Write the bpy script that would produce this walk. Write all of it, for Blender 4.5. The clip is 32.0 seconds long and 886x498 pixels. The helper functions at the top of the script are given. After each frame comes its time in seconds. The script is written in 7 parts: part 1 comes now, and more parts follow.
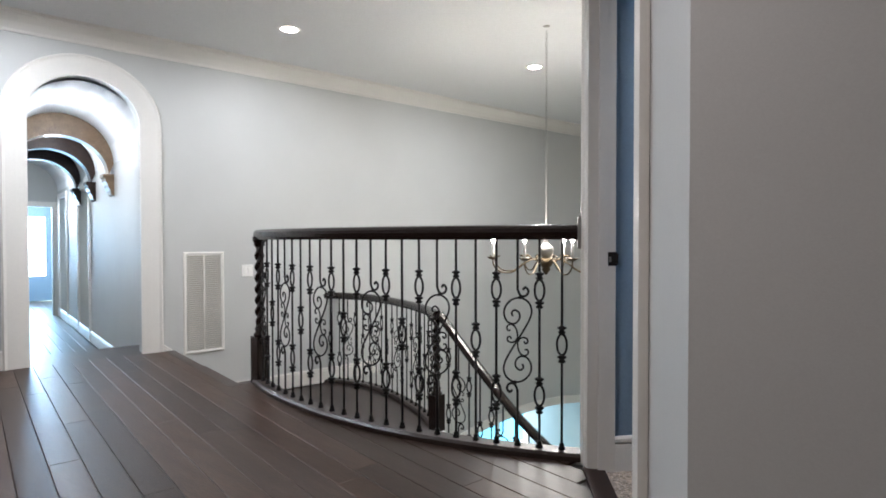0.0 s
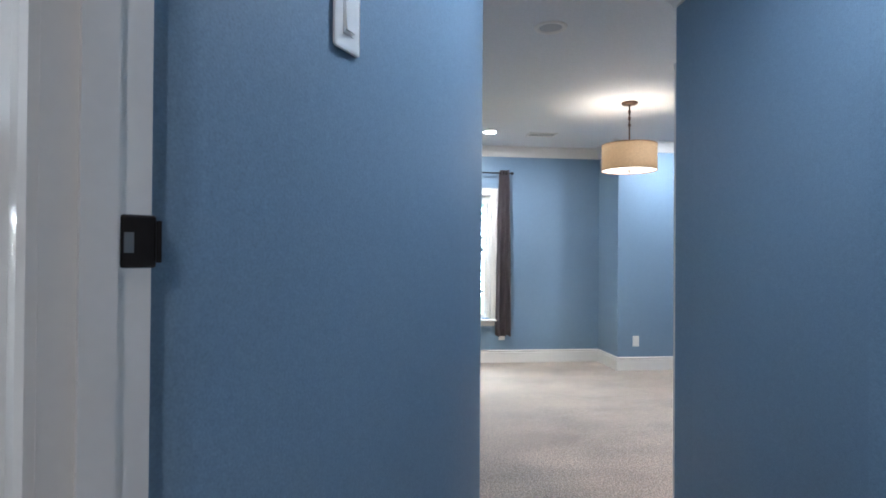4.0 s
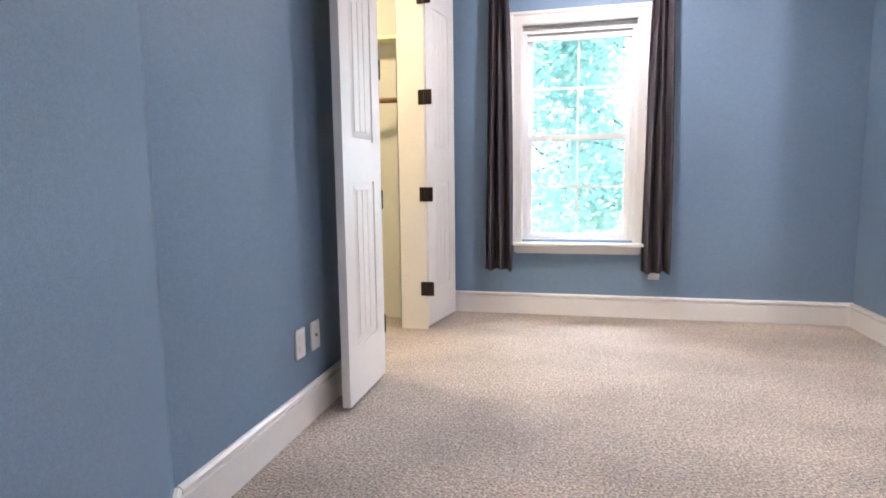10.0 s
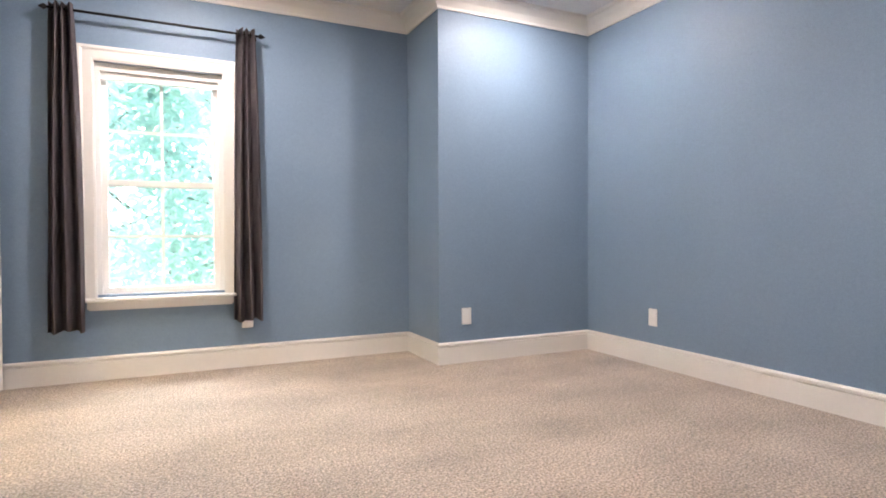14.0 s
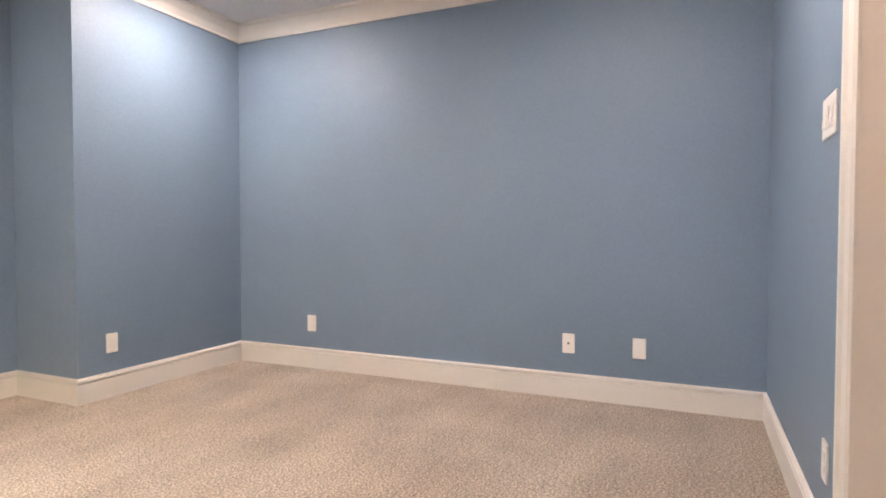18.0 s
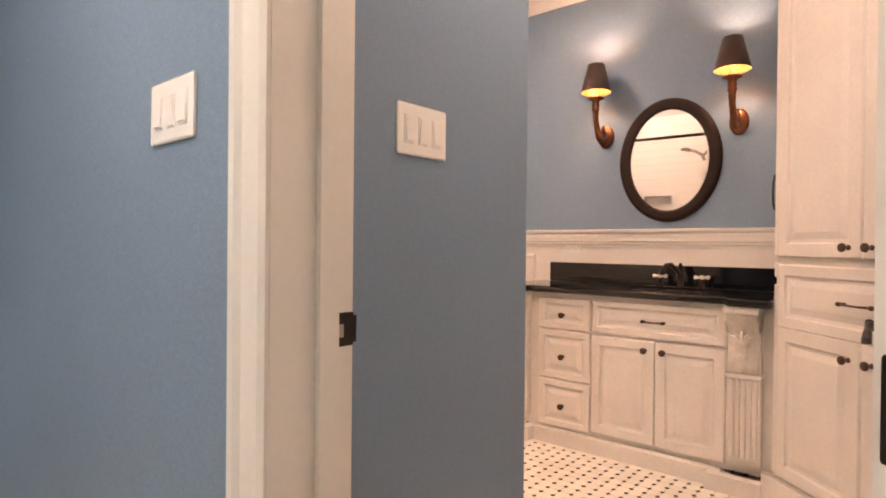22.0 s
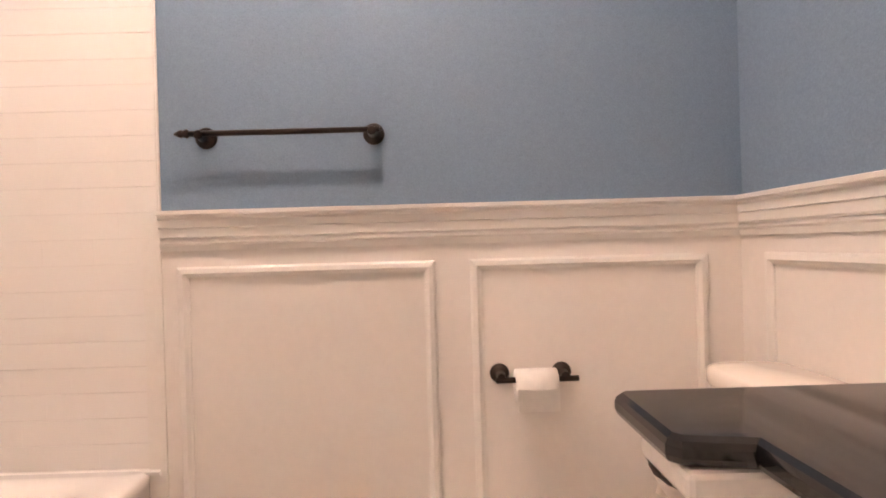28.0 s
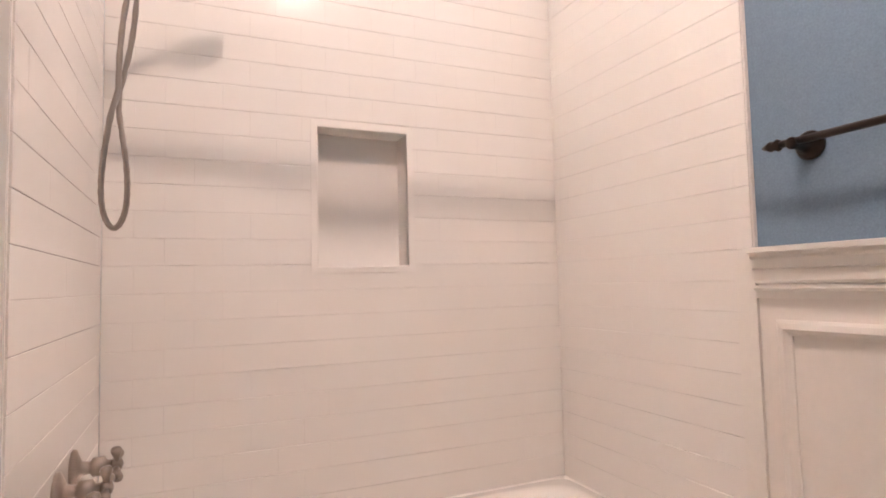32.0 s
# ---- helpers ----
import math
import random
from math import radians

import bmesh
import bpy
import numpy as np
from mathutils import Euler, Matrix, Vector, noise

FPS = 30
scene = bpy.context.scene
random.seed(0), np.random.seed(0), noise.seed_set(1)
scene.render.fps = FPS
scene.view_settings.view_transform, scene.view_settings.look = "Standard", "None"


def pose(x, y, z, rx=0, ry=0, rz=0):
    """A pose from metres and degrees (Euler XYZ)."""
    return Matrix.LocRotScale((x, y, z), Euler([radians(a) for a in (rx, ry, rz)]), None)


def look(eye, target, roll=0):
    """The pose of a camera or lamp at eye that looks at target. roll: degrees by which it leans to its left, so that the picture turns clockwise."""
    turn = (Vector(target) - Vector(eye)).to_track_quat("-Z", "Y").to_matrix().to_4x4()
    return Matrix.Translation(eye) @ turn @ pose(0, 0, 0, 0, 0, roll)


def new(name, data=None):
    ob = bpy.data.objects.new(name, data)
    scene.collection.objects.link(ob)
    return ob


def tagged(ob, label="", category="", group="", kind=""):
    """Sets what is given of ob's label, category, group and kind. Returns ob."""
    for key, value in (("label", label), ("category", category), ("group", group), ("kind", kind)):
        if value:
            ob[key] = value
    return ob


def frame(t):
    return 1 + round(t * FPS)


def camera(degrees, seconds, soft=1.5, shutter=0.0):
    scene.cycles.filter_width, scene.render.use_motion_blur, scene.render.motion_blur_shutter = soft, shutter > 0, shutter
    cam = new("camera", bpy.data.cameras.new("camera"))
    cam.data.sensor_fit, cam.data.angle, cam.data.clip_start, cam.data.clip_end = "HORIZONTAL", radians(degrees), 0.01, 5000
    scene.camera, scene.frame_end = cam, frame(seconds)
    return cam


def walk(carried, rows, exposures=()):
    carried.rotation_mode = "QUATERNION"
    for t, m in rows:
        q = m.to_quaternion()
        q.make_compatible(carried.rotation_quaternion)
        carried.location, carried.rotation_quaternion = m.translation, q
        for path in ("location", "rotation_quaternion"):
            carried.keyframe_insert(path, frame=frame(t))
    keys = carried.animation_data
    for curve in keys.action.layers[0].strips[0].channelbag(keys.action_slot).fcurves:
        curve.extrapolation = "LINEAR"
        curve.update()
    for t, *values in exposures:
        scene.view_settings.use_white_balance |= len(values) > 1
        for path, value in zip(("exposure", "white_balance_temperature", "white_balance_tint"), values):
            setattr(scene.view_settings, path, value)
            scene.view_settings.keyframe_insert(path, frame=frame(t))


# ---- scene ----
cam = camera(75.6, 32.0, soft=1.8)
PATH = [
    (0, 0.112, -2.511, 1.390, 42.48, -1.09, 0.08),
    (0.5, -0.059, -2.108, 1.383, 46.25, -1.30, 0.25),
    (1, -0.249, -1.789, 1.374, 47.26, -1.29, 0.09),
    (1.5, -0.436, -1.545, 1.369, 42.59, -1.07, -0.36),
    (2, -0.594, -1.325, 1.345, 32.13, -0.60, -0.52),
    (2.5, -0.674, -1.182, 1.325, 21.04, -0.27, -0.56),
    (3, -0.755, -1.121, 1.304, 8.02, 0.14, -0.58),
    (3.5, -0.787, -1.050, 1.288, -0.35, 0.41, -0.36),
    (4, -0.736, -0.898, 1.289, -6.60, 0.45, -0.44),
    (4.5, -0.629, -0.642, 1.301, -9.66, 0.34, 0.01),
    (6.5, 0.030, 0.230, 1.292, -4.60, -5.63, 0.86),
    (7, 0.141, 0.578, 1.252, -0.44, -11.04, 0.64),
    (7.5, 0.267, 0.878, 1.182, 6.14, -14.16, 0.23),
    (8, 0.284, 1.175, 1.097, 11.12, -14.75, 0.28),
    (8.5, 0.282, 1.432, 1.016, 13.24, -14.82, 0.25),
    (9, 0.226, 1.614, 0.959, 14.08, -13.53, 0.35),
    (9.5, 0.182, 1.731, 0.968, 13.75, -9.88, 0.49),
    (10, 0.209, 1.740, 0.951, 12.80, -6.85, 0.69),
    (10.5, 0.210, 1.718, 0.963, 9.74, -5.03, 0.72),
    (11, 0.189, 1.710, 0.957, 5.97, -3.71, 0.71),
    (11.5, 0.168, 1.705, 0.945, 1.47, -2.81, 0.62),
    (12, 0.166, 1.676, 0.930, -3.99, -2.00, 0.54),
    (12.5, 0.195, 1.637, 0.942, -9.31, -1.84, 0.42),
    (13, 0.179, 1.618, 0.928, -14.78, -1.57, 0.39),
    (13.5, 0.214, 1.631, 0.908, -20.21, -1.38, 0.32),
    (14, 0.268, 1.655, 0.882, -25.57, -1.18, 0.23),
    (14.5, 0.232, 1.684, 0.892, -31.70, -1.30, 0.12),
    (15, 0.213, 1.698, 0.885, -38.57, -1.23, -0.04),
    (15.5, 0.235, 1.686, 0.866, -43.81, -1.00, -0.10),
    (17.5, -0.218, 1.994, 0.949, -63.91, -1.14, -0.27),
    (18, -0.201, 1.983, 1.000, -66.30, -1.73, -0.03),
    (18.5, -0.180, 1.996, 1.001, -71.89, -1.53, 0.13),
    (19, -0.024, 1.982, 0.977, -78.82, -1.45, -0.53),
    (19.5, 0.094, 2.093, 1.000, -91.60, -1.29, -0.31),
    (20, 0.257, 2.206, 1.007, -106.87, -1.10, -0.58),
    (20.5, 0.416, 2.203, 1.026, -117.08, -1.05, -0.62),
    (21, 0.506, 2.197, 1.035, -126.18, -0.87, -0.65),
    (21.5, 0.597, 2.179, 1.058, -134.20, -0.54, -0.42),
    (22, 0.664, 2.128, 1.080, -139.55, -0.38, -0.54),
    (22.5, 0.712, 1.970, 1.083, -143.71, -0.18, -0.45),
    (23, 0.792, 1.762, 1.099, -147.46, -0.27, -0.15),
    (23.5, 0.873, 1.552, 1.093, -152.13, -0.18, -0.17),
    (24, 0.960, 1.345, 1.063, -156.95, 0.05, -0.42),
    (24.5, 1.028, 1.100, 1.075, -158.22, -0.09, -0.38),
    (26.5, 1.417, 0.162, 1.038, -127.03, -0.35, 1.11),
    (27, 1.553, -0.030, 1.054, -116.17, -0.27, 1.30),
    (27.5, 1.667, -0.197, 1.077, -103.30, -0.22, 1.54),
    (28, 1.801, -0.319, 1.068, -90.66, -0.27, 1.62),
    (28.5, 1.941, -0.330, 1.098, -79.59, -0.83, 1.77),
    (29, 2.035, -0.314, 1.098, -67.12, -0.70, 1.78),
    (29.5, 2.149, -0.415, 1.060, -52.09, 0.45, 1.17),
    (30, 2.221, -0.440, 1.059, -41.10, 0.28, 1.19),
    (30.5, 2.169, -0.449, 1.031, -34.32, 0.37, 1.24),
    (31, 2.192, -0.476, 1.026, -28.56, 0.16, 1.14),
    (31.5, 2.227, -0.467, 1.063, -25.14, 0.07, 1.20),
    (32, 2.248, -0.437, 1.122, -23.57, 3.51, 1.35),
]
walk(cam, [(t, pose(x, y, z, 90 + pitch, roll, yaw)) for t, x, y, z, yaw, pitch, roll in PATH],
     [(0, 2.1, 6050, 13), (2, 2.15, 5800, 13), (3, 2.2, 5400, 10), (4, 2.25, 5350, 9), (4.5, 2.3, 5400, 10), (7, 2.25, 5800, 15), (10, 2.25, 5950, 21), (12, 2.36, 6250, 21), (14, 2.38, 6650, 20), (18, 2.4, 7300, 23), (20, 2.33, 7700, 23), (21.5, 2.25, 7650, 21), (23.5, 2.05, 7800, 22), (25, 2.0, 7300, 19), (27, 2.18, 6950, 18), (28.5, 2.17, 6550, 15), (30, 2.03, 6400, 13), (32, 1.98, 6050, 12)])
# ---------------------------------------------------------------- world, sun, large lights
world = bpy.data.worlds.new("world")
scene.world = world
world.use_nodes = True
wn = world.node_tree
sky = wn.nodes.new("ShaderNodeTexSky")
sky.sky_type, sky.sun_disc = "NISHITA", False
sky.sun_elevation, sky.sun_rotation = radians(50), radians(200)
wn.nodes["Background"].inputs[1].default_value = 0.12
wn.links.new(sky.outputs[0], wn.nodes["Background"].inputs[0])
sun = new("sun", bpy.data.lights.new("sun", "SUN"))
sun.data.energy, sun.data.angle, sun.data.color = 5.0, radians(0.5), (1.0, 0.95, 0.88)
sun.matrix_world = look((0, 0, 30), (3.2, 9.4, 20))

LZ = 0.38          # landing and vestibule floor above the bedroom carpet
BED_C = 2.56       # bedroom ceiling
BATH_C = 2.74      # bathroom ceiling
LAND_C = 3.13      # stair hall ceiling


def lamp(name, kind, place, energy, color, size=0.1, aim=None, spread=None, size_y=None):
    data = bpy.data.lights.new(name, kind)
    data.energy, data.color = energy, color
    if kind == "AREA":
        data.shape = "RECTANGLE" if size_y else "DISK"
        data.size = size
        if size_y:
            data.size_y = size_y
        if spread:
            data.spread = radians(spread)
    elif kind == "SPOT":
        data.shadow_soft_size, data.spot_size, data.spot_blend = size, radians(spread or 120), 0.6
    else:
        data.shadow_soft_size = size
    ob = new(name, data)
    ob.matrix_world = look(place, aim or (place[0], place[1] + 0.001, place[2] - 1))
    return ob


# ---------------------------------------------------------------- materials
MATS = {}


def mat(name, color, rough=0.5, metal=0.0, grain=0.0, grain_scale=40.0, tint=0.0, tint_scale=2.0, bump=0.0,
        bump_scale=120.0, spec=0.5, coat=0.0, random_tint=0.0, emission=None, power=0.0, stretch=None, island=0.0, blotch=0.0, blotch_scale=20.0, bump_depth=0.004):
    """A surface with tone variation at two scales, fine relief and, where wanted, a tint for each piece."""
    m = bpy.data.materials.new(name)
    m.use_nodes = True
    t = m.node_tree
    b = t.nodes["Principled BSDF"]
    b.inputs["Base Color"].default_value = (*color, 1)
    b.inputs["Roughness"].default_value = rough
    b.inputs["Metallic"].default_value = metal
    b.inputs["Specular IOR Level"].default_value = spec
    if coat:
        b.inputs["Coat Weight"].default_value = coat
        b.inputs["Coat Roughness"].default_value = 0.08
    co = t.nodes.new("ShaderNodeTexCoord").outputs["Object"]
    if stretch:
        mp = t.nodes.new("ShaderNodeMapping")
        mp.inputs["Scale"].default_value = stretch
        t.links.new(co, mp.inputs[0])
        co = mp.outputs[0]
    last = None

    def mix_in(factor, amount, dark, light):
        nonlocal last
        mr = t.nodes.new("ShaderNodeMapRange")
        mr.inputs[1].default_value, mr.inputs[2].default_value = 0.3, 0.7
        mr.inputs[3].default_value, mr.inputs[4].default_value = 1 - amount, 1 + amount * 0.6
        t.links.new(factor, mr.inputs[0])
        mx = t.nodes.new("ShaderNodeMix")
        mx.data_type, mx.blend_type = "RGBA", "MULTIPLY"
        mx.inputs[0].default_value = 1.0
        if last is None:
            mx.inputs[6].default_value = (*color, 1)
        else:
            t.links.new(last, mx.inputs[6])
        t.links.new(mr.outputs[0], mx.inputs[7])
        last = mx.outputs[2]

    if tint:
        n = t.nodes.new("ShaderNodeTexNoise")
        n.inputs["Scale"].default_value, n.inputs["Detail"].default_value = tint_scale, 3
        t.links.new(co, n.inputs["Vector"])
        mix_in(n.outputs[0], tint, 0, 0)
    if blotch:
        n = t.nodes.new("ShaderNodeTexNoise")
        n.inputs["Scale"].default_value, n.inputs["Detail"].default_value = blotch_scale, 4
        n.inputs["Roughness"].default_value = 0.7
        t.links.new(co, n.inputs["Vector"])
        mix_in(n.outputs[0], blotch, 0, 0)
    if grain:
        n = t.nodes.new("ShaderNodeTexNoise")
        n.inputs["Scale"].default_value, n.inputs["Detail"].default_value = grain_scale, 4
        t.links.new(co, n.inputs["Vector"])
        mix_in(n.outputs[0], grain, 0, 0)
    if random_tint:
        oi = t.nodes.new("ShaderNodeObjectInfo")
        mix_in(oi.outputs["Random"], random_tint, 0, 0)
    if island:
        gi = t.nodes.new("ShaderNodeNewGeometry")
        mix_in(gi.outputs["Random Per Island"], island, 0, 0)
    if last is not None:
        t.links.new(last, b.inputs["Base Color"])
    if bump:
        n = t.nodes.new("ShaderNodeTexNoise")
        n.inputs["Scale"].default_value, n.inputs["Detail"].default_value = bump_scale, 3
        t.links.new(co, n.inputs["Vector"])
        bp = t.nodes.new("ShaderNodeBump")
        bp.inputs["Strength"].default_value, bp.inputs["Distance"].default_value = bump, bump_depth
        t.links.new(n.outputs[0], bp.inputs["Height"])
        t.links.new(bp.outputs[0], b.inputs["Normal"])
    if emission:
        b.inputs["Emission Color"].default_value = (*emission, 1)
        b.inputs["Emission Strength"].default_value = power
    MATS[name] = m
    return m


mat("blue_paint", (0.185, 0.265, 0.355), 0.5, tint=0.06, tint_scale=1.2, blotch=0.06, blotch_scale=60, grain=0.13, grain_scale=230, bump=0.12, bump_scale=210, spec=0.35)
mat("landing_paint", (0.52, 0.52, 0.50), 0.6, tint=0.03, grain=0.03, grain_scale=200, bump=0.08, bump_scale=240)
mat("closet_paint", (0.76, 0.70, 0.50), 0.6, tint=0.03, grain=0.02, bump=0.08)
mat("ceiling_paint", (0.70, 0.70, 0.70), 0.85, grain=0.06, grain_scale=90, bump=0.35, bump_scale=110)
mat("white_trim", (0.74, 0.71, 0.66), 0.32, tint=0.03, grain=0.02, grain_scale=60, bump=0.04, spec=0.5)
mat("white_panel", (0.74, 0.70, 0.65), 0.38, tint=0.03, grain=0.02, bump=0.05)
mat("cabinet_paint", (0.76, 0.71, 0.65), 0.34, tint=0.05, tint_scale=5, grain=0.04, grain_scale=70, bump=0.05)
mat("carved_paint", (0.72, 0.66, 0.59), 0.5, tint=0.14, tint_scale=30, grain=0.08, bump=0.2)
mat("dark_wood", (0.022, 0.012, 0.009), 0.42, tint=0.25, tint_scale=3, grain=0.25, grain_scale=30, bump=0.06, stretch=(1, 8, 8), spec=0.2)
mat("rail_wood", (0.018, 0.010, 0.008), 0.22, tint=0.25, tint_scale=3, grain=0.2, grain_scale=30, bump=0.04, coat=0.3)
mat("plank_wood", (0.056, 0.033, 0.023), 0.36, tint=0.22, tint_scale=3, grain=0.28, grain_scale=22, bump=0.08, stretch=(1, 9, 9), random_tint=0.30, spec=0.24)
mat("plank_gap", (0.045, 0.034, 0.028), 0.5)
mat("tread_wood", (0.030, 0.019, 0.015), 0.36, tint=0.25, grain=0.28, grain_scale=20, stretch=(1, 9, 9), bump=0.06, coat=0.2)
mat("beam_wood", (0.17, 0.105, 0.055), 0.42, tint=0.2, grain=0.3, grain_scale=16, stretch=(1, 6, 6), bump=0.1)
mat("rod_wood", (0.36, 0.20, 0.10), 0.4, grain=0.2, stretch=(1, 6, 6))
mat("iron", (0.012, 0.011, 0.011), 0.42, metal=0.6, grain=0.15, bump=0.1)
mat("bronze", (0.035, 0.026, 0.021), 0.36, metal=0.75, tint=0.2, tint_scale=14, grain=0.12)
mat("aged_bronze", (0.10, 0.055, 0.035), 0.42, metal=0.6, tint=0.25, tint_scale=20, grain=0.2, bump=0.15)
mat("copper_bronze", (0.20, 0.075, 0.035), 0.38, metal=0.65, tint=0.3, tint_scale=16, grain=0.2, bump=0.2)
mat("brass", (0.12, 0.09, 0.055), 0.45, metal=0.9, tint=0.2, tint_scale=10)
mat("pewter", (0.28, 0.27, 0.25), 0.4, metal=0.5, tint=0.15)
mat("chrome", (0.40, 0.345, 0.30), 0.28, metal=1.0, grain=0.05)
mat("plate_white", (0.80, 0.78, 0.74), 0.3)
mat("plate_dark", (0.12, 0.11, 0.10), 0.5)
mat("granite", (0.008, 0.008, 0.009), 0.07, tint=0.5, tint_scale=90, grain=0.6, grain_scale=300, spec=0.6)
mat("porcelain", (0.80, 0.75, 0.68), 0.12, tint=0.02, spec=0.6)
mat("tub_white", (0.80, 0.77, 0.73), 0.16, tint=0.03, spec=0.6)
mat("tile_white", (0.80, 0.77, 0.73), 0.14, random_tint=0.004, tint=0.02, spec=0.6)
mat("grout", (0.66, 0.61, 0.56), 0.8)
mat("tile_joint", (0.77, 0.73, 0.69), 0.5)
mat("floor_tile", (0.78, 0.72, 0.62), 0.22, random_tint=0.06, spec=0.5)
mat("tile_stuff", (0.80, 0.77, 0.73), 0.14, island=0.004, tint=0.02, spec=0.6)
mat("floor_tile_stuff", (0.78, 0.72, 0.62), 0.22, island=0.06, spec=0.5)
mat("floor_dot", (0.012, 0.010, 0.010), 0.25)
mat("curtain", (0.15, 0.125, 0.132), 0.85, tint=0.15, tint_scale=8, grain=0.3, grain_scale=300, bump=0.2, bump_scale=500)
mat("leather_black", (0.010, 0.009, 0.009), 0.4)
mat("paper", (0.82, 0.79, 0.74), 0.9, grain=0.04)
mat("shade_bronze", (0.055, 0.035, 0.028), 0.45, metal=0.3, tint=0.15)
mat("shade_gold", (0.34, 0.19, 0.075), 0.5, metal=0.4)
# weak emission puts the bulb's yellow light into the sleeve itself
mat("candle", (0.80, 0.66, 0.42), 0.5, emission=(1.0, 0.55, 0.2), power=0.25)
mat("bulb", (1, 1, 1), 0.3, emission=(1.0, 0.93, 0.82), power=40)
mat("bulb_warm", (1, 1, 1), 0.3, emission=(1.0, 0.62, 0.28), power=6)
mat("can_glow", (1, 1, 1), 0.3, emission=(1.0, 0.95, 0.88), power=30)
mat("can_off", (0.42, 0.42, 0.42), 0.5)
mat("diffuser", (0.9, 0.85, 0.75), 0.5, emission=(1.0, 0.84, 0.6), power=0.9)
mat("bark", (0.26, 0.23, 0.20), 0.9, tint=0.3, grain=0.3, bump=0.6, bump_scale=30)
mat("leaf", (0.12, 0.21, 0.14), 0.45, island=0.35)
ln = MATS["leaf"].node_tree
lt, la = ln.nodes.new("ShaderNodeBsdfTranslucent"), ln.nodes.new("ShaderNodeMixShader")
lt.inputs[0].default_value = (0.66, 0.87, 0.85, 1)
la.inputs[0].default_value = 0.7
ln.links.new(ln.nodes["Principled BSDF"].outputs[0], la.inputs[1])
ln.links.new(lt.outputs[0], la.inputs[2])
ln.links.new(la.outputs[0], ln.nodes["Material Output"].inputs[0])
mat("grass", (0.07, 0.12, 0.035), 0.9, tint=0.4, tint_scale=0.6, grain=0.4, grain_scale=8)
mat("day_glow", (0.8, 0.9, 0.95), 0.8, emission=(0.84, 0.98, 1.0), power=2.8)
mat("pool_glow", (0.3, 0.7, 0.9), 0.8, emission=(0.16, 0.66, 0.92), power=0.36)
mat("rubber", (0.02, 0.02, 0.02), 0.8)

# carpet: fine twisted yarn, mottled at foot size, brushed lighter and darker in patches
cm = mat("carpet", (0.575, 0.470, 0.370), 0.95, tint=0.18, tint_scale=2.2, blotch=0.30, blotch_scale=44, grain=0.80, grain_scale=112, bump=1.0, bump_scale=110, bump_depth=0.02, spec=0.1)
ct = cm.node_tree
cb = ct.nodes["Principled BSDF"]
cb.inputs["Sheen Weight"].default_value = 0.25
# broad brushed streaks left by cleaning
cmap = ct.nodes.new("ShaderNodeMapping")
cmap.inputs["Rotation"].default_value = (0, 0, radians(28))
cmap.inputs["Scale"].default_value = (1.0, 3.6, 1)
cn = ct.nodes.new("ShaderNodeTexNoise")
cn.inputs["Scale"].default_value, cn.inputs["Detail"].default_value = 1.0, 2
cr = ct.nodes.new("ShaderNodeMapRange")
cr.inputs[1].default_value, cr.inputs[2].default_value, cr.inputs[3].default_value, cr.inputs[4].default_value = 0.35, 0.65, 0.90, 1.06
cx_ = ct.nodes.new("ShaderNodeMix")
cx_.data_type, cx_.blend_type = "RGBA", "MULTIPLY"
cx_.inputs[0].default_value = 1.0
ct.links.new(ct.nodes["Texture Coordinate"].outputs["Object"], cmap.inputs[0])
ct.links.new(cmap.outputs[0], cn.inputs["Vector"])
ct.links.new(cn.outputs[0], cr.inputs[0])
ct.links.new(cb.inputs["Base Color"].links[0].from_socket, cx_.inputs[6])
ct.links.new(cr.outputs[0], cx_.inputs[7])
ct.links.new(cx_.outputs[2], cb.inputs["Base Color"])

# drum shade: open linen weave, its lit-through look given by a weak emission
sm = mat("linen_shade", (0.46, 0.31, 0.17), 0.8, grain=0.25, grain_scale=60, stretch=(1, 1, 7))
sm.node_tree.nodes["Principled BSDF"].inputs["Transmission Weight"].default_value = 0.0
sm.node_tree.nodes["Principled BSDF"].inputs["Emission Color"].default_value = (0.85, 0.50, 0.22, 1)
sm.node_tree.nodes["Principled BSDF"].inputs["Emission Strength"].default_value = 0.07

gm = bpy.data.materials.new("glass")
gm.use_nodes = True
g = gm.node_tree
g.nodes.remove(g.nodes["Principled BSDF"])
tr, gl, mx = g.nodes.new("ShaderNodeBsdfTransparent"), g.nodes.new("ShaderNodeBsdfGlossy"), g.nodes.new("ShaderNodeMixShader")
gl.inputs["Roughness"].default_value = 0.02
fr = g.nodes.new("ShaderNodeFresnel")
fr.inputs[0].default_value = 1.45
g.links.new(fr.outputs[0], mx.inputs[0])
g.links.new(tr.outputs[0], mx.inputs[1])
g.links.new(gl.outputs[0], mx.inputs[2])
g.links.new(mx.outputs[0], g.nodes["Material Output"].inputs[0])
MATS["glass"] = gm
mat("mirror", (0.86, 0.85, 0.83), 0.01, metal=1.0)


# ---------------------------------------------------------------- mesh helpers
def mesh_object(name, bm, material, parent=None, smooth=False):
    me = bpy.data.meshes.new(name)
    bmesh.ops.recalc_face_normals(bm, faces=bm.faces)
    if smooth:
        for f in bm.faces:
            f.smooth = True
    bm.to_mesh(me)
    bm.free()
    me.materials.append(MATS[material] if isinstance(material, str) else material)
    ob = new(name, me)
    if parent is not None:
        ob.parent = parent
        ob.matrix_parent_inverse = parent.matrix_world.inverted()
    return ob


def part(name, bm, material, parent, label="", smooth=False):
    ob = mesh_object(name, bm, material, parent, smooth)
    return tagged(ob, label) if label else ob


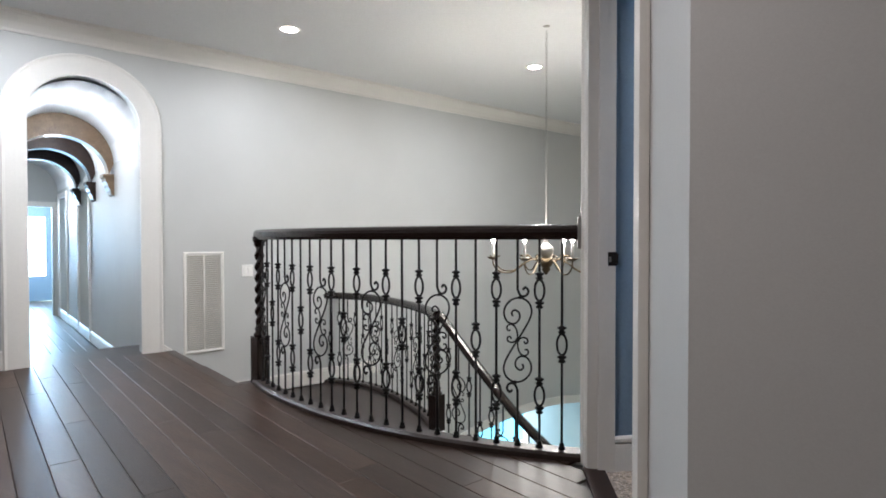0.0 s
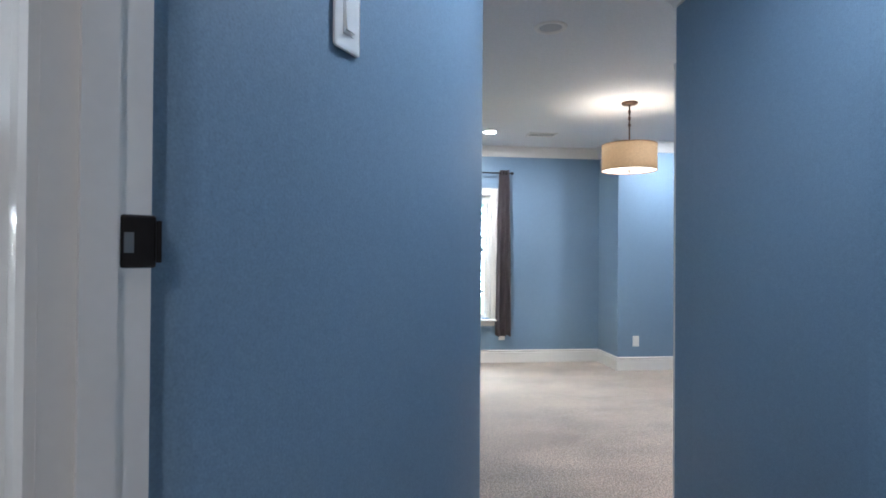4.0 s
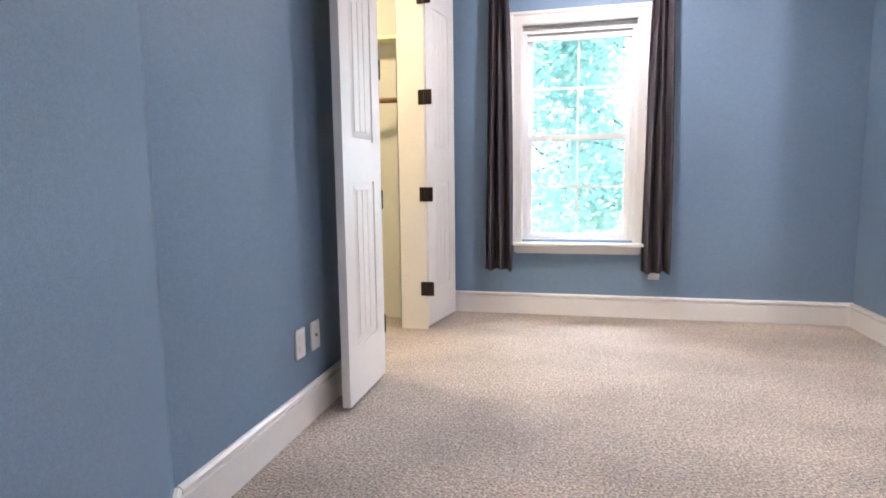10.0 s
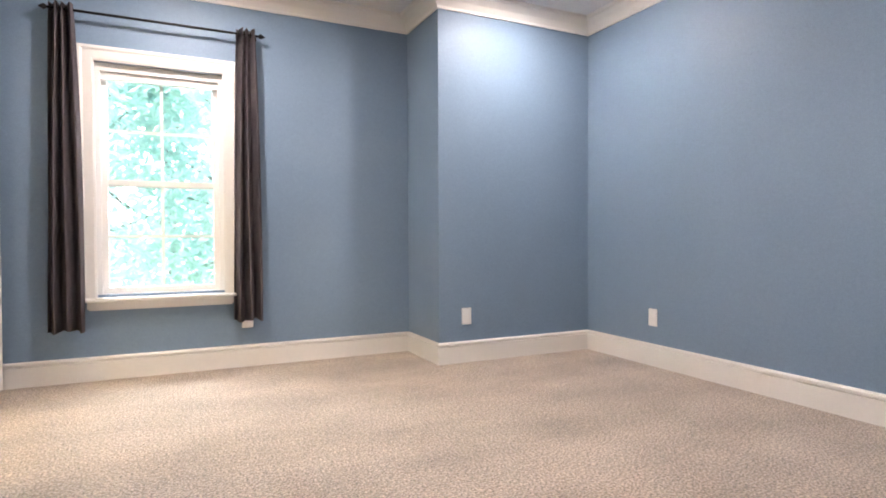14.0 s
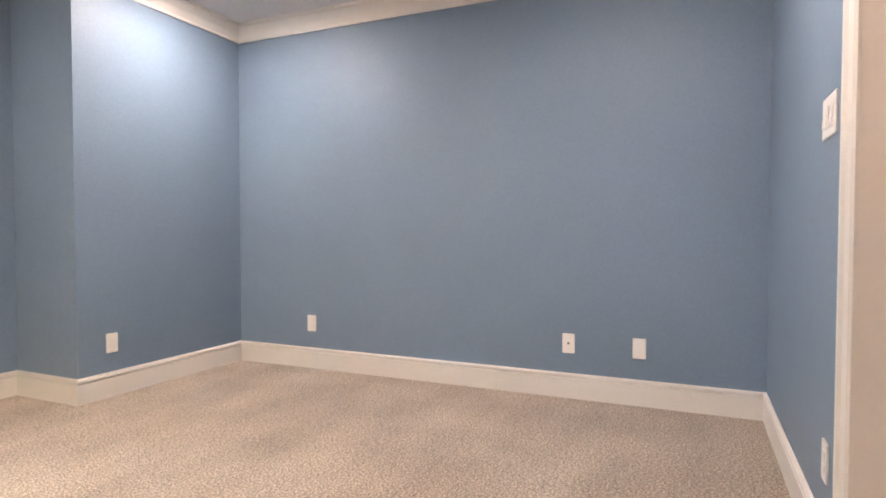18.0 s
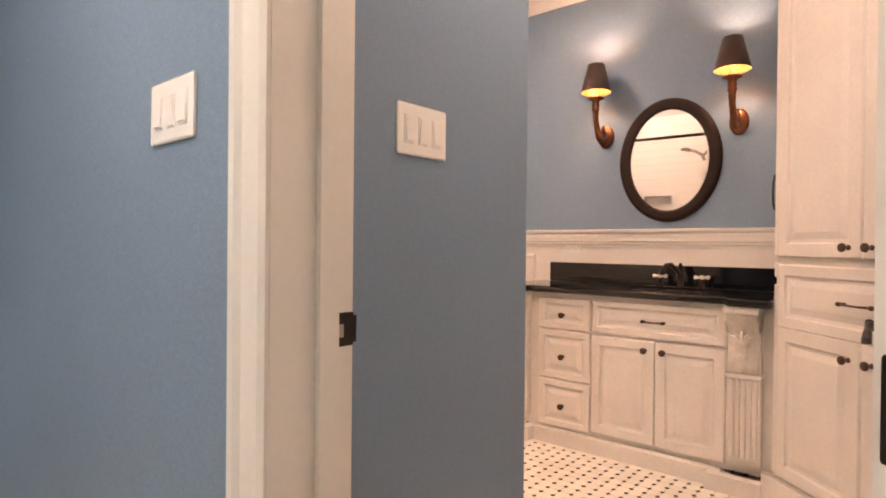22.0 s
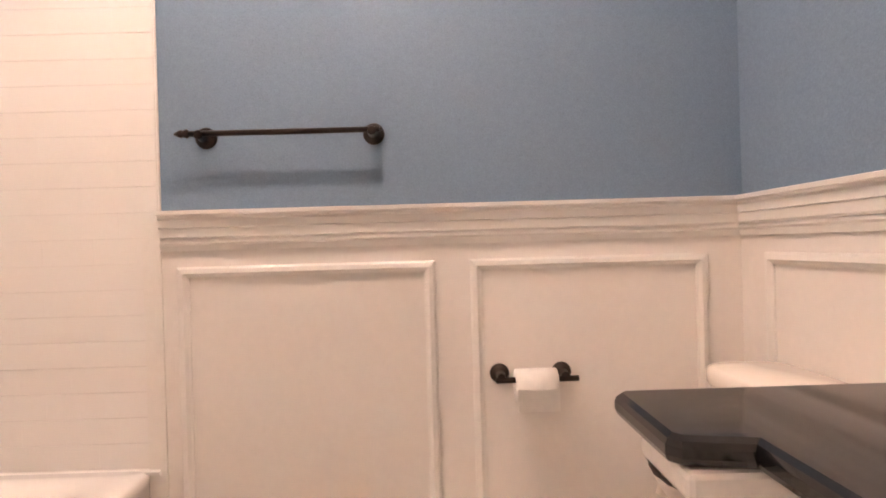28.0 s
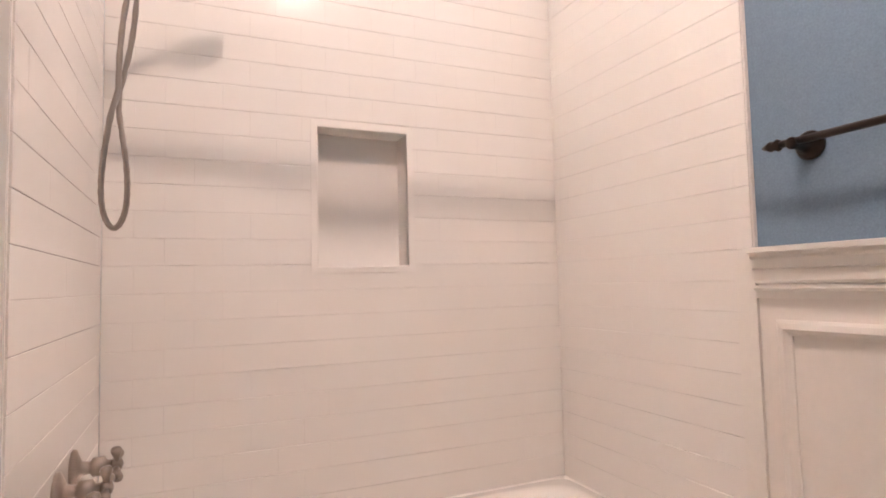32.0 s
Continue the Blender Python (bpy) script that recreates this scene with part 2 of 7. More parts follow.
def thing(name, place, label, category, group="", kind=""):
    ob = new(name)
    ob.empty_display_size = 0.05
    ob.matrix_world = place if isinstance(place, Matrix) else Matrix.Translation(place)
    bpy.context.view_layer.update()
    return tagged(ob, label, category, group, kind)


def struct(name, bm, material, label="", smooth=False):
    return tagged(mesh_object(name, bm, material, None, smooth), label, "", "", "structure")


def box(bm, x0, x1, y0, y1, z0, z1, m=None):
    c = [Vector((x, y, z)) for z in (z0, z1) for x, y in ((x0, y0), (x1, y0), (x1, y1), (x0, y1))]
    v = [bm.verts.new(m @ p if m else p) for p in c]
    for q in ((3, 2, 1, 0), (4, 5, 6, 7), (0, 1, 5, 4), (1, 2, 6, 5), (2, 3, 7, 6), (3, 0, 4, 7)):
        bm.faces.new([v[i] for i in q])
    return bm


def bevel_box(x0, x1, y0, y1, z0, z1, r=0.004, seg=2, m=None):
    bm = box(bmesh.new(), x0, x1, y0, y1, z0, z1, m)
    bmesh.ops.bevel(bm, geom=bm.edges[:], offset=r, segments=seg, affect="EDGES", profile=0.5)
    return bm


def prism(bm, outline, z0, z1):
    """An upright prism over a plan outline."""
    lo = [bm.verts.new((x, y, z0)) for x, y in outline]
    hi = [bm.verts.new((x, y, z1)) for x, y in outline]
    n = len(outline)
    bm.faces.new(lo[::-1])
    bm.faces.new(hi)
    for i in range(n):
        bm.faces.new((lo[i], lo[(i + 1) % n], hi[(i + 1) % n], hi[i]))
    return bm


def sweep(bm, path, profile, closed=False, up=Vector((0, 0, 1)), cap=True):
    """Runs a profile of (out, up) along a path with mitred corners; out is to the right of the way walked."""
    pts = [Vector(p) for p in path]
    n, rings = len(pts), []
    for i, p in enumerate(pts):
        a = pts[i - 1] if (i or closed) else None
        b = pts[(i + 1) % n] if (i < n - 1 or closed) else None
        da = (p - a).normalized() if a is not None else (b - p).normalized()
        db = (b - p).normalized() if b is not None else da
        ra, rb = da.cross(up).normalized(), db.cross(up).normalized()
        side = (ra + rb)
        side = side / max(side.length_squared / 2, 0.2)
        rings.append([bm.verts.new(p + side * o + up * u) for o, u in profile])
    k = len(profile)
    for i in range(n if closed else n - 1):
        r, s = rings[i], rings[(i + 1) % n]
        for j in range(k):
            bm.faces.new((r[j], r[(j + 1) % k], s[(j + 1) % k], s[j]))
    if cap and not closed:
        bm.faces.new(rings[0])
        bm.faces.new(rings[-1][::-1])
    return bm


def tube(bm, path, radius, sides=8, closed=False, cap=True):
    """A round bar along a path; radius may be a list."""
    pts = [Vector(p) for p in path]
    n = len(pts)
    rad = radius if isinstance(radius, (list, tuple)) else [radius] * n
    d0 = (pts[1] - pts[0]).normalized()
    ref = Vector((0, 0, 1)) if abs(d0.z) < 0.9 else Vector((1, 0, 0))
    nrm = d0.cross(ref).normalized()
    rings = []
    for i, p in enumerate(pts):
        a, b = pts[i - 1] if (i or closed) else p, pts[(i + 1) % n] if (i < n - 1 or closed) else p
        d = (b - a).normalized()
        nrm = (nrm - d * nrm.dot(d)).normalized()
        bi = d.cross(nrm)
        rings.append([bm.verts.new(p + (nrm * math.cos(2 * math.pi * j / sides) + bi * math.sin(2 * math.pi * j / sides)) * rad[i]) for j in range(sides)])
    for i in range(n if closed else n - 1):
        r, s = rings[i], rings[(i + 1) % n]
        for j in range(sides):
            bm.faces.new((r[j], r[(j + 1) % sides], s[(j + 1) % sides], s[j]))
    if cap and not closed:
        bm.faces.new(rings[0][::-1])
        bm.faces.new(rings[-1])
    return bm


def lathe(bm, profile, m=None, sides=24, cap=True, squash=(1, 1)):
    """Turns a profile of (radius, height) round the z axis."""
    rings = []
    for r, h in profile:
        ring = []
        for j in range(sides):
            a = 2 * math.pi * j / sides
            p = Vector((r * math.cos(a) * squash[0], r * math.sin(a) * squash[1], h))
            ring.append(bm.verts.new(m @ p if m else p))
        rings.append(ring)
    for a, b in zip(rings, rings[1:]):
        for j in range(sides):
            bm.faces.new((a[j], a[(j + 1) % sides], b[(j + 1) % sides], b[j]))
    if cap:
        bm.faces.new(rings[0][::-1])
        bm.faces.new(rings[-1])
    return bm


def wall_with_holes(bm, length, height, holes, thick, m):
    """A wall in its own x-z plane, y from 0 to thick, with rectangular holes (x0, x1, z0, z1) cut through."""
    xs = sorted({0.0, length, *(v for h in holes for v in h[:2])})
    zs = sorted({0.0, height, *(v for h in holes for v in h[2:4])})
    for x0, x1 in zip(xs, xs[1:]):
        run = None
        for z0, z1 in zip(zs, zs[1:]):
            cx, cz = (x0 + x1) / 2, (z0 + z1) / 2
            solid = not any(h[0] < cx < h[1] and h[2] < cz < h[3] for h in holes)
            if solid and run is None:
                run = z0
            if not solid and run is not None:
                box(bm, x0, x1, 0, thick, run, z0, m)
                run = None
        if run is not None:
            box(bm, x0, x1, 0, thick, run, height, m)
    return bm


def facing(x, y, z, yaw):
    """Local x runs along a wall, local y points away from the room behind the wall; yaw turns it."""
    return pose(x, y, z, 0, 0, yaw)


def arc(cx, cy, r, a0, a1, n, z=0.0):
    return [(cx + r * math.cos(radians(a0 + (a1 - a0) * i / n)), cy + r * math.sin(radians(a0 + (a1 - a0) * i / n)), z) for i in range(n + 1)]
# ---------------------------------------------------------------- large structure: bedroom
WX, EX = -0.81, 3.236          # west and east walls
NY, BY, SY = 5.775, 5.215, 1.62  # window wall, chimney-breast face, south wall
NX = 1.94                      # corner of the breast
PX = 0.645                      # passage wall
CX, CY, CR = -3.13, 1.467, 2.765  # round stair wall seen from the bedroom


def round_r(a):
    """Radius of the bowed wall; it tightens towards the doorway."""
    s = min(1.0, max(0.0, (a + 29) / 18))
    q = min(1.0, max(0.0, (2 - a) / 12))
    return CR + 0.018 * q * q * (3 - 2 * q) - 0.085 * (1 - s * s * (3 - 2 * s))


def round_line(a0, a1, n, off=0.0):
    out = []
    for i in range(n + 1):
        a = a0 + (a1 - a0) * i / n
        r = round_r(a) + off
        out.append((CX + r * math.cos(radians(a)), CY + r * math.sin(radians(a)), 0.0))
    return out


JA = (-0.996, -0.211)           # left door jamb, bedroom edge
DW = 0.842                     # clear width of the bedroom doorway
DU = Vector((0.601, -0.799, 0))  # along the diagonal door wall
DN = Vector((-0.799, -0.601, 0))  # out of it, to the landing
JB = (JA[0] + DN.x * 0.10, JA[1] + DN.y * 0.10)         # left jamb, landing edge
RB = (JB[0] + DU.x * DW, JB[1] + DU.y * DW)  # right jamb, landing edge
RA = (JA[0] + DU.x * DW, JA[1] + DU.y * DW)
LCX, LCY = -0.315, -1.283      # corner of the landing wall

# carpet: bedroom, passage, steps
c_y = math.sqrt(CR ** 2 - (WX - CX) ** 2)
bm = bmesh.new()
prism(bm, [(WX - 1.2, 2.6), (-0.9, 1.0), (0.605, 1.0), (PX + 0.005, SY - 0.08), (EX + 0.1, SY - 0.08), (EX + 0.1, NY + 0.1), (WX - 1.2, NY + 0.1)], -0.12, 0.0)
struct("floor_bedroom", bm, "carpet", "beige cut-pile carpet with brushed footmarks")
bm = bmesh.new()
prism(bm, [(-1.2, 0.62), (-0.2, 0.62), (0.598, 0.62), (0.608, 1.0), (-0.9, 1.0)], -0.12, LZ / 2)
struct("step_lower", bm, "carpet", "carpeted step down into the bedroom")
bm = bmesh.new()
prism(bm, [(JA[0] - 0.1, JA[1] + 0.1), (JA[0] + DN.x * 0.06, JA[1] + DN.y * 0.06), (RA[0] + DN.x * 0.06, RA[1] + DN.y * 0.06), (RA[0] + 0.15, RA[1] - 0.1), (0.565, -0.75), (0.598, 0.62), (-0.9, 0.62)], -0.12, LZ)
struct("floor_passage", bm, "carpet", "carpeted upper floor of the passage")


def plain_wall(name, length, height, holes, thick, m, material, label):
    bm = wall_with_holes(bmesh.new(), length, height, holes, thick, m)
    return struct(name, bm, material, label)


H = BED_C
# window wall: opening for the sash window
WOX0, WOX1, WOZ0, WOZ1 = -0.145, 0.605, 0.53, 1.98
plain_wall("wall_window", EX - WX + 1.6, H, [(WOX0 - WX + 1.3, WOX1 - WX + 1.3, WOZ0, WOZ1)], 0.16, facing(WX - 1.3, NY, 0, 0), "blue_paint", "blue painted wall with a sash window")
bm = box(bmesh.new(), NX, EX + 0.1, BY, NY - 0.003, 0, H)
struct("wall_breast", bm, "blue_paint", "blue painted wall standing forward beside the window nook")
bm = box(bmesh.new(), EX, EX + 0.14, SY, NY, 0, H)
struct("wall_east", bm, "blue_paint", "long blue painted wall")
# closet opening in the west wall
CL0, CL1, CLH = 4.31, 5.22, 2.17
c0y = CY + c_y
plain_wall("wall_west", NY - c0y, H, [(NY - CL1, NY - CL0, -0.01, CLH)], 0.05, facing(WX, NY, 0, -90) @ Matrix.Scale(-1, 4, (0, 1, 0)) @ Matrix.Identity(4), "blue_paint", "blue painted wall with the closet opening")
# south wall with the bathroom door
BD0, BD1, BDH = 0.665, 1.45, 2.10
plain_wall("wall_south", EX - PX + 0.1, H, [(BD0 - PX, BD1 - PX, -0.01, BDH)], 0.15, facing(PX, SY - 0.15, 0, 0), "blue_paint", "blue painted wall with the bathroom doorway")
bm = bmesh.new()
prism(bm, [(PX, SY - 0.1495), (0.56, -0.7), (RA[0], RA[1]), (RA[0] + 0.08, RA[1] - 0.10), (0.568, -0.78), (PX + 0.010, SY - 0.153)], 0, H)
struct("wall_passage", bm, "blue_paint", "blue painted passage wall")
# round wall between stair hall and passage
bm = bmesh.new()
a0, a1 = math.degrees(math.atan2(JA[1] - CY, JA[0] - CX)), math.degrees(math.atan2(c_y, WX - CX))
outer = [p[:2] for p in round_line(a0, a1, 40)]
inner = [p[:2] for p in round_line(a0, a1, 40, -0.02)]
prism(bm, outer + inner[::-1], 0, H)
bmesh.ops.delete(bm, geom=[f for f in bm.faces if len(f.verts) > 4], context="FACES_ONLY")
struct("wall_round", bm, "blue_paint", "blue painted wall bowing round the stairwell", smooth=True)

bm = bmesh.new()
prism(bm, [(WX - 0.15, NY + 0.1), (WX - 0.15, 0.9), (JA[0] - 0.02, JA[1]), (RA[0], RA[1]), (PX + 0.1, -0.75), (PX + 0.1, SY - 0.1), (EX + 0.1, SY - 0.1), (EX + 0.1, NY + 0.1)], H, H + 0.1)
struct("ceiling_bedroom", bm, "ceiling_paint", "white textured ceiling")

BASE = [(0, 0), (0.016, 0), (0.016, 0.118), (0.008, 0.121), (0.008, 0.126), (0.018, 0.129), (0.018, 0.141), (0.009, 0.150), (0, 0.150)]
CROWN = [(0, -0.115), (0.012, -0.115), (0.016, -0.098), (0.04, -0.062), (0.075, -0.026), (0.092, -0.020), (0.096, 0), (0, 0)]
bm = bmesh.new()
sweep(bm, [(WX, c0y + 0.01, 0), (WX, CL0 - 0.09, 0)], BASE)
struct("baseboard_west", bm, "white_trim", "white moulded baseboard")
bm = bmesh.new()
sweep(bm, [(WX, CL1 + 0.09, 0), (WX, NY, 0), (NX, NY, 0), (NX, BY, 0), (EX, BY, 0), (EX, SY, 0), (BD1 + 0.10, SY, 0)], BASE)
struct("baseboard_bedroom", bm, "white_trim", "tall white moulded baseboard")
bm = bmesh.new()
line = []
for p in round_line(a0, a1, 48):
    y = p[1]
    drop = LZ if y < 0.45 else (0 if y > 1.15 else LZ * (1 - (y - 0.45) / 0.7))
    line.append((p[0], p[1], drop))
sweep(bm, line, BASE)
struct("baseboard_round", bm, "white_trim", "white baseboard bent round the bowed wall", smooth=False)
bm = bmesh.new()
sweep(bm, [(PX, SY - 0.002, 0), (0.613, 1.18, 0)], BASE)
struct("baseboard_passage", bm, "white_trim", "white moulded baseboard")
bm = bmesh.new()
sweep(bm, [(p[0], p[1], H) for p in round_line(a0, a1, 40)] + [(WX, NY, H), (NX, NY, H), (NX, BY, H), (EX, BY, H), (EX, SY, H), (PX, SY, H), (0.56, -0.7, H)], CROWN)
struct("crown_bedroom", bm, "white_trim", "white crown moulding")

# closet behind the west wall
bm = bmesh.new()
box(bm, WX - 1.25, WX - 1.15, 3.6, NY + 0.1, 0, H)
struct("wall_closet_back", bm, "closet_paint", "cream painted closet wall")
bm = box(bmesh.new(), WX - 1.15, WX - 0.053, NY - 0.045, NY - 0.003, 0, H)
struct("wall_closet_north", bm, "closet_paint", "cream painted closet wall")
bm = box(bmesh.new(), WX - 1.15, WX - 0.053, 3.6, 3.7, 0, H)
struct("wall_closet_south", bm, "closet_paint", "cream painted closet wall")
bm = box(bmesh.new(), WX - 1.25, WX - 0.153, 3.6, NY + 0.1, H, H + 0.1)
struct("ceiling_closet", bm, "ceiling_paint", "white closet ceiling")
bm = bmesh.new()
sweep(bm, [(WX - 1.15, 3.72, 0), (WX - 1.15, NY - 0.045, 0), (WX - 0.06, NY - 0.045, 0)], BASE)
struct("baseboard_closet", bm, "white_trim", "white closet baseboard")

# ---------------------------------------------------------------- bathroom shell
BX0, BX1, BY0 = 0.30, 3.395, -1.18
TX0, TY0, TY1 = 2.04, 0.475, 1.19   # tub alcove
PEX, PEY = 1.60, 0.64              # partition end
PWX, PWY = 1.92, 0.42              # return that carries the valve tiles
bm = bmesh.new()
prism(bm, [(BX0, -1.23), (BX1 + 0.1, -1.23), (BX1 + 0.1, SY - 0.08), (PX + 0.012, SY - 0.08), (0.62, 0.1), (BX0, 0.1)], -0.14, -0.012)
struct("floor_bath_base", bm, "grout", "grouted base of the bathroom floor")
bm = box(bmesh.new(), 0.2, BX1 + 0.12, BY0 - 0.05, BY0, 0, BATH_C)
struct("wall_bath_back", bm, "blue_paint", "blue painted wall above white panelling")
bm = box(bmesh.new(), BX1, BX1 + 0.12, BY0, SY - 0.153, 0, BATH_C)
struct("wall_bath_east", bm, "blue_paint", "blue painted wall above white panelling")
bm = bmesh.new()
prism(bm, [(PEX, PEY), (PWX, PEY), (PWX, PWY), (TX0 - 0.012, PWY), (TX0 - 0.012, SY - 0.153), (PEX, SY - 0.153)], 0, BATH_C)
struct("wall_bath_partition", bm, "blue_paint", "blue painted partition beside the bathtub")
bm = box(bmesh.new(), TX0 - 0.008, BX1, TY1 + 0.095, SY - 0.153, 0, BATH_C)
struct("wall_bath_tub", bm, "landing_paint", "wall behind the bathtub tiles")
bm = bmesh.new()
prism(bm, [(0.662, SY - 0.156), (0.638, 0.72), (0.612, 0.10), (0.36, 0.10), (0.36, BY0 + 0.003), (0.28, BY0 + 0.003), (0.28, 0.18), (0.603, 0.18), (0.657, SY - 0.156)], 0, BATH_C)
struct("wall_bath_west", bm, "blue_paint", "blue painted bathroom wall")
bm = box(bmesh.new(), 0.2, BX1 + 0.12, BY0 - 0.05, SY - 0.14, BATH_C, BATH_C + 0.1)
struct("ceiling_bath", bm, "ceiling_paint", "white bathroom ceiling")
bm = box(bmesh.new(), PX - 0.1, BX1, SY - 0.155, SY - 0.15, H, BATH_C)
struct("wall_bath_head", bm, "blue_paint", "blue painted wall over the doorway")
bm = bmesh.new()
sweep(bm, [(PEX, SY - 0.16, BATH_C), (PEX, PEY, BATH_C), (PWX, PEY, BATH_C), (PWX, PWY, BATH_C), (TX0, PWY, BATH_C)], CROWN)
sweep(bm, [(BX1, TY0, BATH_C), (BX1, BY0, BATH_C), (0.4, BY0, BATH_C)], CROWN)
struct("crown_bath", bm, "white_trim", "white crown moulding")

# ---------------------------------------------------------------- stair hall and landing shell
C2X, C2Y, R2 = -2.66, 2.364, 2.934  # centre and radius of the bowed balustrade
bm = bmesh.new()
LHC = LAND_C
# landing wall round the bedroom door, and its return
m_d = Matrix.Translation((JB[0] - DU.x * 0.115, JB[1] - DU.y * 0.115, LZ)) @ Matrix(((DU.x, -DN.x, 0, 0), (DU.y, -DN.y, 0, 0), (0, 0, 1, 0), (0, 0, 0, 1)))
wall_with_holes(bm, DW + 0.115, LHC - LZ, [(0.115, DW + 0.115, -0.01, 2.06)], 0.095, m_d)
struct("wall_door", bm, "landing_paint", "off-white wall round the bedroom doorway")
bm = bmesh.new()
prism(bm, [RB, (LCX, LCY), (3.0, -1.283), (3.0, -1.235), (-0.25, -1.235), (RA[0] + 0.02, RA[1] - 0.02)], LZ, LHC)
struct("wall_landing_east", bm, "landing_paint", "off-white landing wall in shade")
# stairwell side of the round wall
bm = bmesh.new()
b0 = math.degrees(math.atan2(JA[1] - CY, JA[0] - CX)) + 1.0
prism(bm, [p[:2] for p in arc(CX, CY, CR - 0.093, b0, 62, 40)] + [p[:2] for p in arc(CX, CY, CR - 0.20, b0 - 3, 62, 40)][::-1], -3.2, LHC)
bmesh.ops.delete(bm, geom=[f for f in bm.faces if len(f.verts) > 4], context="FACES_ONLY")
struct("wall_stairwell", bm, "landing_paint", "off-white curved wall of the stairwell", smooth=True)
LROT = pose(-5.183, -0.478, 0, 0, 0, -7.6)   # the old wing stands a little askew: local -x runs down the hall


def lw(x, y, z=0.0):
    return LROT @ Vector((x, y, z))


def lmesh(name, bm, material, label, smooth=False):
    bmesh.ops.transform(bm, matrix=LROT, verts=bm.verts)
    return struct(name, bm, material, label, smooth)


AY0, AY1, ASP, ARISE = -0.95, -0.125, 2.37, 0.37   # arch opening, spring and rise
bm = bmesh.new()
n = 20
amid, ahalf = (AY0 + AY1) / 2, (AY1 - AY0) / 2
archline = [(amid - ahalf * math.cos(math.pi * i / n), ASP + ARISE * math.sin(math.pi * i / n)) for i in range(n + 1)]
box(bm, -0.16, 0, -4.5, AY0, LZ - 0.6, LAND_C)
box(bm, -0.16, 0, AY1, 0.62, -3.3, LAND_C)
for (y0, z0), (y1, z1) in zip(archline, archline[1:]):
    v = [bm.verts.new((x, y, z)) for x in (-0.16, 0) for y, z in ((y0, z0), (y1, z1), (y1, LAND_C), (y0, LAND_C))]
    for q in ((0, 1, 2, 3), (7, 6, 5, 4), (0, 4, 5, 1), (3, 2, 6, 7)):
        bm.faces.new([v[i] for i in q])
bmesh.ops.remove_doubles(bm, verts=bm.verts, dist=1e-5)
lmesh("wall_arch", bm, "landing_paint", "off-white wall with an arched hall opening")
bm = bmesh.new()
outline = [(0, AY0, LZ)] + [(0, y, z) for y, z in archline] + [(0, AY1, LZ)]
sweep(bm, outline, [(0.015, 0.0), (0.015, 0.012), (0.0, 0.016), (-0.06, 0.022), (-0.125, 0.026), (-0.145, 0.034), (-0.158, 0.022), (-0.158, 0.0)], up=Vector((1, 0, 0)))
lmesh("trim_arch", bm, "white_trim", "wide white casing round the arch")
bm = bmesh.new()
SW0, SW1 = lw(0, 0.62), lw(0, 6.48)   # long stair wall
sweep(bm, [tuple(lw(0.0, -4.5, LAND_C)), (SW0.x, SW0.y, LAND_C), (SW1.x, SW1.y, LAND_C), tuple(lw(1.85, 6.48, LAND_C))], [(o * 1.3, u * 1.3) for o, u in CROWN])
struct("crown_landing", bm, "white_trim", "white crown moulding")
bm = bmesh.new()
sweep(bm, [(0, -4.5, LZ), (0, AY0 - 0.158, LZ)], BASE)
lmesh("baseboard_landing", bm, "white_trim", "white baseboard")
bm = bmesh.new()
sweep(bm, [tuple(lw(0, AY1 + 0.16, LZ - 0.085)), tuple(lw(0, 0.54, -0.11)), tuple(lw(0, 0.62, -0.15)), tuple(lw(0, 2.3, -0.155))], BASE)
struct("baseboard_stair", bm, "white_trim", "white baseboard stepping down the stairs")
bm = bmesh.new()
prism(bm, [tuple(lw(-0.2, -4.6)[:2]), tuple(lw(9, -4.6)[:2]), tuple(lw(9, 1.5)[:2]), (3.3, 5.6), (-2.1, 5.6), (-2.1, 6.4), tuple(lw(-1.6, 6.6)[:2]), tuple(lw(-1.6, 0)[:2])], LAND_C, LAND_C + 0.1)
struct("ceiling_landing", bm, "ceiling_paint", "white stair hall ceiling")
bm = box(bmesh.new(), -1.5, 3.4, 6.48, 6.60, -3.3, LAND_C)
lmesh("wall_stair_far", bm, "landing_paint", "off-white far wall of the stair hall")
# long stair wall with the wide flat arch of the lower storey
su = (SW1 - SW0).normalized()
sn = Vector((-su.y, su.x, 0))
SL = (SW1 - SW0).length


def sw(u, n, z):
    return SW0 + su * u + sn * n + Vector((0, 0, z))


def sbox(bm, u0, u1, n0, n1, z0, z1):
    return box(bm, u0, u1, n0, n1, z0, z1, Matrix(((su.x, sn.x, 0, SW0.x), (su.y, sn.y, 0, SW0.y), (0, 0, 1, 0), (0, 0, 0, 1))))


def flat_arch(u):
    return -1.02 - 0.075 * (u - 4.4) ** 2


bm = bmesh.new()
sbox(bm, 0, 2.3, 0, 0.16, -3.3, LAND_C)
sbox(bm, 5.7, SL + 0.2, 0, 0.16, -3.3, LAND_C)
us = [2.3 + (5.7 - 2.3) * i / 24 for i in range(25)]
for u0, u1 in zip(us, us[1:]):
    v = [bm.verts.new(sw(u, n, z)) for n in (0, 0.16) for u, z in ((u0, flat_arch(u0)), (u1, flat_arch(u1)), (u1, LAND_C), (u0, LAND_C))]
    for q in ((0, 1, 2, 3), (7, 6, 5, 4), (0, 4, 5, 1), (3, 2, 6, 7)):
        bm.faces.new([v[i] for i in q])
bmesh.ops.remove_doubles(bm, verts=bm.verts, dist=1e-5)
struct("wall_stair", bm, "landing_paint", "long off-white stair wall over a wide arch")
bm = bmesh.new()
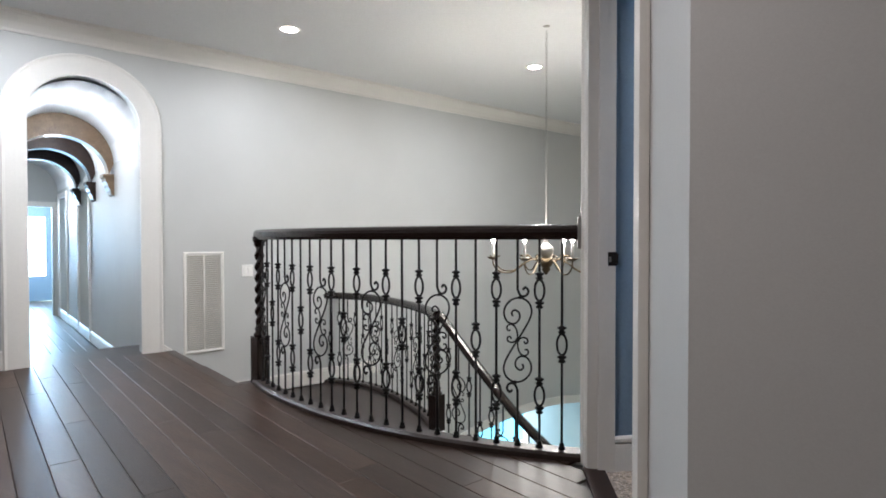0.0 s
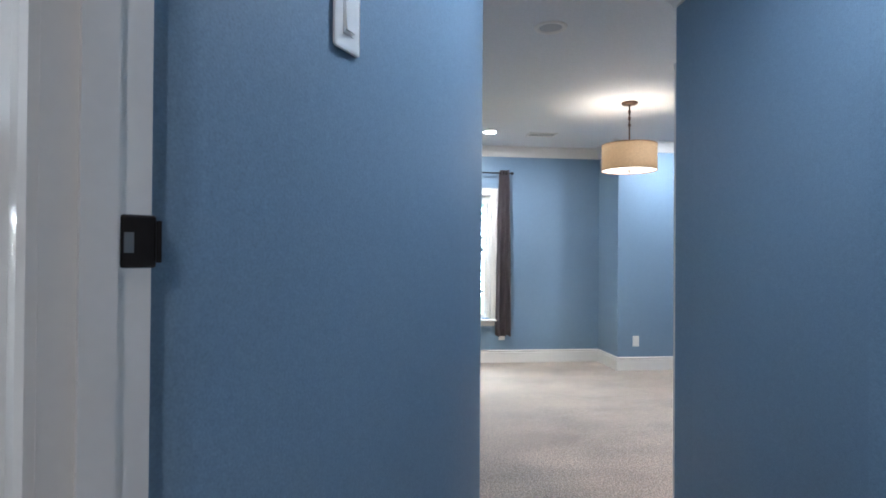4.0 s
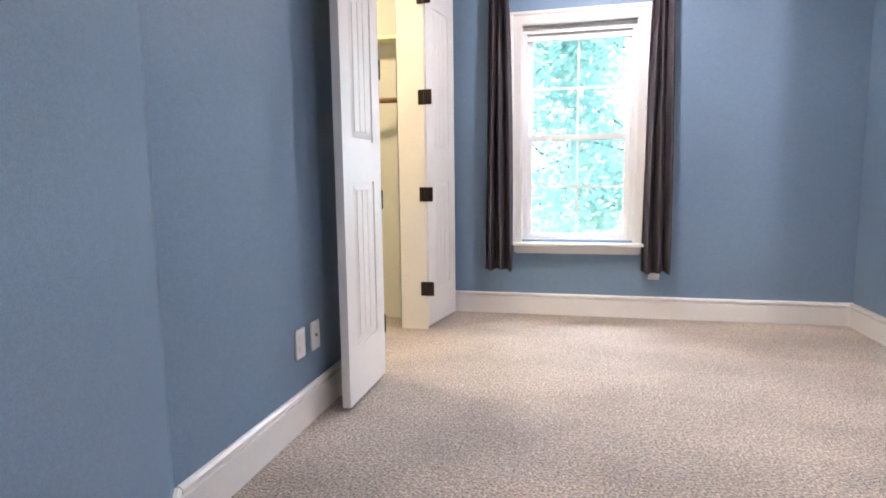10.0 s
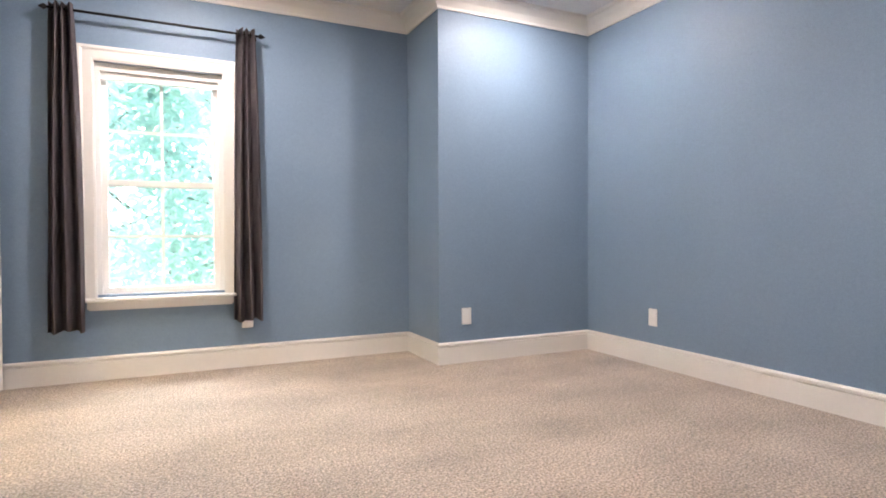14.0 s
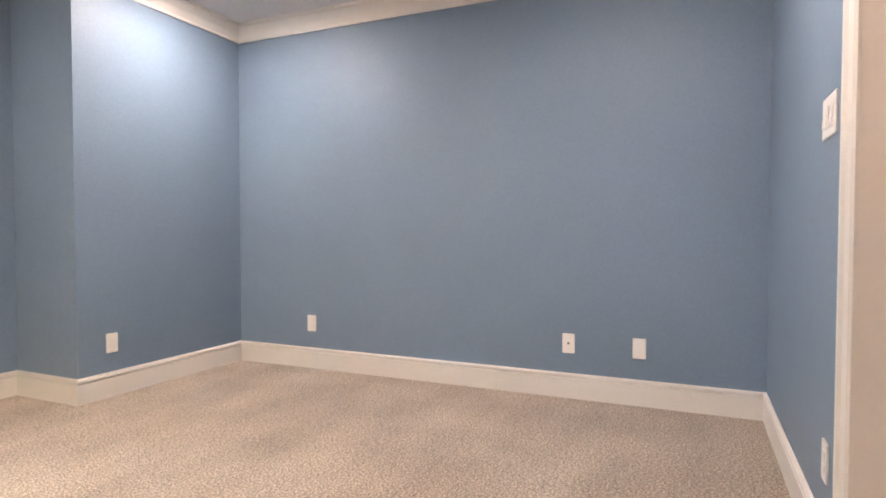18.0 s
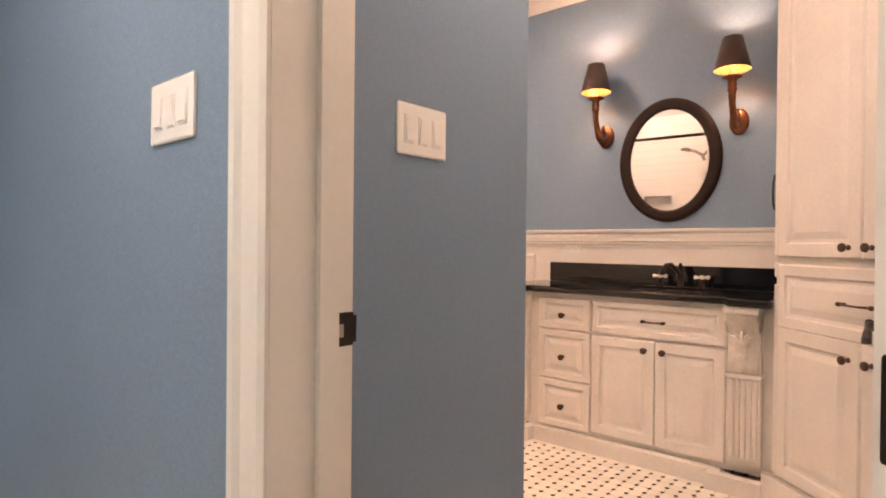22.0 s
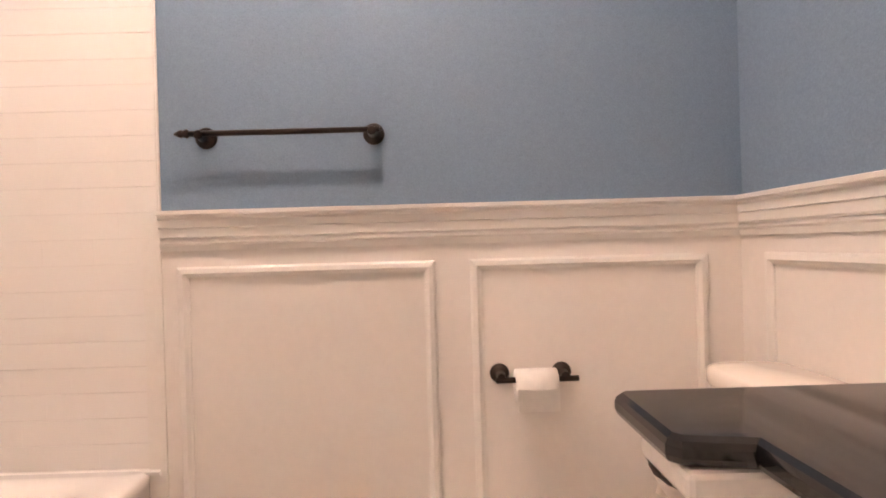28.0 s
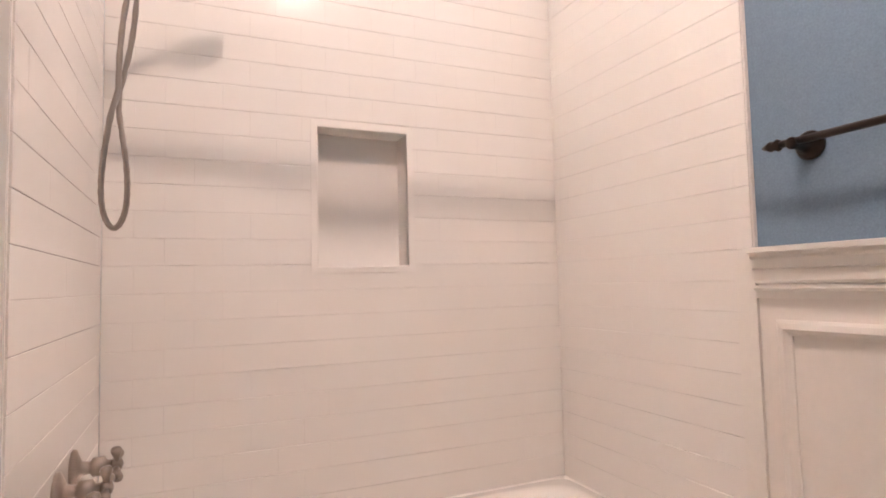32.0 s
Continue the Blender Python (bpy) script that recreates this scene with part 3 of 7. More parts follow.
sweep(bm, [tuple(sw(u, 0, flat_arch(u))) for u in us], [(-0.02, 0.0), (-0.02, 0.018), (0.10, 0.018), (0.10, 0.0)], up=-sn)
struct("trim_lower_arch", bm, "white_trim", "white casing round the lower arch")
bm = sbox(bmesh.new(), -1.5, 10, -4, 3, -3.4, -3.3)
struct("floor_lower", bm, "closet_paint", "pale floor of the storey below")
bm = bmesh.new()
sbox(bm, 1.0, 4.3, 1.5, 1.6, -3.3, -0.8)
sbox(bm, 6.1, 10, 1.5, 1.6, -3.3, -0.8)
sbox(bm, 4.3, 6.1, 1.5, 1.6, -1.25, -0.8)
struct("wall_lower_back", bm, "white_panel", "pale wall of the storey below with a glazed door")
bm = bmesh.new()
for u0, u1, z0, z1 in ((4.3, 4.4, -3.3, -1.25), (6.0, 6.1, -3.3, -1.25), (4.4, 6.0, -3.3, -3.1), (4.4, 6.0, -1.35, -1.25), (5.18, 5.23, -3.1, -1.35), (4.4, 6.0, -2.35, -2.31)):
    sbox(bm, u0, u1, 1.49, 1.53, z0, z1)
struct("door_4", bm, "white_trim", "white glazed door of the storey below")
bm = sbox(bmesh.new(), 3.4, 7.0, 2.2, 2.22, -3.3, -0.9)
struct("backdrop_lower", bm, "pool_glow", "bright blue daylight outside the lower door")
bm = bmesh.new()
for k in range(5):
    sbox(bm, 6.25 + 0.42 * k, 6.58 + 0.42 * k, 1.485, 1.50, -2.6, -1.45)
struct("trim_lower_panels", bm, "white_trim", "white wall panels of the storey below")
bm = sbox(bmesh.new(), 1.0, 10, 0.16, 1.6, -0.8, -0.7)
struct("ceiling_lower", bm, "ceiling_paint", "ceiling of the storey below")
bm = sbox(bmesh.new(), 1.0, 1.1, 0.16, 1.5, -3.3, -0.8)
struct("wall_lower_side", bm, "landing_paint", "pale wall of the storey below")
bm = sbox(bmesh.new(), 9.9, 10, 0.16, 1.5, -3.3, -0.8)
struct("wall_lower_end", bm, "landing_paint", "pale wall of the storey below")
bm = box(bmesh.new(), 9, 9.1, -4.6, 1.5, LZ - 0.5, LAND_C)
lmesh("wall_landing_back", bm, "landing_paint", "off-white wall behind the landing")
bm = box(bmesh.new(), -0.2, 9, -4.6, -4.5, LZ - 0.5, LAND_C)
lmesh("wall_landing_south", bm, "landing_paint", "off-white landing wall")
# wall closing the stair hall behind the closet
bm = box(bmesh.new(), -2.25, -2.12, 2.9, 6.6, -3.3, LAND_C)
struct("wall_stair_east", bm, "landing_paint", "off-white stair hall wall")

# hall beyond the arch
HZ = 0.02
HY0, HY1, HX = -1.03, -0.045, -6.7
bm = box(bmesh.new(), HX, -0.16, HY0 - 0.12, HY0, HZ, 3.0)
lmesh("wall_hall_south", bm, "landing_paint", "off-white hall wall")
bm = bmesh.new()
wall_with_holes(bm, 6.54, 3.0, [(0.35, 1.2, -0.01, 2.05), (2.5, 3.35, -0.01, 2.05)], 0.12, pose(HX, HY1, HZ))
lmesh("wall_hall_north", bm, "landing_paint", "off-white hall wall with side doorways")
bm = bmesh.new()
wall_with_holes(bm, 1.2, 2.9, [(0.22, 1.0, -0.01, 1.93)], 0.12, pose(HX, HY0 - 0.1, HZ, 0, 0, 90))
lmesh("wall_hall_end", bm, "landing_paint", "off-white end wall of the hall")
bm = bmesh.new()
hm, hh = (HY0 + HY1) / 2, (HY1 - HY0) / 2
vault = [(hm - hh * math.cos(math.pi * i / 16), 2.22 + 0.5 * math.sin(math.pi * i / 16)) for i in range(17)]
for (y0, z0), (y1, z1) in zip(vault, vault[1:]):
    v = [bm.verts.new(p) for p in ((HX, y0, z0), (-0.16, y0, z0), (-0.16, y1, z1), (HX, y1, z1))]
    bm.faces.new(v)
lmesh("ceiling_vault", bm, "ceiling_paint", "white barrel-vaulted hall ceiling", smooth=True)
bm = box(bmesh.new(), HX - 3.2, -0.18, -2.6, 1.2, 2.95, 3.05)
lmesh("ceiling_hall", bm, "ceiling_paint", "ceiling over the hall")
for sx in (-0.48, -0.16):
    bm = box(bmesh.new(), sx - 0.34, sx if sx < -0.2 else -0.001, HY0, HY1, HZ - 0.1, LZ - 0.18 if sx < -0.2 else LZ - 0.001)
    lmesh("step_hall", bm, "plank_wood", "dark wooden step down into the hall")
# far room seen through the end door
bm = box(bmesh.new(), HX - 3.2, HX - 3.1, -4, 3, HZ, 3.0)
bm2 = bmesh.new()
wall_with_holes(bm2, 7.0, 3.0, [(2.75, 4.05, 0.55, 1.85)], 0.1, pose(HX - 3.1, -4, HZ, 0, 0, 90))
bm.free()
lmesh("wall_far_room", bm2, "blue_paint", "blue painted wall of the far room with a window")
bm = box(bmesh.new(), HX - 3.2, HX, 1.2, 1.3, HZ, 3.0)
lmesh("wall_far_room_north", bm, "blue_paint", "blue painted wall of the far room")
bm = box(bmesh.new(), HX - 3.2, HX, -2.6, -2.5, HZ, 3.0)
lmesh("wall_far_room_south", bm, "blue_paint", "blue painted wall of the far room")
bm = box(bmesh.new(), HX - 3.2, -0.5, -4, 3, HZ - 0.2, HZ - 0.02)
lmesh("floor_hall_base", bm, "plank_gap", "dark base of the hall floor")
bm = bmesh.new()
sweep(bm, [(HX + 0.001, HY0 + 0.11, HZ), (HX + 0.001, HY0 + 0.11, HZ + 1.93), (HX + 0.001, HY1 - 0.06, HZ + 1.93), (HX + 0.001, HY1 - 0.06, HZ)], [(0, 0), (0, 0.02), (-0.09, 0.026), (-0.09, 0)], up=Vector((1, 0, 0)))
lmesh("trim_hall_door", bm, "white_trim", "white casing of the end door")
for y, s in ((HY1, 1), (HY0, -1)):
    bm = bmesh.new()
    p = [(-0.5, y, HZ), (HX, y, HZ)] if s > 0 else [(HX, y, HZ), (-0.5, y, HZ)]
    sweep(bm, p[::-1], [(o, u) for o, u in BASE]) if s > 0 else sweep(bm, p[::-1], BASE)
    lmesh("baseboard_hall", bm, "white_trim", "white hall baseboard")

# stair platform, steps and flight
bm = bmesh.new()
for k in range(3):
    z = LZ - 0.18 * (k + 1)
    y0 = 0.09 + 0.205 * k
    box(bm, 0.02, 1.75, y0, y0 + (0.30 if k < 2 else 0.6), z - 0.35, z)
lmesh("stairs_upper", bm, "tread_wood", "dark wooden steps down from the landing")
bm = bmesh.new()
prism(bm, [tuple(lw(0.01, 0.3)[:2]), (-3.6, -0.52), (-2.95, -0.55), (-2.70, -0.56), (-2.80, 0.03), (-2.90, 0.60), (-2.94, 0.82), (-3.22, 1.03), (-3.58, 1.19), (-4.04, 1.33), (-4.46, 1.39), (-4.82, 1.33), (-5.0, 1.2)], -0.24, LZ - 0.543)
struct("stairs_platform", bm, "tread_wood", "dark wooden quarter landing of the stair")
bm = bmesh.new()
for k in range(9):
    a = radians(246 + 14.2 * k)
    b = radians(246 + 14.2 * (k + 1) + 1)
    z = LZ - 0.54 - 0.18 * (k + 1)
    prism(bm, [(-2.42 + r * math.cos(t), 1.72 + r * math.sin(t)) for r, t in ((0.95, a), (2.12, a), (2.12, b), (0.95, b))], z - 0.2, z)
struct("stairs_flight", bm, "tread_wood", "dark curved stair flight going down")
bm = bmesh.new()
prism(bm, [p[:2] for p in arc(C2X, C2Y, R2 + 0.03, 253, 300.6, 30)] + [p[:2] for p in arc(C2X, C2Y, R2 - 0.03, 253, 300.6, 30)][::-1], -3.2, LZ - 0.02)
bmesh.ops.delete(bm, geom=[f for f in bm.faces if len(f.verts) > 4 and f.normal.z < 0], context="FACES_ONLY")
struct("wall_landing_edge", bm, "landing_paint", "off-white face below the landing edge")


# ---------------------------------------------------------------- lights of the place
def can_light(name, x, y, z, lit, energy=0.0, color=(1, 0.93, 0.84)):
    t = thing(name, (x, y, z), "white recessed ceiling light, " + ("switched on" if lit else "switched off"), "ceiling light", "recessed ceiling lights")
    bm = lathe(bmesh.new(), [(0.062, 0.0), (0.066, -0.006), (0.088, -0.008), (0.092, -0.003), (0.092, 0.0)], Matrix.Translation((x, y, z)), 28, cap=False)
    part("trim_ring", bm, "white_trim", t, smooth=True)
    bm = lathe(bmesh.new(), [(0.0005, -0.002), (0.062, -0.002)], Matrix.Translation((x, y, z)), 28, cap=False)
    part("lens", bm, "can_glow" if lit else "can_off", t, "glowing lens" if lit else "dull lens")
    if energy:
        lamp("light_can", "AREA", (x, y, z - 0.012), energy, color, 0.12)
    return t


BEDL = (1.0, 0.93, 0.88)
can_light("ceiling_light", 0.42, 4.95, BED_C, True, 6.5, BEDL)
can_light("ceiling_light", 2.40, 4.66, BED_C, True, 5.2, BEDL)
can_light("ceiling_light", 0.22, 2.2, BED_C, False)
# unseen can, added as general light for the east side of the bedroom
can_light("ceiling_light", 1.75, 2.35, BED_C, True, 6, BEDL)
# unseen can over the passage, added to lift the round wall and passage wall
can_light("ceiling_light", -0.10, 0.30, BED_C, True, 2.6, (0.94, 0.97, 1.0))
LANDL = (0.93, 0.97, 1.0)
can_light("ceiling_light", -4.06, 0.156, LAND_C, True, 4.5, LANDL)
can_light("ceiling_light", -3.15, 2.43, LAND_C, True, 7, LANDL)
can_light("ceiling_light", -4.25, -1.75, LAND_C, True, 10, LANDL)
# unseen can with a guessed place, added to light the door wall and east wall
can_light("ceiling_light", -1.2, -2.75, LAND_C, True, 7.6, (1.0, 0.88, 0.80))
for hx in (-0.9, -2.3, -4.9):
    p = lw(hx, hm)
    lamp("light_hall", "POINT", (p.x, p.y, 2.45), 3.6, (0.86, 0.94, 1.0), 0.06)
p = lw(HX - 2.9, -0.6)
lamp("light_far_window", "AREA", (p.x, p.y, 1.3), 26, (0.16, 0.56, 1.0), 1.3, aim=(p.x + 3, p.y - 0.4, 0.9), size_y=1.3)
p = sw(5.2, 1.9, -2.0)
lamp("light_lower_door", "AREA", tuple(p), 10, (0.7, 0.9, 1.0), 1.2, aim=tuple(sw(4.0, -1.0, -2.6)), size_y=1.6)
lamp("light_window", "AREA", (0.23, NY + 0.95, 2.75), 60, (0.78, 0.92, 1.0), 1.2, aim=(0.5, 4.3, 0.2), size_y=0.9)
lamp("light_closet", "AREA", (WX - 0.6, 4.6, BED_C - 0.04), 8, (1.0, 0.80, 0.42), 0.25)
BATHL = (1.0, 0.685, 0.53)
bm = box(bmesh.new(), HX - 3.9, HX - 3.88, -2.2, 1.2, 0.0, 2.6)
lmesh("backdrop_far", bm, "day_glow", "bright daylight outside the far window")
# ---------------------------------------------------------------- trim of doors and windows
CASING = [(0, 0), (0, 0.012), (-0.012, 0.018), (-0.06, 0.018), (-0.072, 0.026), (-0.088, 0.026), (-0.09, 0)]


def casing(name, x0, x1, z0, z1, m, label="white moulded door casing", kind="white_trim", w=1.0):
    """A casing up, over and down an opening on the local x-z plane; it stands proud along local -y."""
    bm = bmesh.new()
    pts = [(x0, 0, z0), (x0, 0, z1), (x1, 0, z1), (x1, 0, z0)]
    sweep(bm, pts, [(o * w, u) for o, u in CASING], up=Vector((0, -1, 0)))
    bmesh.ops.transform(bm, matrix=m, verts=bm.verts)
    return struct(name, bm, kind, label)


def rounded_plate(w, h, t, r=0.006):
    return bevel_box(-w / 2, w / 2, -t, 0, -h / 2, h / 2, min(r, t * 0.9), 2)


def hinge(parent, m, name="hinge"):
    bm = bevel_box(-0.043, 0.043, -0.004, 0, -0.045, 0.045, 0.0035, 2)
    tube(bm, [(0, -0.008, -0.045), (0, -0.008, 0.045)], 0.007, 10)
    bmesh.ops.transform(bm, matrix=m, verts=bm.verts)
    return part(name, bm, "bronze", parent, "dark bronze hinge", smooth=False)


# window in the bedroom: casing, stool, apron, frame, two sashes with muntins
win = thing("window_1", (0.23, NY, 1.25), "white double-hung sash window with divided panes", "window", kind="structure")
bm = bmesh.new()
wc0, wc1 = WOX0 + 0.005, WOX1 - 0.005
sweep(bm, [(wc0, NY, 0.515), (wc0, NY, WOZ1), (wc1, NY, WOZ1), (wc1, NY, 0.515)], CASING, up=Vector((0, -1, 0)))
part("window_casing", bm, "white_trim", win, "white moulded casing")
part("window_sill", bevel_box(WOX0 - 0.075, WOX1 + 0.075, NY - 0.065, NY + 0.10, 0.492, 0.515, 0.006), "white_trim", win, "white window stool")
bm = bmesh.new()
prism(bm, [(WOX0 - 0.05, NY), (WOX0 - 0.05, NY - 0.022), (WOX1 + 0.05, NY - 0.022), (WOX1 + 0.05, NY)], 0.435, 0.491)
bmesh.ops.bevel(bm, geom=[e for e in bm.edges if abs(e.verts[0].co.z - e.verts[1].co.z) < 1e-6 and e.verts[0].co.z < 0.44], offset=0.01, segments=2, affect="EDGES")
part("window_apron", bm, "white_trim", win)
bm = bmesh.new()
for b in ((WOX0, WOX0 + 0.03, 0.515, WOZ1), (WOX1 - 0.03, WOX1, 0.515, WOZ1), (WOX0 + 0.03, WOX1 - 0.03, WOZ1 - 0.05, WOZ1), (WOX0 + 0.03, WOX1 - 0.03, 0.515, 0.535)):
    box(bm, b[0], b[1], NY + 0.03, NY + 0.155, b[2], b[3])
part("window_frame", bm, "plate_white", win)
mid = 1.235
for nm, z0, z1, y in (("sash_lower", 0.536, mid + 0.02, NY + 0.055), ("sash_upper", mid - 0.02, WOZ1 - 0.051, NY + 0.092)):
    x0, x1 = WOX0 + 0.031, WOX1 - 0.031
    bm = bmesh.new()
    f = 0.034
    box(bm, x0, x0 + f, y, y + 0.034, z0, z1)
    box(bm, x1 - f, x1, y, y + 0.034, z0, z1)
    box(bm, x0 + f, x1 - f, y, y + 0.034, z0, z0 + f)
    box(bm, x0 + f, x1 - f, y, y + 0.034, z1 - f, z1)
    sash = part(nm, bm, "plate_white", win, "white sash frame")
    cx, cz = (x0 + x1) / 2, (z0 + z1) / 2
    bm = box(bmesh.new(), cx - 0.009, cx + 0.009, y + 0.008, y + 0.03, z0 + f, z1 - f)
    part("muntin", bm, "plate_white", sash)
    bm = box(bmesh.new(), x0 + f, x1 - f, y + 0.010, y + 0.028, cz - 0.009, cz + 0.009)
    part("muntin", bm, "plate_white", sash)
    for px0, px1 in ((x0 + f, cx - 0.009), (cx + 0.009, x1 - f)):
        for pz0, pz1 in ((z0 + f, cz - 0.009), (cz + 0.009, z1 - f)):
            bm = box(bmesh.new(), px0, px1, y + 0.017, y + 0.021, pz0, pz1)
            part("pane", bm, "glass", sash).visible_shadow = False
# strip for the pale band of jamb and frame at the window head
bm = bmesh.new()
box(bm, WOX0 + 0.032, WOX1 - 0.032, NY + 0.050, NY + 0.090, WOZ1 - 0.095, WOZ1 - 0.052)
part("raised_blind", bm, "plate_white", win, "white strip under the window head")

# closet: casing, jambs, two panelled leaves folded back, shelf and rod
casing("trim_closet", NY - CL1, NY - CL0, 0, CLH, facing(WX, NY, 0, -90) @ pose(0, 0, 0) @ Matrix.Scale(-1, 4, (0, 1, 0)), "white moulded casing round the closet opening")
bm = bmesh.new()
box(bm, WX - 0.055, WX + 0.118, CL1 - 0.001, CL1 + 0.018, 0, CLH)
box(bm, WX - 0.055, WX + 0.004, CL0 - 0.018, CL0 + 0.001, 0, CLH)
box(bm, WX - 0.055, WX + 0.004, CL0 + 0.001, CL1 - 0.001, CLH - 0.001, CLH + 0.018)
struct("jamb_closet", bm, "white_trim", "white painted door jamb")


def panel_leaf(bm, w, h, t, panels, grooves=0):
    """A door leaf in local x (width), y (thickness), z: raised panels with a sunk frame on both faces."""
    box(bm, 0, w, 0.006, t - 0.006, 0, h)
    for face in (0, 1):
        y0, y1 = (0, 0.006) if face == 0 else (t - 0.006, t)
        xs = sorted({0, w, *(v for p in panels for v in p[:2])})
        zs = sorted({0, h, *(v for p in panels for v in p[2:4])})
        for x0, x1 in zip(xs, xs[1:]):
            for z0, z1 in zip(zs, zs[1:]):
                cx, cz = (x0 + x1) / 2, (z0 + z1) / 2
                if not any(p[0] < cx < p[1] and p[2] < cz < p[3] for p in panels):
                    box(bm, x0, x1, y0, y1, z0, z1)
        for x0, x1, z0, z1 in panels:
            s = -1 if face == 0 else 1
            yb, yt = (0.006, 0.001) if face == 0 else (t - 0.006, t - 0.001)
            a, b = 0.012, 0.034
            lo = [(x0 + a, yb, z0 + a), (x1 - a, yb, z0 + a), (x1 - a, yb, z1 - a), (x0 + a, yb, z1 - a)]
            hi = [(x0 + b, yt, z0 + b), (x1 - b, yt, z0 + b), (x1 - b, yt, z1 - b), (x0 + b, yt, z1 - b)]
            vl, vh = [bm.verts.new(p) for p in lo], [bm.verts.new(p) for p in hi]
            for i in range(4):
                bm.faces.new((vl[i], vl[(i + 1) % 4], vh[(i + 1) % 4], vh[i]))
            bm.faces.new(vh)
            if grooves:
                wide = (x1 - x0 - 2 * b) / (grooves + 1)
                for g in range(grooves + 1):
                    gx = x0 + b + wide * g
                    yy = (yt - 0.0025, yt) if face == 0 else (yt, yt + 0.0025)
                    box(bm, gx + 0.003, gx + wide - 0.003, *yy, z0 + b + 0.004, z1 - b - 0.004)
    return bm


def closet_leaf(name, m, hinge_dx, hinge_dy, label):
    t = thing(name, m, label, "door", "closet doors")
    w, h = 0.452, 2.135
    bm = panel_leaf(bmesh.new(), w, h, 0.035, [(0.10, w - 0.10, 0.24, 0.93), (0.10, w - 0.10, 1.10, h - 0.14)], 2)
    bmesh.ops.transform(bm, matrix=m, verts=bm.verts)
    part("leaf", bm, "white_trim", t, "white leaf with two grooved panels")
    for z in (0.245, 0.845, 1.44, 2.035):
        hinge(t, pose(m.translation.x + hinge_dx, m.translation.y + hinge_dy, z + 0.02))
    return t


closet_leaf("door_2", pose(WX + 0.10, CL0 + 0.004, 0.02, 0, 0, -90), -0.004, 0.012, "white panelled closet door folded back to the wall")
# the far leaf swings the other way and stands a little off the wall
far_m = pose(WX + 0.125, CL1 + 0.012, 0.02, 0, 0, 79.5)
closet_leaf("door_3", far_m, -0.004, -0.016, "white panelled closet door standing open beside the window")
t = thing("closet_shelf", (WX - 0.6, NY - 0.2, 1.86), "cream painted closet shelf on a cleat above the rod", "shelf")
part("board", bevel_box(WX - 1.148, WX - 0.058, NY - 0.40, NY - 0.05, 1.86, 1.882, 0.003), "closet_paint", t)
part("cleat", bevel_box(WX - 1.148, WX - 0.058, NY - 0.068, NY - 0.048, 1.77, 1.859, 0.003), "closet_paint", t)
t = thing("closet_rod", (WX - 0.60, 5.36, 1.45), "round wooden closet hanging rod", "rod")
part("pole", tube(bmesh.new(), [(WX - 1.148, 5.36, 1.47), (WX - 0.053, 5.36, 1.47)], 0.017, 14), "rod_wood", t, smooth=True)

# bathroom door casing, jambs, stops, leaf
bm = bmesh.new()
sweep(bm, [(BD0 - 0.018, SY, BDH), (BD1, SY, BDH), (BD1, SY, 0)], [(-o, u) for o, u in CASING], up=Vector((0, 1, 0)))
box(bm, BD0 - 0.018, BD0, SY, SY + 0.019, 0, BDH)
struct("trim_bath_door", bm, "white_trim", "white moulded casing round the bathroom door")
bm = bmesh.new()
box(bm, BD1 - 0.001, BD1 + 0.018, SY - 0.165, SY + 0.004, 0, BDH)
box(bm, BD0 - 0.018, BD0 + 0.001, SY - 0.165, SY + 0.004, 0, BDH)
box(bm, BD0 + 0.001, BD1 - 0.001, SY - 0.165, SY + 0.004, BDH - 0.001, BDH + 0.018)
box(bm, BD1 - 0.013, BD1 - 0.001, SY - 0.125, SY - 0.085, 0, BDH - 0.001)
box(bm, BD0 + 0.001, BD0 + 0.013, SY - 0.125, SY - 0.085, 0, BDH - 0.001)
struct("jamb_bath_door", bm, "white_trim", "white painted door jamb with stop")
m = pose(0.6685, SY - 0.17, 0.012, 0, 0, -90.0)
d = thing("door_1", m, "white bathroom door standing open against the wall", "door", kind="structure")
bm = panel_leaf(bmesh.new(), 0.715, 2.07, 0.035, [(0.11, 0.605, 0.24, 0.82), (0.11, 0.605, 1.02, 1.94)])
bmesh.ops.transform(bm, matrix=m, verts=bm.verts)
part("leaf", bm, "white_trim", d)
for z in (0.25, 0.93, 1.45, 1.93):
    bm = bevel_box(0.668, 0.6975, SY - 0.1705, SY - 0.1655, z - 0.052, z + 0.052, 0.004, 2)
    tube(bm, [(0.672, SY - 0.166, z - 0.052), (0.672, SY - 0.166, z + 0.052)], 0.007, 10)
    part("hinge", bm, "bronze", d, "dark bronze hinge")
bm = bevel_box(-0.021, 0.021, 0.0, 0.007, -0.052, 0.052, 0.003)
for sz in (-1, 1):
    lathe(bm, [(0.010, 0.0), (0.014, 0.004), (0.011, 0.011), (0.004, 0.014)], pose(0, 0.002, 0.050 * sz, -90, 0, 0), 14)
lathe(bm, [(0.026, 0.0), (0.028, 0.006), (0.022, 0.014), (0.014, 0.018), (0.013, 0.026), (0.016, 0.032), (0.013, 0.038), (0.013, 0.046), (0.016, 0.052), (0.014, 0.060), (0.004, 0.062)], pose(0, 0.004, 0, -90, 0, 0), 18)
tube(bm, [(0.004, 0.052, 0.002), (-0.020, 0.055, 0.002), (-0.050, 0.056, -0.006), (-0.078, 0.056, -0.012), (-0.092, 0.056, -0.024), (-0.094, 0.056, -0.034)], [0.010, 0.009, 0.008, 0.009, 0.010, 0.010], 12)
bmesh.ops.transform(bm, matrix=m @ pose(0.655, 0.035, 0.925) @ Matrix.Diagonal((0.72, 0.80, 0.78, 1)), verts=bm.verts)
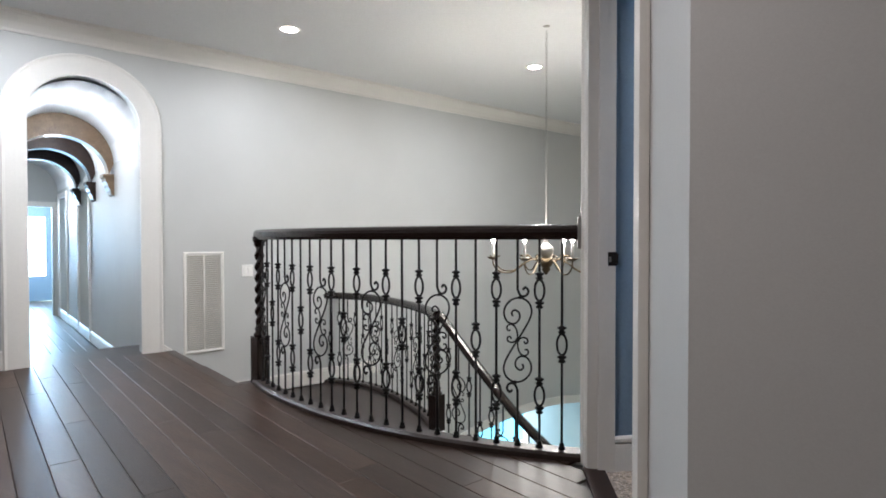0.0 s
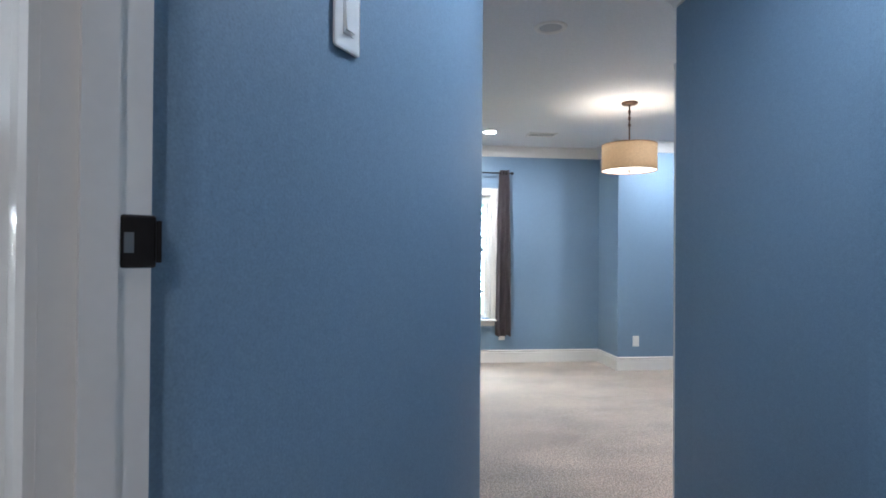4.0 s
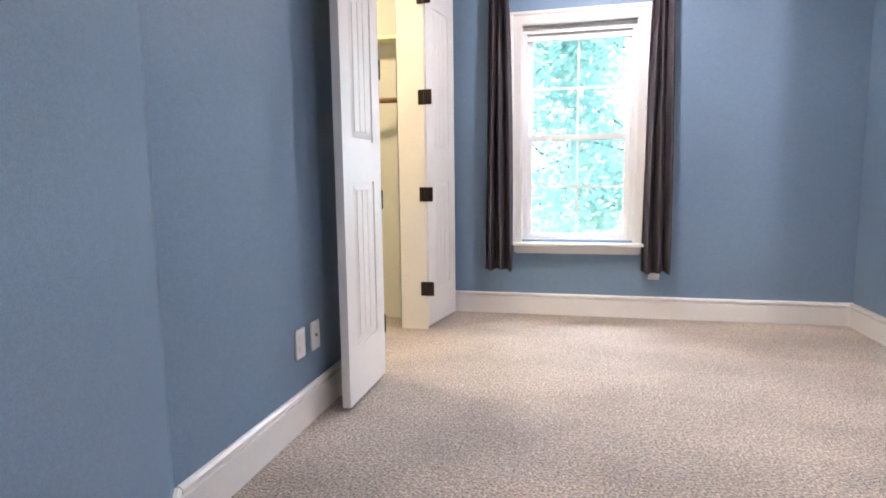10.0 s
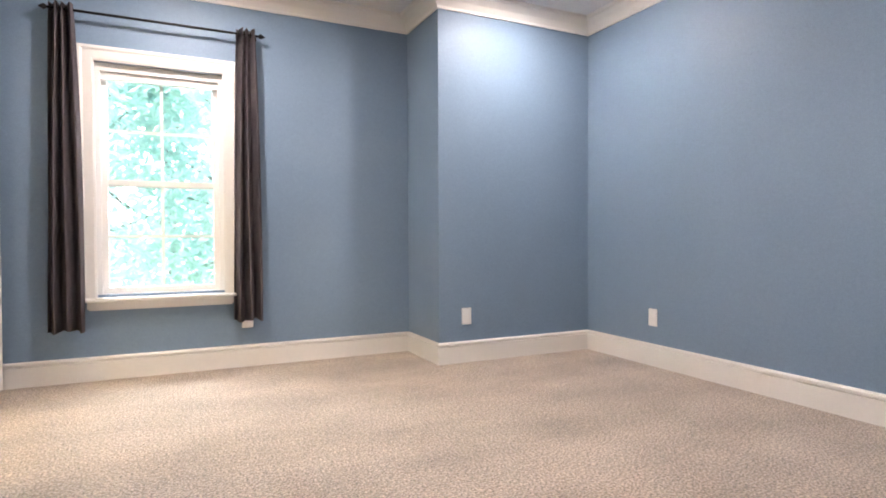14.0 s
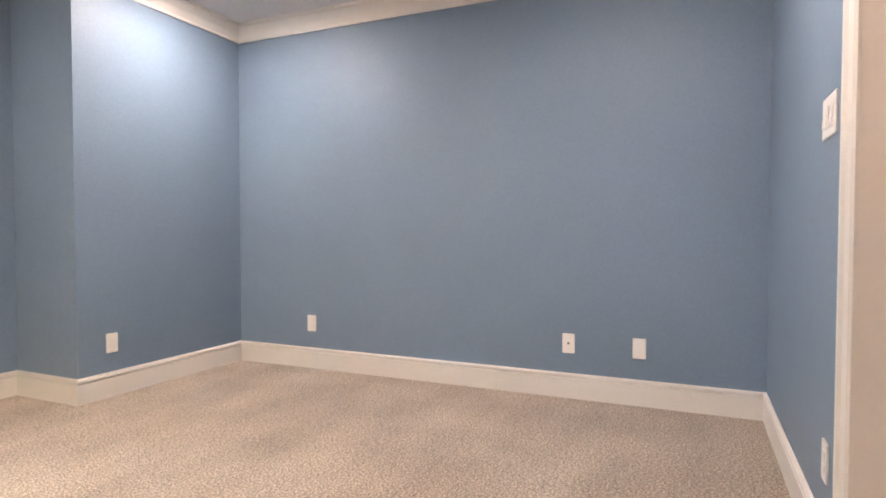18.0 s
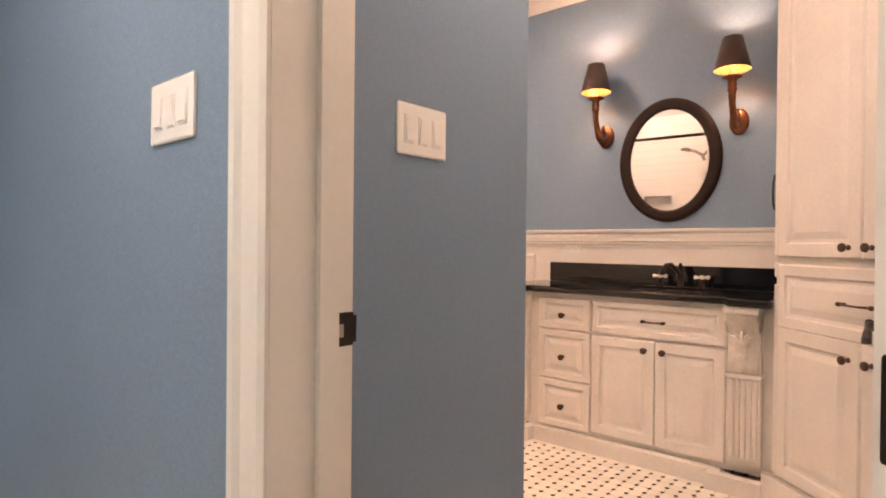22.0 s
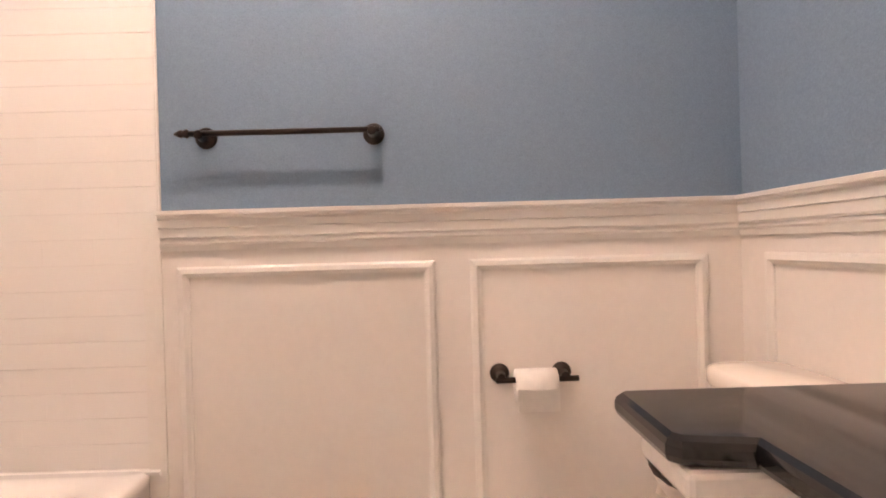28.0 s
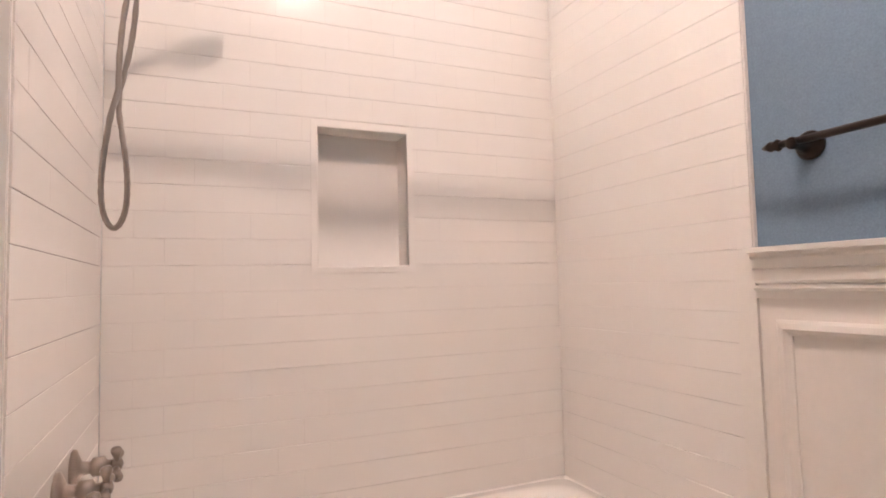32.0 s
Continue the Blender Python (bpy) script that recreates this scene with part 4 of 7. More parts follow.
part("door_handle", bm, "bronze", d, "black bronze lever on a tall plate", smooth=False)


def strike(place, yaw):
    t = thing("strike_plate", pose(*place, 0, 0, yaw), "black bronze strike plate let into the white jamb", "strike plate", "strike plates")
    mm = pose(*place, 0, 0, yaw)
    bm = bevel_box(-0.017, 0.020, -0.003, 0.004, -0.030, 0.030, 0.003, 2)
    box(bm, 0.019, 0.025, -0.004, 0.003, -0.024, 0.024)
    bmesh.ops.transform(bm, matrix=mm, verts=bm.verts)
    part("plate", bm, "bronze", t)
    bm = box(bmesh.new(), -0.014, -0.004, -0.0036, -0.0026, -0.013, 0.010, mm)
    part("latch_hole", bm, "chrome", t, "worn bright latch slot")


strike((BD1 - 0.001, SY - 0.146, 0.93), -90)

# doorway from the landing: jamb boards, casing on the landing side
m_in = Matrix.Translation((JB[0], JB[1], LZ)) @ Matrix(((DU.x, -DN.x, 0, 0), (DU.y, -DN.y, 0, 0), (0, 0, 1, 0), (0, 0, 0, 1)))
bm = bmesh.new()
box(bm, -0.018, 0.002, -0.004, 0.103, 0, 2.06, m_in)
box(bm, DW - 0.002, DW + 0.018, -0.004, 0.103, 0, 2.06, m_in)
box(bm, 0.002, DW - 0.002, -0.004, 0.103, 2.06, 2.08, m_in)
box(bm, 0.002, 0.014, 0.030, 0.066, 0, 2.06, m_in)
box(bm, DW - 0.014, DW - 0.002, 0.030, 0.066, 0, 2.06, m_in)
struct("jamb_bedroom_door", bm, "white_trim", "white painted door jamb with stop")
casing("trim_bedroom_door", 0, DW, 0, 2.06, m_in @ pose(0, -0.002, 0), "white moulded casing round the bedroom doorway", w=1.24)
bm = bmesh.new()
box(bm, -0.02, DW + 0.02, -0.03, 0.06, -0.03, 0.012, m_in)
struct("threshold", bm, "dark_wood", "dark wooden threshold at the carpet edge")
pj = m_in @ Vector((0.002, 0.088, 1.30 - LZ))
strike((pj.x, pj.y, pj.z), math.degrees(math.atan2(-DN.y, -DN.x)))


# ---------------------------------------------------------------- outlets and switches
def outlet(place, yaw, style="duplex", label="white wall outlet with a plain cover"):
    """Local -y faces the room."""
    m = pose(*place, 0, 0, yaw)
    t = thing("wall_outlet", m, label, "outlet", "wall outlets")
    bm = rounded_plate(0.074, 0.118, 0.007)
    bmesh.ops.transform(bm, matrix=m, verts=bm.verts)
    part("cover_plate", bm, "plate_white", t)
    if style == "duplex":
        for dz in (-0.02, 0.02):
            bm = bevel_box(-0.017, 0.017, -0.009, -0.006, dz - 0.013, dz + 0.013, 0.0025, 2)
            bmesh.ops.transform(bm, matrix=m, verts=bm.verts)
            part("socket", bm, "plate_white", t)
    else:
        bm = lathe(bmesh.new(), [(0.007, 0), (0.007, 0.005), (0.003, 0.005)], m @ pose(0, -0.006, 0.0, 90), 12)
        part("jack", bm, "plate_dark", t, "dark jack")
    return t


def switch(place, yaw, gangs, w, h, down=(), label="white rocker switch plate"):
    m = pose(*place, 0, 0, yaw)
    t = thing("light_switch", m, label, "light switch", "light switches")
    bm = rounded_plate(w, h, 0.006)
    bmesh.ops.transform(bm, matrix=m, verts=bm.verts)
    part("cover_plate", bm, "plate_white", t)
    for g in range(gangs):
        cx = (g - (gangs - 1) / 2) * 0.046 * (w / (0.046 * gangs + 0.025)) if gangs > 1 else 0
        bm = bevel_box(cx - 0.0165, cx + 0.0165, -0.0075, -0.005, -0.034, 0.034, 0.0015, 1)
        bmesh.ops.transform(bm, matrix=m, verts=bm.verts)
        frame_p = part("rocker_frame", bm, "plate_white", t)
        bm = bevel_box(cx - 0.0135, cx + 0.0135, -0.0105, -0.007, -0.030, 0.030, 0.0015, 1)
        tilt = pose(0, 0, 0, 4 if g in down else -4)
        bmesh.ops.transform(bm, matrix=m @ tilt, verts=bm.verts)
        part("rocker", bm, "plate_white", frame_p)
    return t


outlet((2.151, BY, 0.325), 0)
outlet((EX, 4.541, 0.33), -90)
outlet((EX, 2.665, 0.33), -90, "jack", "white wall plate with a cable jack")
outlet((EX, 2.261, 0.33), -90)
outlet((WX, 3.70, 0.335), 90)
outlet((WX, 3.83, 0.335), 90, "jack", "white wall plate with a dark jack")
outlet((0.745, NY, 0.325), 0)
outlet((1.76, SY, 0.33), 180)
OUTA = 12.6
pa = radians(OUTA)
outlet((CX + CR * math.cos(pa) + 0.002, CY + CR * math.sin(pa), 0.33), 90 + OUTA)
pa = math.atan2(0.114 - CY, -0.796 - CX)
sr = round_r(math.degrees(pa)) + 0.002
sx, sy = CX + sr * math.cos(pa), CY + sr * math.sin(pa)
switch((sx, sy, 1.702), 90 + math.degrees(pa), 1, 0.078, 0.122)
outlet((sx + 0.01, sy + 0.015, 0.772), 90 + math.degrees(pa), "jack", "white wall plate with a small jack")
switch((1.79, SY, 1.338), 180, 3, 0.185, 0.122, (1,), "white three-gang rocker switch plate")
switch((PEX, 1.115, 1.352), -90, 3, 0.172, 0.122, (1,), "white three-gang rocker switch plate")


# ---------------------------------------------------------------- curtains, rod, pendant, vent
def curtain(name, x0, x1, z0, z1, y, folds, seed, label):
    rnd = random.Random(seed)
    t = thing(name, ((x0 + x1) / 2, y, z1), label, "curtain", "curtains")
    bm = bmesh.new()
    n, rows = folds * 14, 24
    grid = []
    ph = [rnd.uniform(-0.5, 0.5) for _ in range(folds + 2)]
    for j in range(rows + 1):
        v = j / rows
        row = []
        spread = 0.62 + 0.36 * min(1, v * 1.15) ** 0.8 + 0.03 * math.sin(v * 5)
        for i in range(n + 1):
            u = i / n
            k = u * folds
            f = math.sin(2 * math.pi * k + 0.5 * math.sin(v * 3 + ph[int(k)]))
            depth = 0.040 * (0.9 + 0.25 * v) * f + 0.006 * math.sin(13 * u + 4 * v)
            x = (x0 + x1) / 2 + (u - 0.5) * (x1 - x0) * spread + 0.006 * math.sin(3 * v + 2 * math.pi * u)
            row.append(bm.verts.new((x, y + depth, z1 + (z0 - z1) * v + (0.008 * math.sin(9 * u + seed) if j == rows else 0))))
        grid.append(row)
    for a, b in zip(grid, grid[1:]):
        for i in range(n):
            bm.faces.new((a[i], a[i + 1], b[i + 1], b[i]))
    geom = bmesh.ops.solidify(bm, geom=bm.faces[:], thickness=0.003)
    part("panel", bm, "curtain", t, smooth=True)
    for k in range(folds):
        gx = x0 + (x1 - x0) * (0.2 + 0.6 * (k + 0.25) / folds)
        bm = lathe(bmesh.new(), [(0.018, -0.003), (0.026, -0.003), (0.026, 0.003), (0.018, 0.003)], pose(gx, y, z1 - 0.035, 0, 90, 0), 16, cap=False)
        part("grommet", bm, "bronze", t, smooth=True)
    return t


CYD = NY - 0.085
curtain("curtain", -0.395, -0.195, 0.325, 2.275, CYD, 3, 3, "dark plum-grey grommet curtain drawn beside the window")
curtain("curtain", 0.645, 0.840, 0.325, 2.275, CYD, 3, 8, "dark plum-grey grommet curtain drawn beside the window")
t = thing("curtain_rod", (0.23, CYD, 2.24), "thin black iron curtain rod with pointed finials", "curtain rod")
part("rod", tube(bmesh.new(), [(-0.365, CYD, 2.24), (0.825, CYD, 2.24)], 0.008, 10), "iron", t, smooth=True)
for sx_, sg in ((-0.365, -1), (0.825, 1)):
    bm = lathe(bmesh.new(), [(0.009, 0), (0.016, 0.008), (0.018, 0.016), (0.010, 0.030), (0.002, 0.042)], pose(sx_, CYD, 2.24, 0, 90 * sg, 0), 12)
    part("finial", bm, "iron", t, smooth=True)
    bm = tube(bmesh.new(), [(sx_ - sg * 0.02, CYD, 2.24), (sx_ - sg * 0.02, NY - 0.006, 2.24)], 0.006, 8)
    lathe(bm, [(0.018, 0), (0.018, 0.006)], pose(sx_ - sg * 0.02, NY, 2.24, 90, 0, 0), 14)
    part("bracket", bm, "iron", t)

PDX, PDY = 1.346, 3.647
t = thing("pendant_lamp", (PDX, PDY, BED_C), "round linen drum pendant lamp hanging from a bronze canopy", "pendant lamp")
part("canopy", lathe(bmesh.new(), [(0.066, 0), (0.066, -0.012), (0.05, -0.022), (0.012, -0.026)], Matrix.Translation((PDX, PDY, BED_C)), 28), "aged_bronze", t, smooth=True)
part("stem", tube(bmesh.new(), [(PDX, PDY, BED_C - 0.02), (PDX, PDY, 2.07)], 0.006, 10), "aged_bronze", t, smooth=True)
for k in range(6):
    bm = bmesh.new()
    z = BED_C - 0.05 - 0.028 * k
    pts = [(PDX + (0.010 * math.cos(a) if k % 2 else 0), PDY + (0 if k % 2 else 0.010 * math.cos(a)), z + 0.018 * math.sin(a)) for a in [2 * math.pi * i / 10 for i in range(10)]]
    tube(bm, pts, 0.0025, 6, closed=True)
    part("chain_link", bm, "aged_bronze", t)
bm = lathe(bmesh.new(), [(0.220, 1.99), (0.222, 1.99), (0.222, 2.205), (0.220, 2.205), (0.2195, 2.20), (0.2195, 1.995), (0.220, 1.99)], Matrix.Translation((PDX, PDY, 0)), 48, cap=False)
shade = part("shade", bm, "linen_shade", t, "tan linen drum shade", smooth=True)
for z in (1.992, 2.203):
    bm = lathe(bmesh.new(), [(0.219, z - 0.004), (0.2245, z - 0.004), (0.2245, z + 0.004), (0.219, z + 0.004), (0.219, z - 0.004)], Matrix.Translation((PDX, PDY, 0)), 48, cap=False)
    part("shade_hem", bm, "rod_wood", shade, smooth=True)
part("diffuser", lathe(bmesh.new(), [(0.0005, 1.996), (0.216, 1.996), (0.216, 2.0), (0.0005, 2.0)], Matrix.Translation((PDX, PDY, 0)), 40, cap=False), "diffuser", t, "glowing white diffuser")
part("finial", lathe(bmesh.new(), [(0.016, 1.996), (0.014, 1.988), (0.006, 1.982), (0.008, 1.972), (0.002, 1.964)], Matrix.Translation((PDX, PDY, 0)), 14), "aged_bronze", t, smooth=True)
lamp("light_pendant", "POINT", (PDX, PDY, 2.08), 1.7, (1.0, 0.87, 0.70), 0.10)

t = thing("ceiling_vent", (0.99, 5.0, BED_C), "white slatted ceiling air vent", "air vent")
bm = bmesh.new()
for b in ((-0.15, 0.15, -0.085, -0.065), (-0.15, 0.15, 0.065, 0.085), (-0.15, -0.13, -0.065, 0.065), (0.13, 0.15, -0.065, 0.065)):
    box(bm, 0.99 + b[0], 0.99 + b[1], 5.0 + b[2], 5.0 + b[3], BED_C - 0.008, BED_C)
part("frame", bm, "white_trim", t)
# dark plate stands in for the unlit duct behind the slats
part("backing", box(bmesh.new(), 0.86, 1.12, 4.935, 5.065, BED_C - 0.002, BED_C - 0.0005), "plate_dark", t)
for k in range(7):
    bm = box(bmesh.new(), -0.005, 0.005, -0.065, 0.065, -0.004, 0.002, pose(0.885 + 0.035 * k, 5.0, BED_C - 0.004, 0, 35, 0))
    part("slat", bm, "white_trim", t)

# ---------------------------------------------------------------- outside the window: lawn, trees
bm = bmesh.new()
v = [bm.verts.new(p) for p in ((-600, 6.5, -4.0), (600, 6.5, -4.0), (600, 900, -4.0), (-600, 900, -4.0))]
bm.faces.new(v)
struct("ground", bm, "grass", "lawn far below the window")


def tree(name, x, y, h, r, seed, leaves):
    rnd = random.Random(seed)
    t = thing(name, (x, y, -4.0), "leafy green broadleaf tree in full summer leaf", "tree", "trees outside")
    bm = bmesh.new()
    tube(bm, [(x, y, -4.0), (x + 0.1, y, -4 + h * 0.3), (x - 0.05, y + 0.1, -4 + h * 0.65), (x, y, -4 + h * 0.95)], [0.22, 0.17, 0.10, 0.03], 10)
    ends = []
    for k in range(14):
        z = -4 + h * rnd.uniform(0.3, 0.85)
        a, l = rnd.uniform(0, 6.28), r * rnd.uniform(0.55, 1.0)
        e = (x + l * math.cos(a), y + l * math.sin(a), z + l * rnd.uniform(0.1, 0.6))
        tube(bm, [(x, y, z), ((x + e[0]) / 2, (y + e[1]) / 2, z + (e[2] - z) * 0.35), e], [0.06, 0.04, 0.012], 6)
        ends.append(e)
    part("trunk", bm, "bark", t, smooth=True)
    verts, faces = [], []
    for k in range(leaves):
        e = ends[k % len(ends)]
        q = Vector((rnd.gauss(0, 1), rnd.gauss(0, 1), rnd.gauss(0, 0.8))) * 0.62
        c = Vector(e) + q
        s = rnd.uniform(0.07, 0.15)
        rot = Euler((rnd.uniform(0, 6.28), rnd.uniform(-0.9, 0.9), rnd.uniform(0, 6.28))).to_matrix()
        i = len(verts)
        for px, py in ((-1, 0), (0, -0.45), (1, 0), (0, 0.45)):
            verts.append(c + rot @ Vector((px * s, py * s, 0.15 * s * px * px)))
        faces.append((i, i + 1, i + 2, i + 3))
    me = bpy.data.meshes.new("crown")
    me.from_pydata(verts, [], faces)
    me.materials.append(MATS["leaf"])
    ob = new("crown", me)
    ob.parent = t
    ob.matrix_parent_inverse = t.matrix_world.inverted()
    return t


tree("tree", 2.6, 15.5, 9.9, 3.0, 1, 11000)
tree("tree", 5.4, 17.0, 10.4, 2.9, 2, 6000)
tree("tree", -2.3, 16.5, 10.2, 3.1, 3, 8500)
tree("tree", 0.3, 19.0, 11.0, 3.4, 4, 13000)
tree("tree", -6.5, 24.0, 9.5, 3.2, 5, 8000)
tree("tree", 8.5, 24.0, 9.5, 3.2, 6, 8000)
bm = bmesh.new()
bm.faces.new([bm.verts.new(p) for p in ((-90, 70, -6), (90, 70, -6), (90, 70, 55), (-90, 70, 55))])
struct("backdrop", bm, "day_glow", "bright hazy sky beyond the trees")
bm = box(bmesh.new(), PWX - 0.004, TX0 - 0.003, PWY - 0.007, PWY - 0.0005, 0, BATH_C - 0.09)
struct("wall_tiled_return", bm, "tile_white", "white tiled end of the wall behind the shower valves")
# ---------------------------------------------------------------- bathroom: panelled dado
CRT = 1.185
CHAIR = [(0, -0.078), (0.010, -0.078), (0.014, -0.072), (0.014, -0.048), (0.019, -0.046), (0.019, -0.026), (0.026, -0.020), (0.026, -0.013), (0.034, -0.012), (0.034, -0.001), (0.032, 0.0), (0, 0.0)]
BBATH = [(0, 0), (0.020, 0), (0.020, 0.10), (0.012, 0.125), (0.006, 0.14), (0, 0.14)]
bm = bmesh.new()
box(bm, BX1 - 0.010, BX1, BY0, TY0 - 0.037, 0, CRT - 0.04)
box(bm, 1.1, BX1 - 0.010, BY0, BY0 + 0.010, 0, CRT - 0.04)
struct("panel_bath", bm, "white_panel", "white painted dado boards")
off = [(BX1 - 0.010, TY0 - 0.037, CRT), (BX1 - 0.010, BY0 + 0.010, CRT), (1.15, BY0 + 0.010, CRT)]
bm = sweep(bmesh.new(), off, CHAIR)
struct("trim_chair_rail", bm, "white_trim", "white moulded chair rail")
bm = sweep(bmesh.new(), [(p[0], p[1], CRT - 0.082) for p in off], [(0, -0.028), (0.008, -0.028), (0.010, -0.012), (0.016, -0.006), (0.016, 0), (0, 0)])
struct("trim_chair_rail_lower", bm, "white_trim", "white bead below the chair rail")
bm = sweep(bmesh.new(), [(p[0], p[1], 0.0) for p in off], BBATH)
struct("baseboard_bath", bm, "white_trim", "white bathroom baseboard")
bm = box(bmesh.new(), BX1 - 0.018, BX1, TY0 - 0.037, TY0 + 0.012, 0, CRT - 0.02)
struct("trim_tile_edge", bm, "white_trim", "white upright strip beside the tiles")


def frame_mould(name, m, w, h):
    """A picture-frame moulding on the local x-z plane, proud along -y."""
    bm = bmesh.new()
    sweep(bm, [(0, 0, 0), (0, 0, h), (w, 0, h), (w, 0, 0)], [(0, 0), (0, 0.008), (0.006, 0.012), (0.018, 0.014), (0.026, 0.007), (0.032, 0.005), (0.032, 0)], closed=True, up=Vector((0, -1, 0)))
    bmesh.ops.transform(bm, matrix=m, verts=bm.verts)
    return struct(name, bm, "white_trim", "white picture-frame moulding on the dado")


ex = BX1 - 0.010
frame_mould("trim_panel", pose(ex, 0.396, 0.26, 0, 0, -90), 0.71, 0.77)
frame_mould("trim_panel", pose(ex, -0.41, 0.26, 0, 0, -90), 0.66, 0.77)
frame_mould("trim_panel", pose(2.66, BY0 + 0.010, 0.26, 0, 0, 180) @ pose(-0.60, 0, 0), 0.60, 0.77)

# ---------------------------------------------------------------- vanity
VF = -0.695      # cabinet face
VT = 0.825       # underside of the worktop


def knob(m, parent):
    bm = lathe(bmesh.new(), [(0.010, 0), (0.010, 0.003), (0.006, 0.006), (0.006, 0.016), (0.013, 0.020), (0.0165, 0.026), (0.015, 0.032), (0.008, 0.035)], m, 18)
    return part("knob", bm, "aged_bronze", parent, "dark bronze knob", smooth=True)


def pull(m, w, parent):
    bm = tube(bmesh.new(), [(-w / 2, 0, 0), (-w / 2, -0.022, 0), (-w / 2 + 0.004, -0.026, 0), (0, -0.027, -0.002), (w / 2 - 0.004, -0.026, 0), (w / 2, -0.022, 0), (w / 2, 0, 0)], [0.006, 0.005, 0.005, 0.004, 0.005, 0.005, 0.006], 8)
    for s in (-1, 1):
        lathe(bm, [(0.007, -0.008), (0.009, 0.0), (0.007, 0.008)], pose(s * w / 2, -0.026, 0, 0, 90, 0), 10)
    bmesh.ops.transform(bm, matrix=m, verts=bm.verts)
    return part("handle", bm, "aged_bronze", parent, "dark bronze bar pull", smooth=True)


def raised_front(w, h, border=0.055, t=0.020):
    """A cabinet front: moulded edge, sunk border and raised field; local -y is its face."""
    bm = bmesh.new()
    rings = [(0.0, 0.0), (0.0, t - 0.006), (0.006, t), (border - 0.012, t), (border - 0.006, t - 0.008), (border + 0.006, t - 0.009), (border + 0.030, t - 0.002), (border + 0.034, t - 0.001)]
    prev = None
    for o, d in rings:
        o = min(o, min(w, h) / 2 - 0.004)
        ring = [bm.verts.new(p) for p in ((o, -d, o), (w - o, -d, o), (w - o, -d, h - o), (o, -d, h - o))]
        if prev:
            for i in range(4):
                bm.faces.new((prev[i], prev[(i + 1) % 4], ring[(i + 1) % 4], ring[i]))
        prev = ring
    bm.faces.new(prev)
    return bm


def front(name, m, w, h, parent, border=0.055, label="white raised-panel front"):
    bm = raised_front(w, h, border)
    bmesh.ops.transform(bm, matrix=m, verts=bm.verts)
    return part(name, bm, "cabinet_paint", parent, label)


van = thing("vanity_cabinet", (1.88, VF, 0), "cream painted bathroom vanity with carved pilasters", "vanity")
R180 = pose(0, 0, 0, 0, 0, 180)
part("body", box(bmesh.new(), 1.165, 2.535, BY0 + 0.03, VF, 0.07, VT), "cabinet_paint", van)
bm = bmesh.new()
sweep(bm, [(2.555, BY0 + 0.03, 0), (2.555, VF + 0.065, 0), (2.395, VF + 0.065, 0), (2.395, VF + 0.012, 0), (1.37, VF + 0.012, 0), (1.37, VF + 0.065, 0), (1.20, VF + 0.065, 0)][::-1], [(0.0, 0), (0.012, 0), (0.012, 0.050), (0.004, 0.064), (-0.004, 0.076), (-0.05, 0.076), (-0.05, 0)])
part("plinth", bm, "cabinet_paint", van, "moulded plinth")
# fronts
for z0, z1 in ((0.626, 0.798), (0.350, 0.618), (0.084, 0.343)):
    f = front("drawer", pose(2.338, VF, z0) @ R180, 0.310, z1 - z0, van, 0.045)
    knob(pose(2.186, VF + 0.020, (z0 + z1) / 2 - 0.008, -90), f)
f = front("false_drawer", pose(2.020, VF, 0.626) @ R180, 0.656, 0.176, van, 0.045)
pull(pose(1.690, VF + 0.018, 0.712) @ R180, 0.10, f)
f = front("door", pose(2.020, VF, 0.098) @ R180, 0.3335, 0.518, van, 0.06)
knob(pose(1.733, VF + 0.020, 0.568, -90), f)
f = front("door", pose(1.684, VF, 0.098) @ R180, 0.320, 0.518, van, 0.06)
knob(pose(1.642, VF + 0.020, 0.568, -90), f)


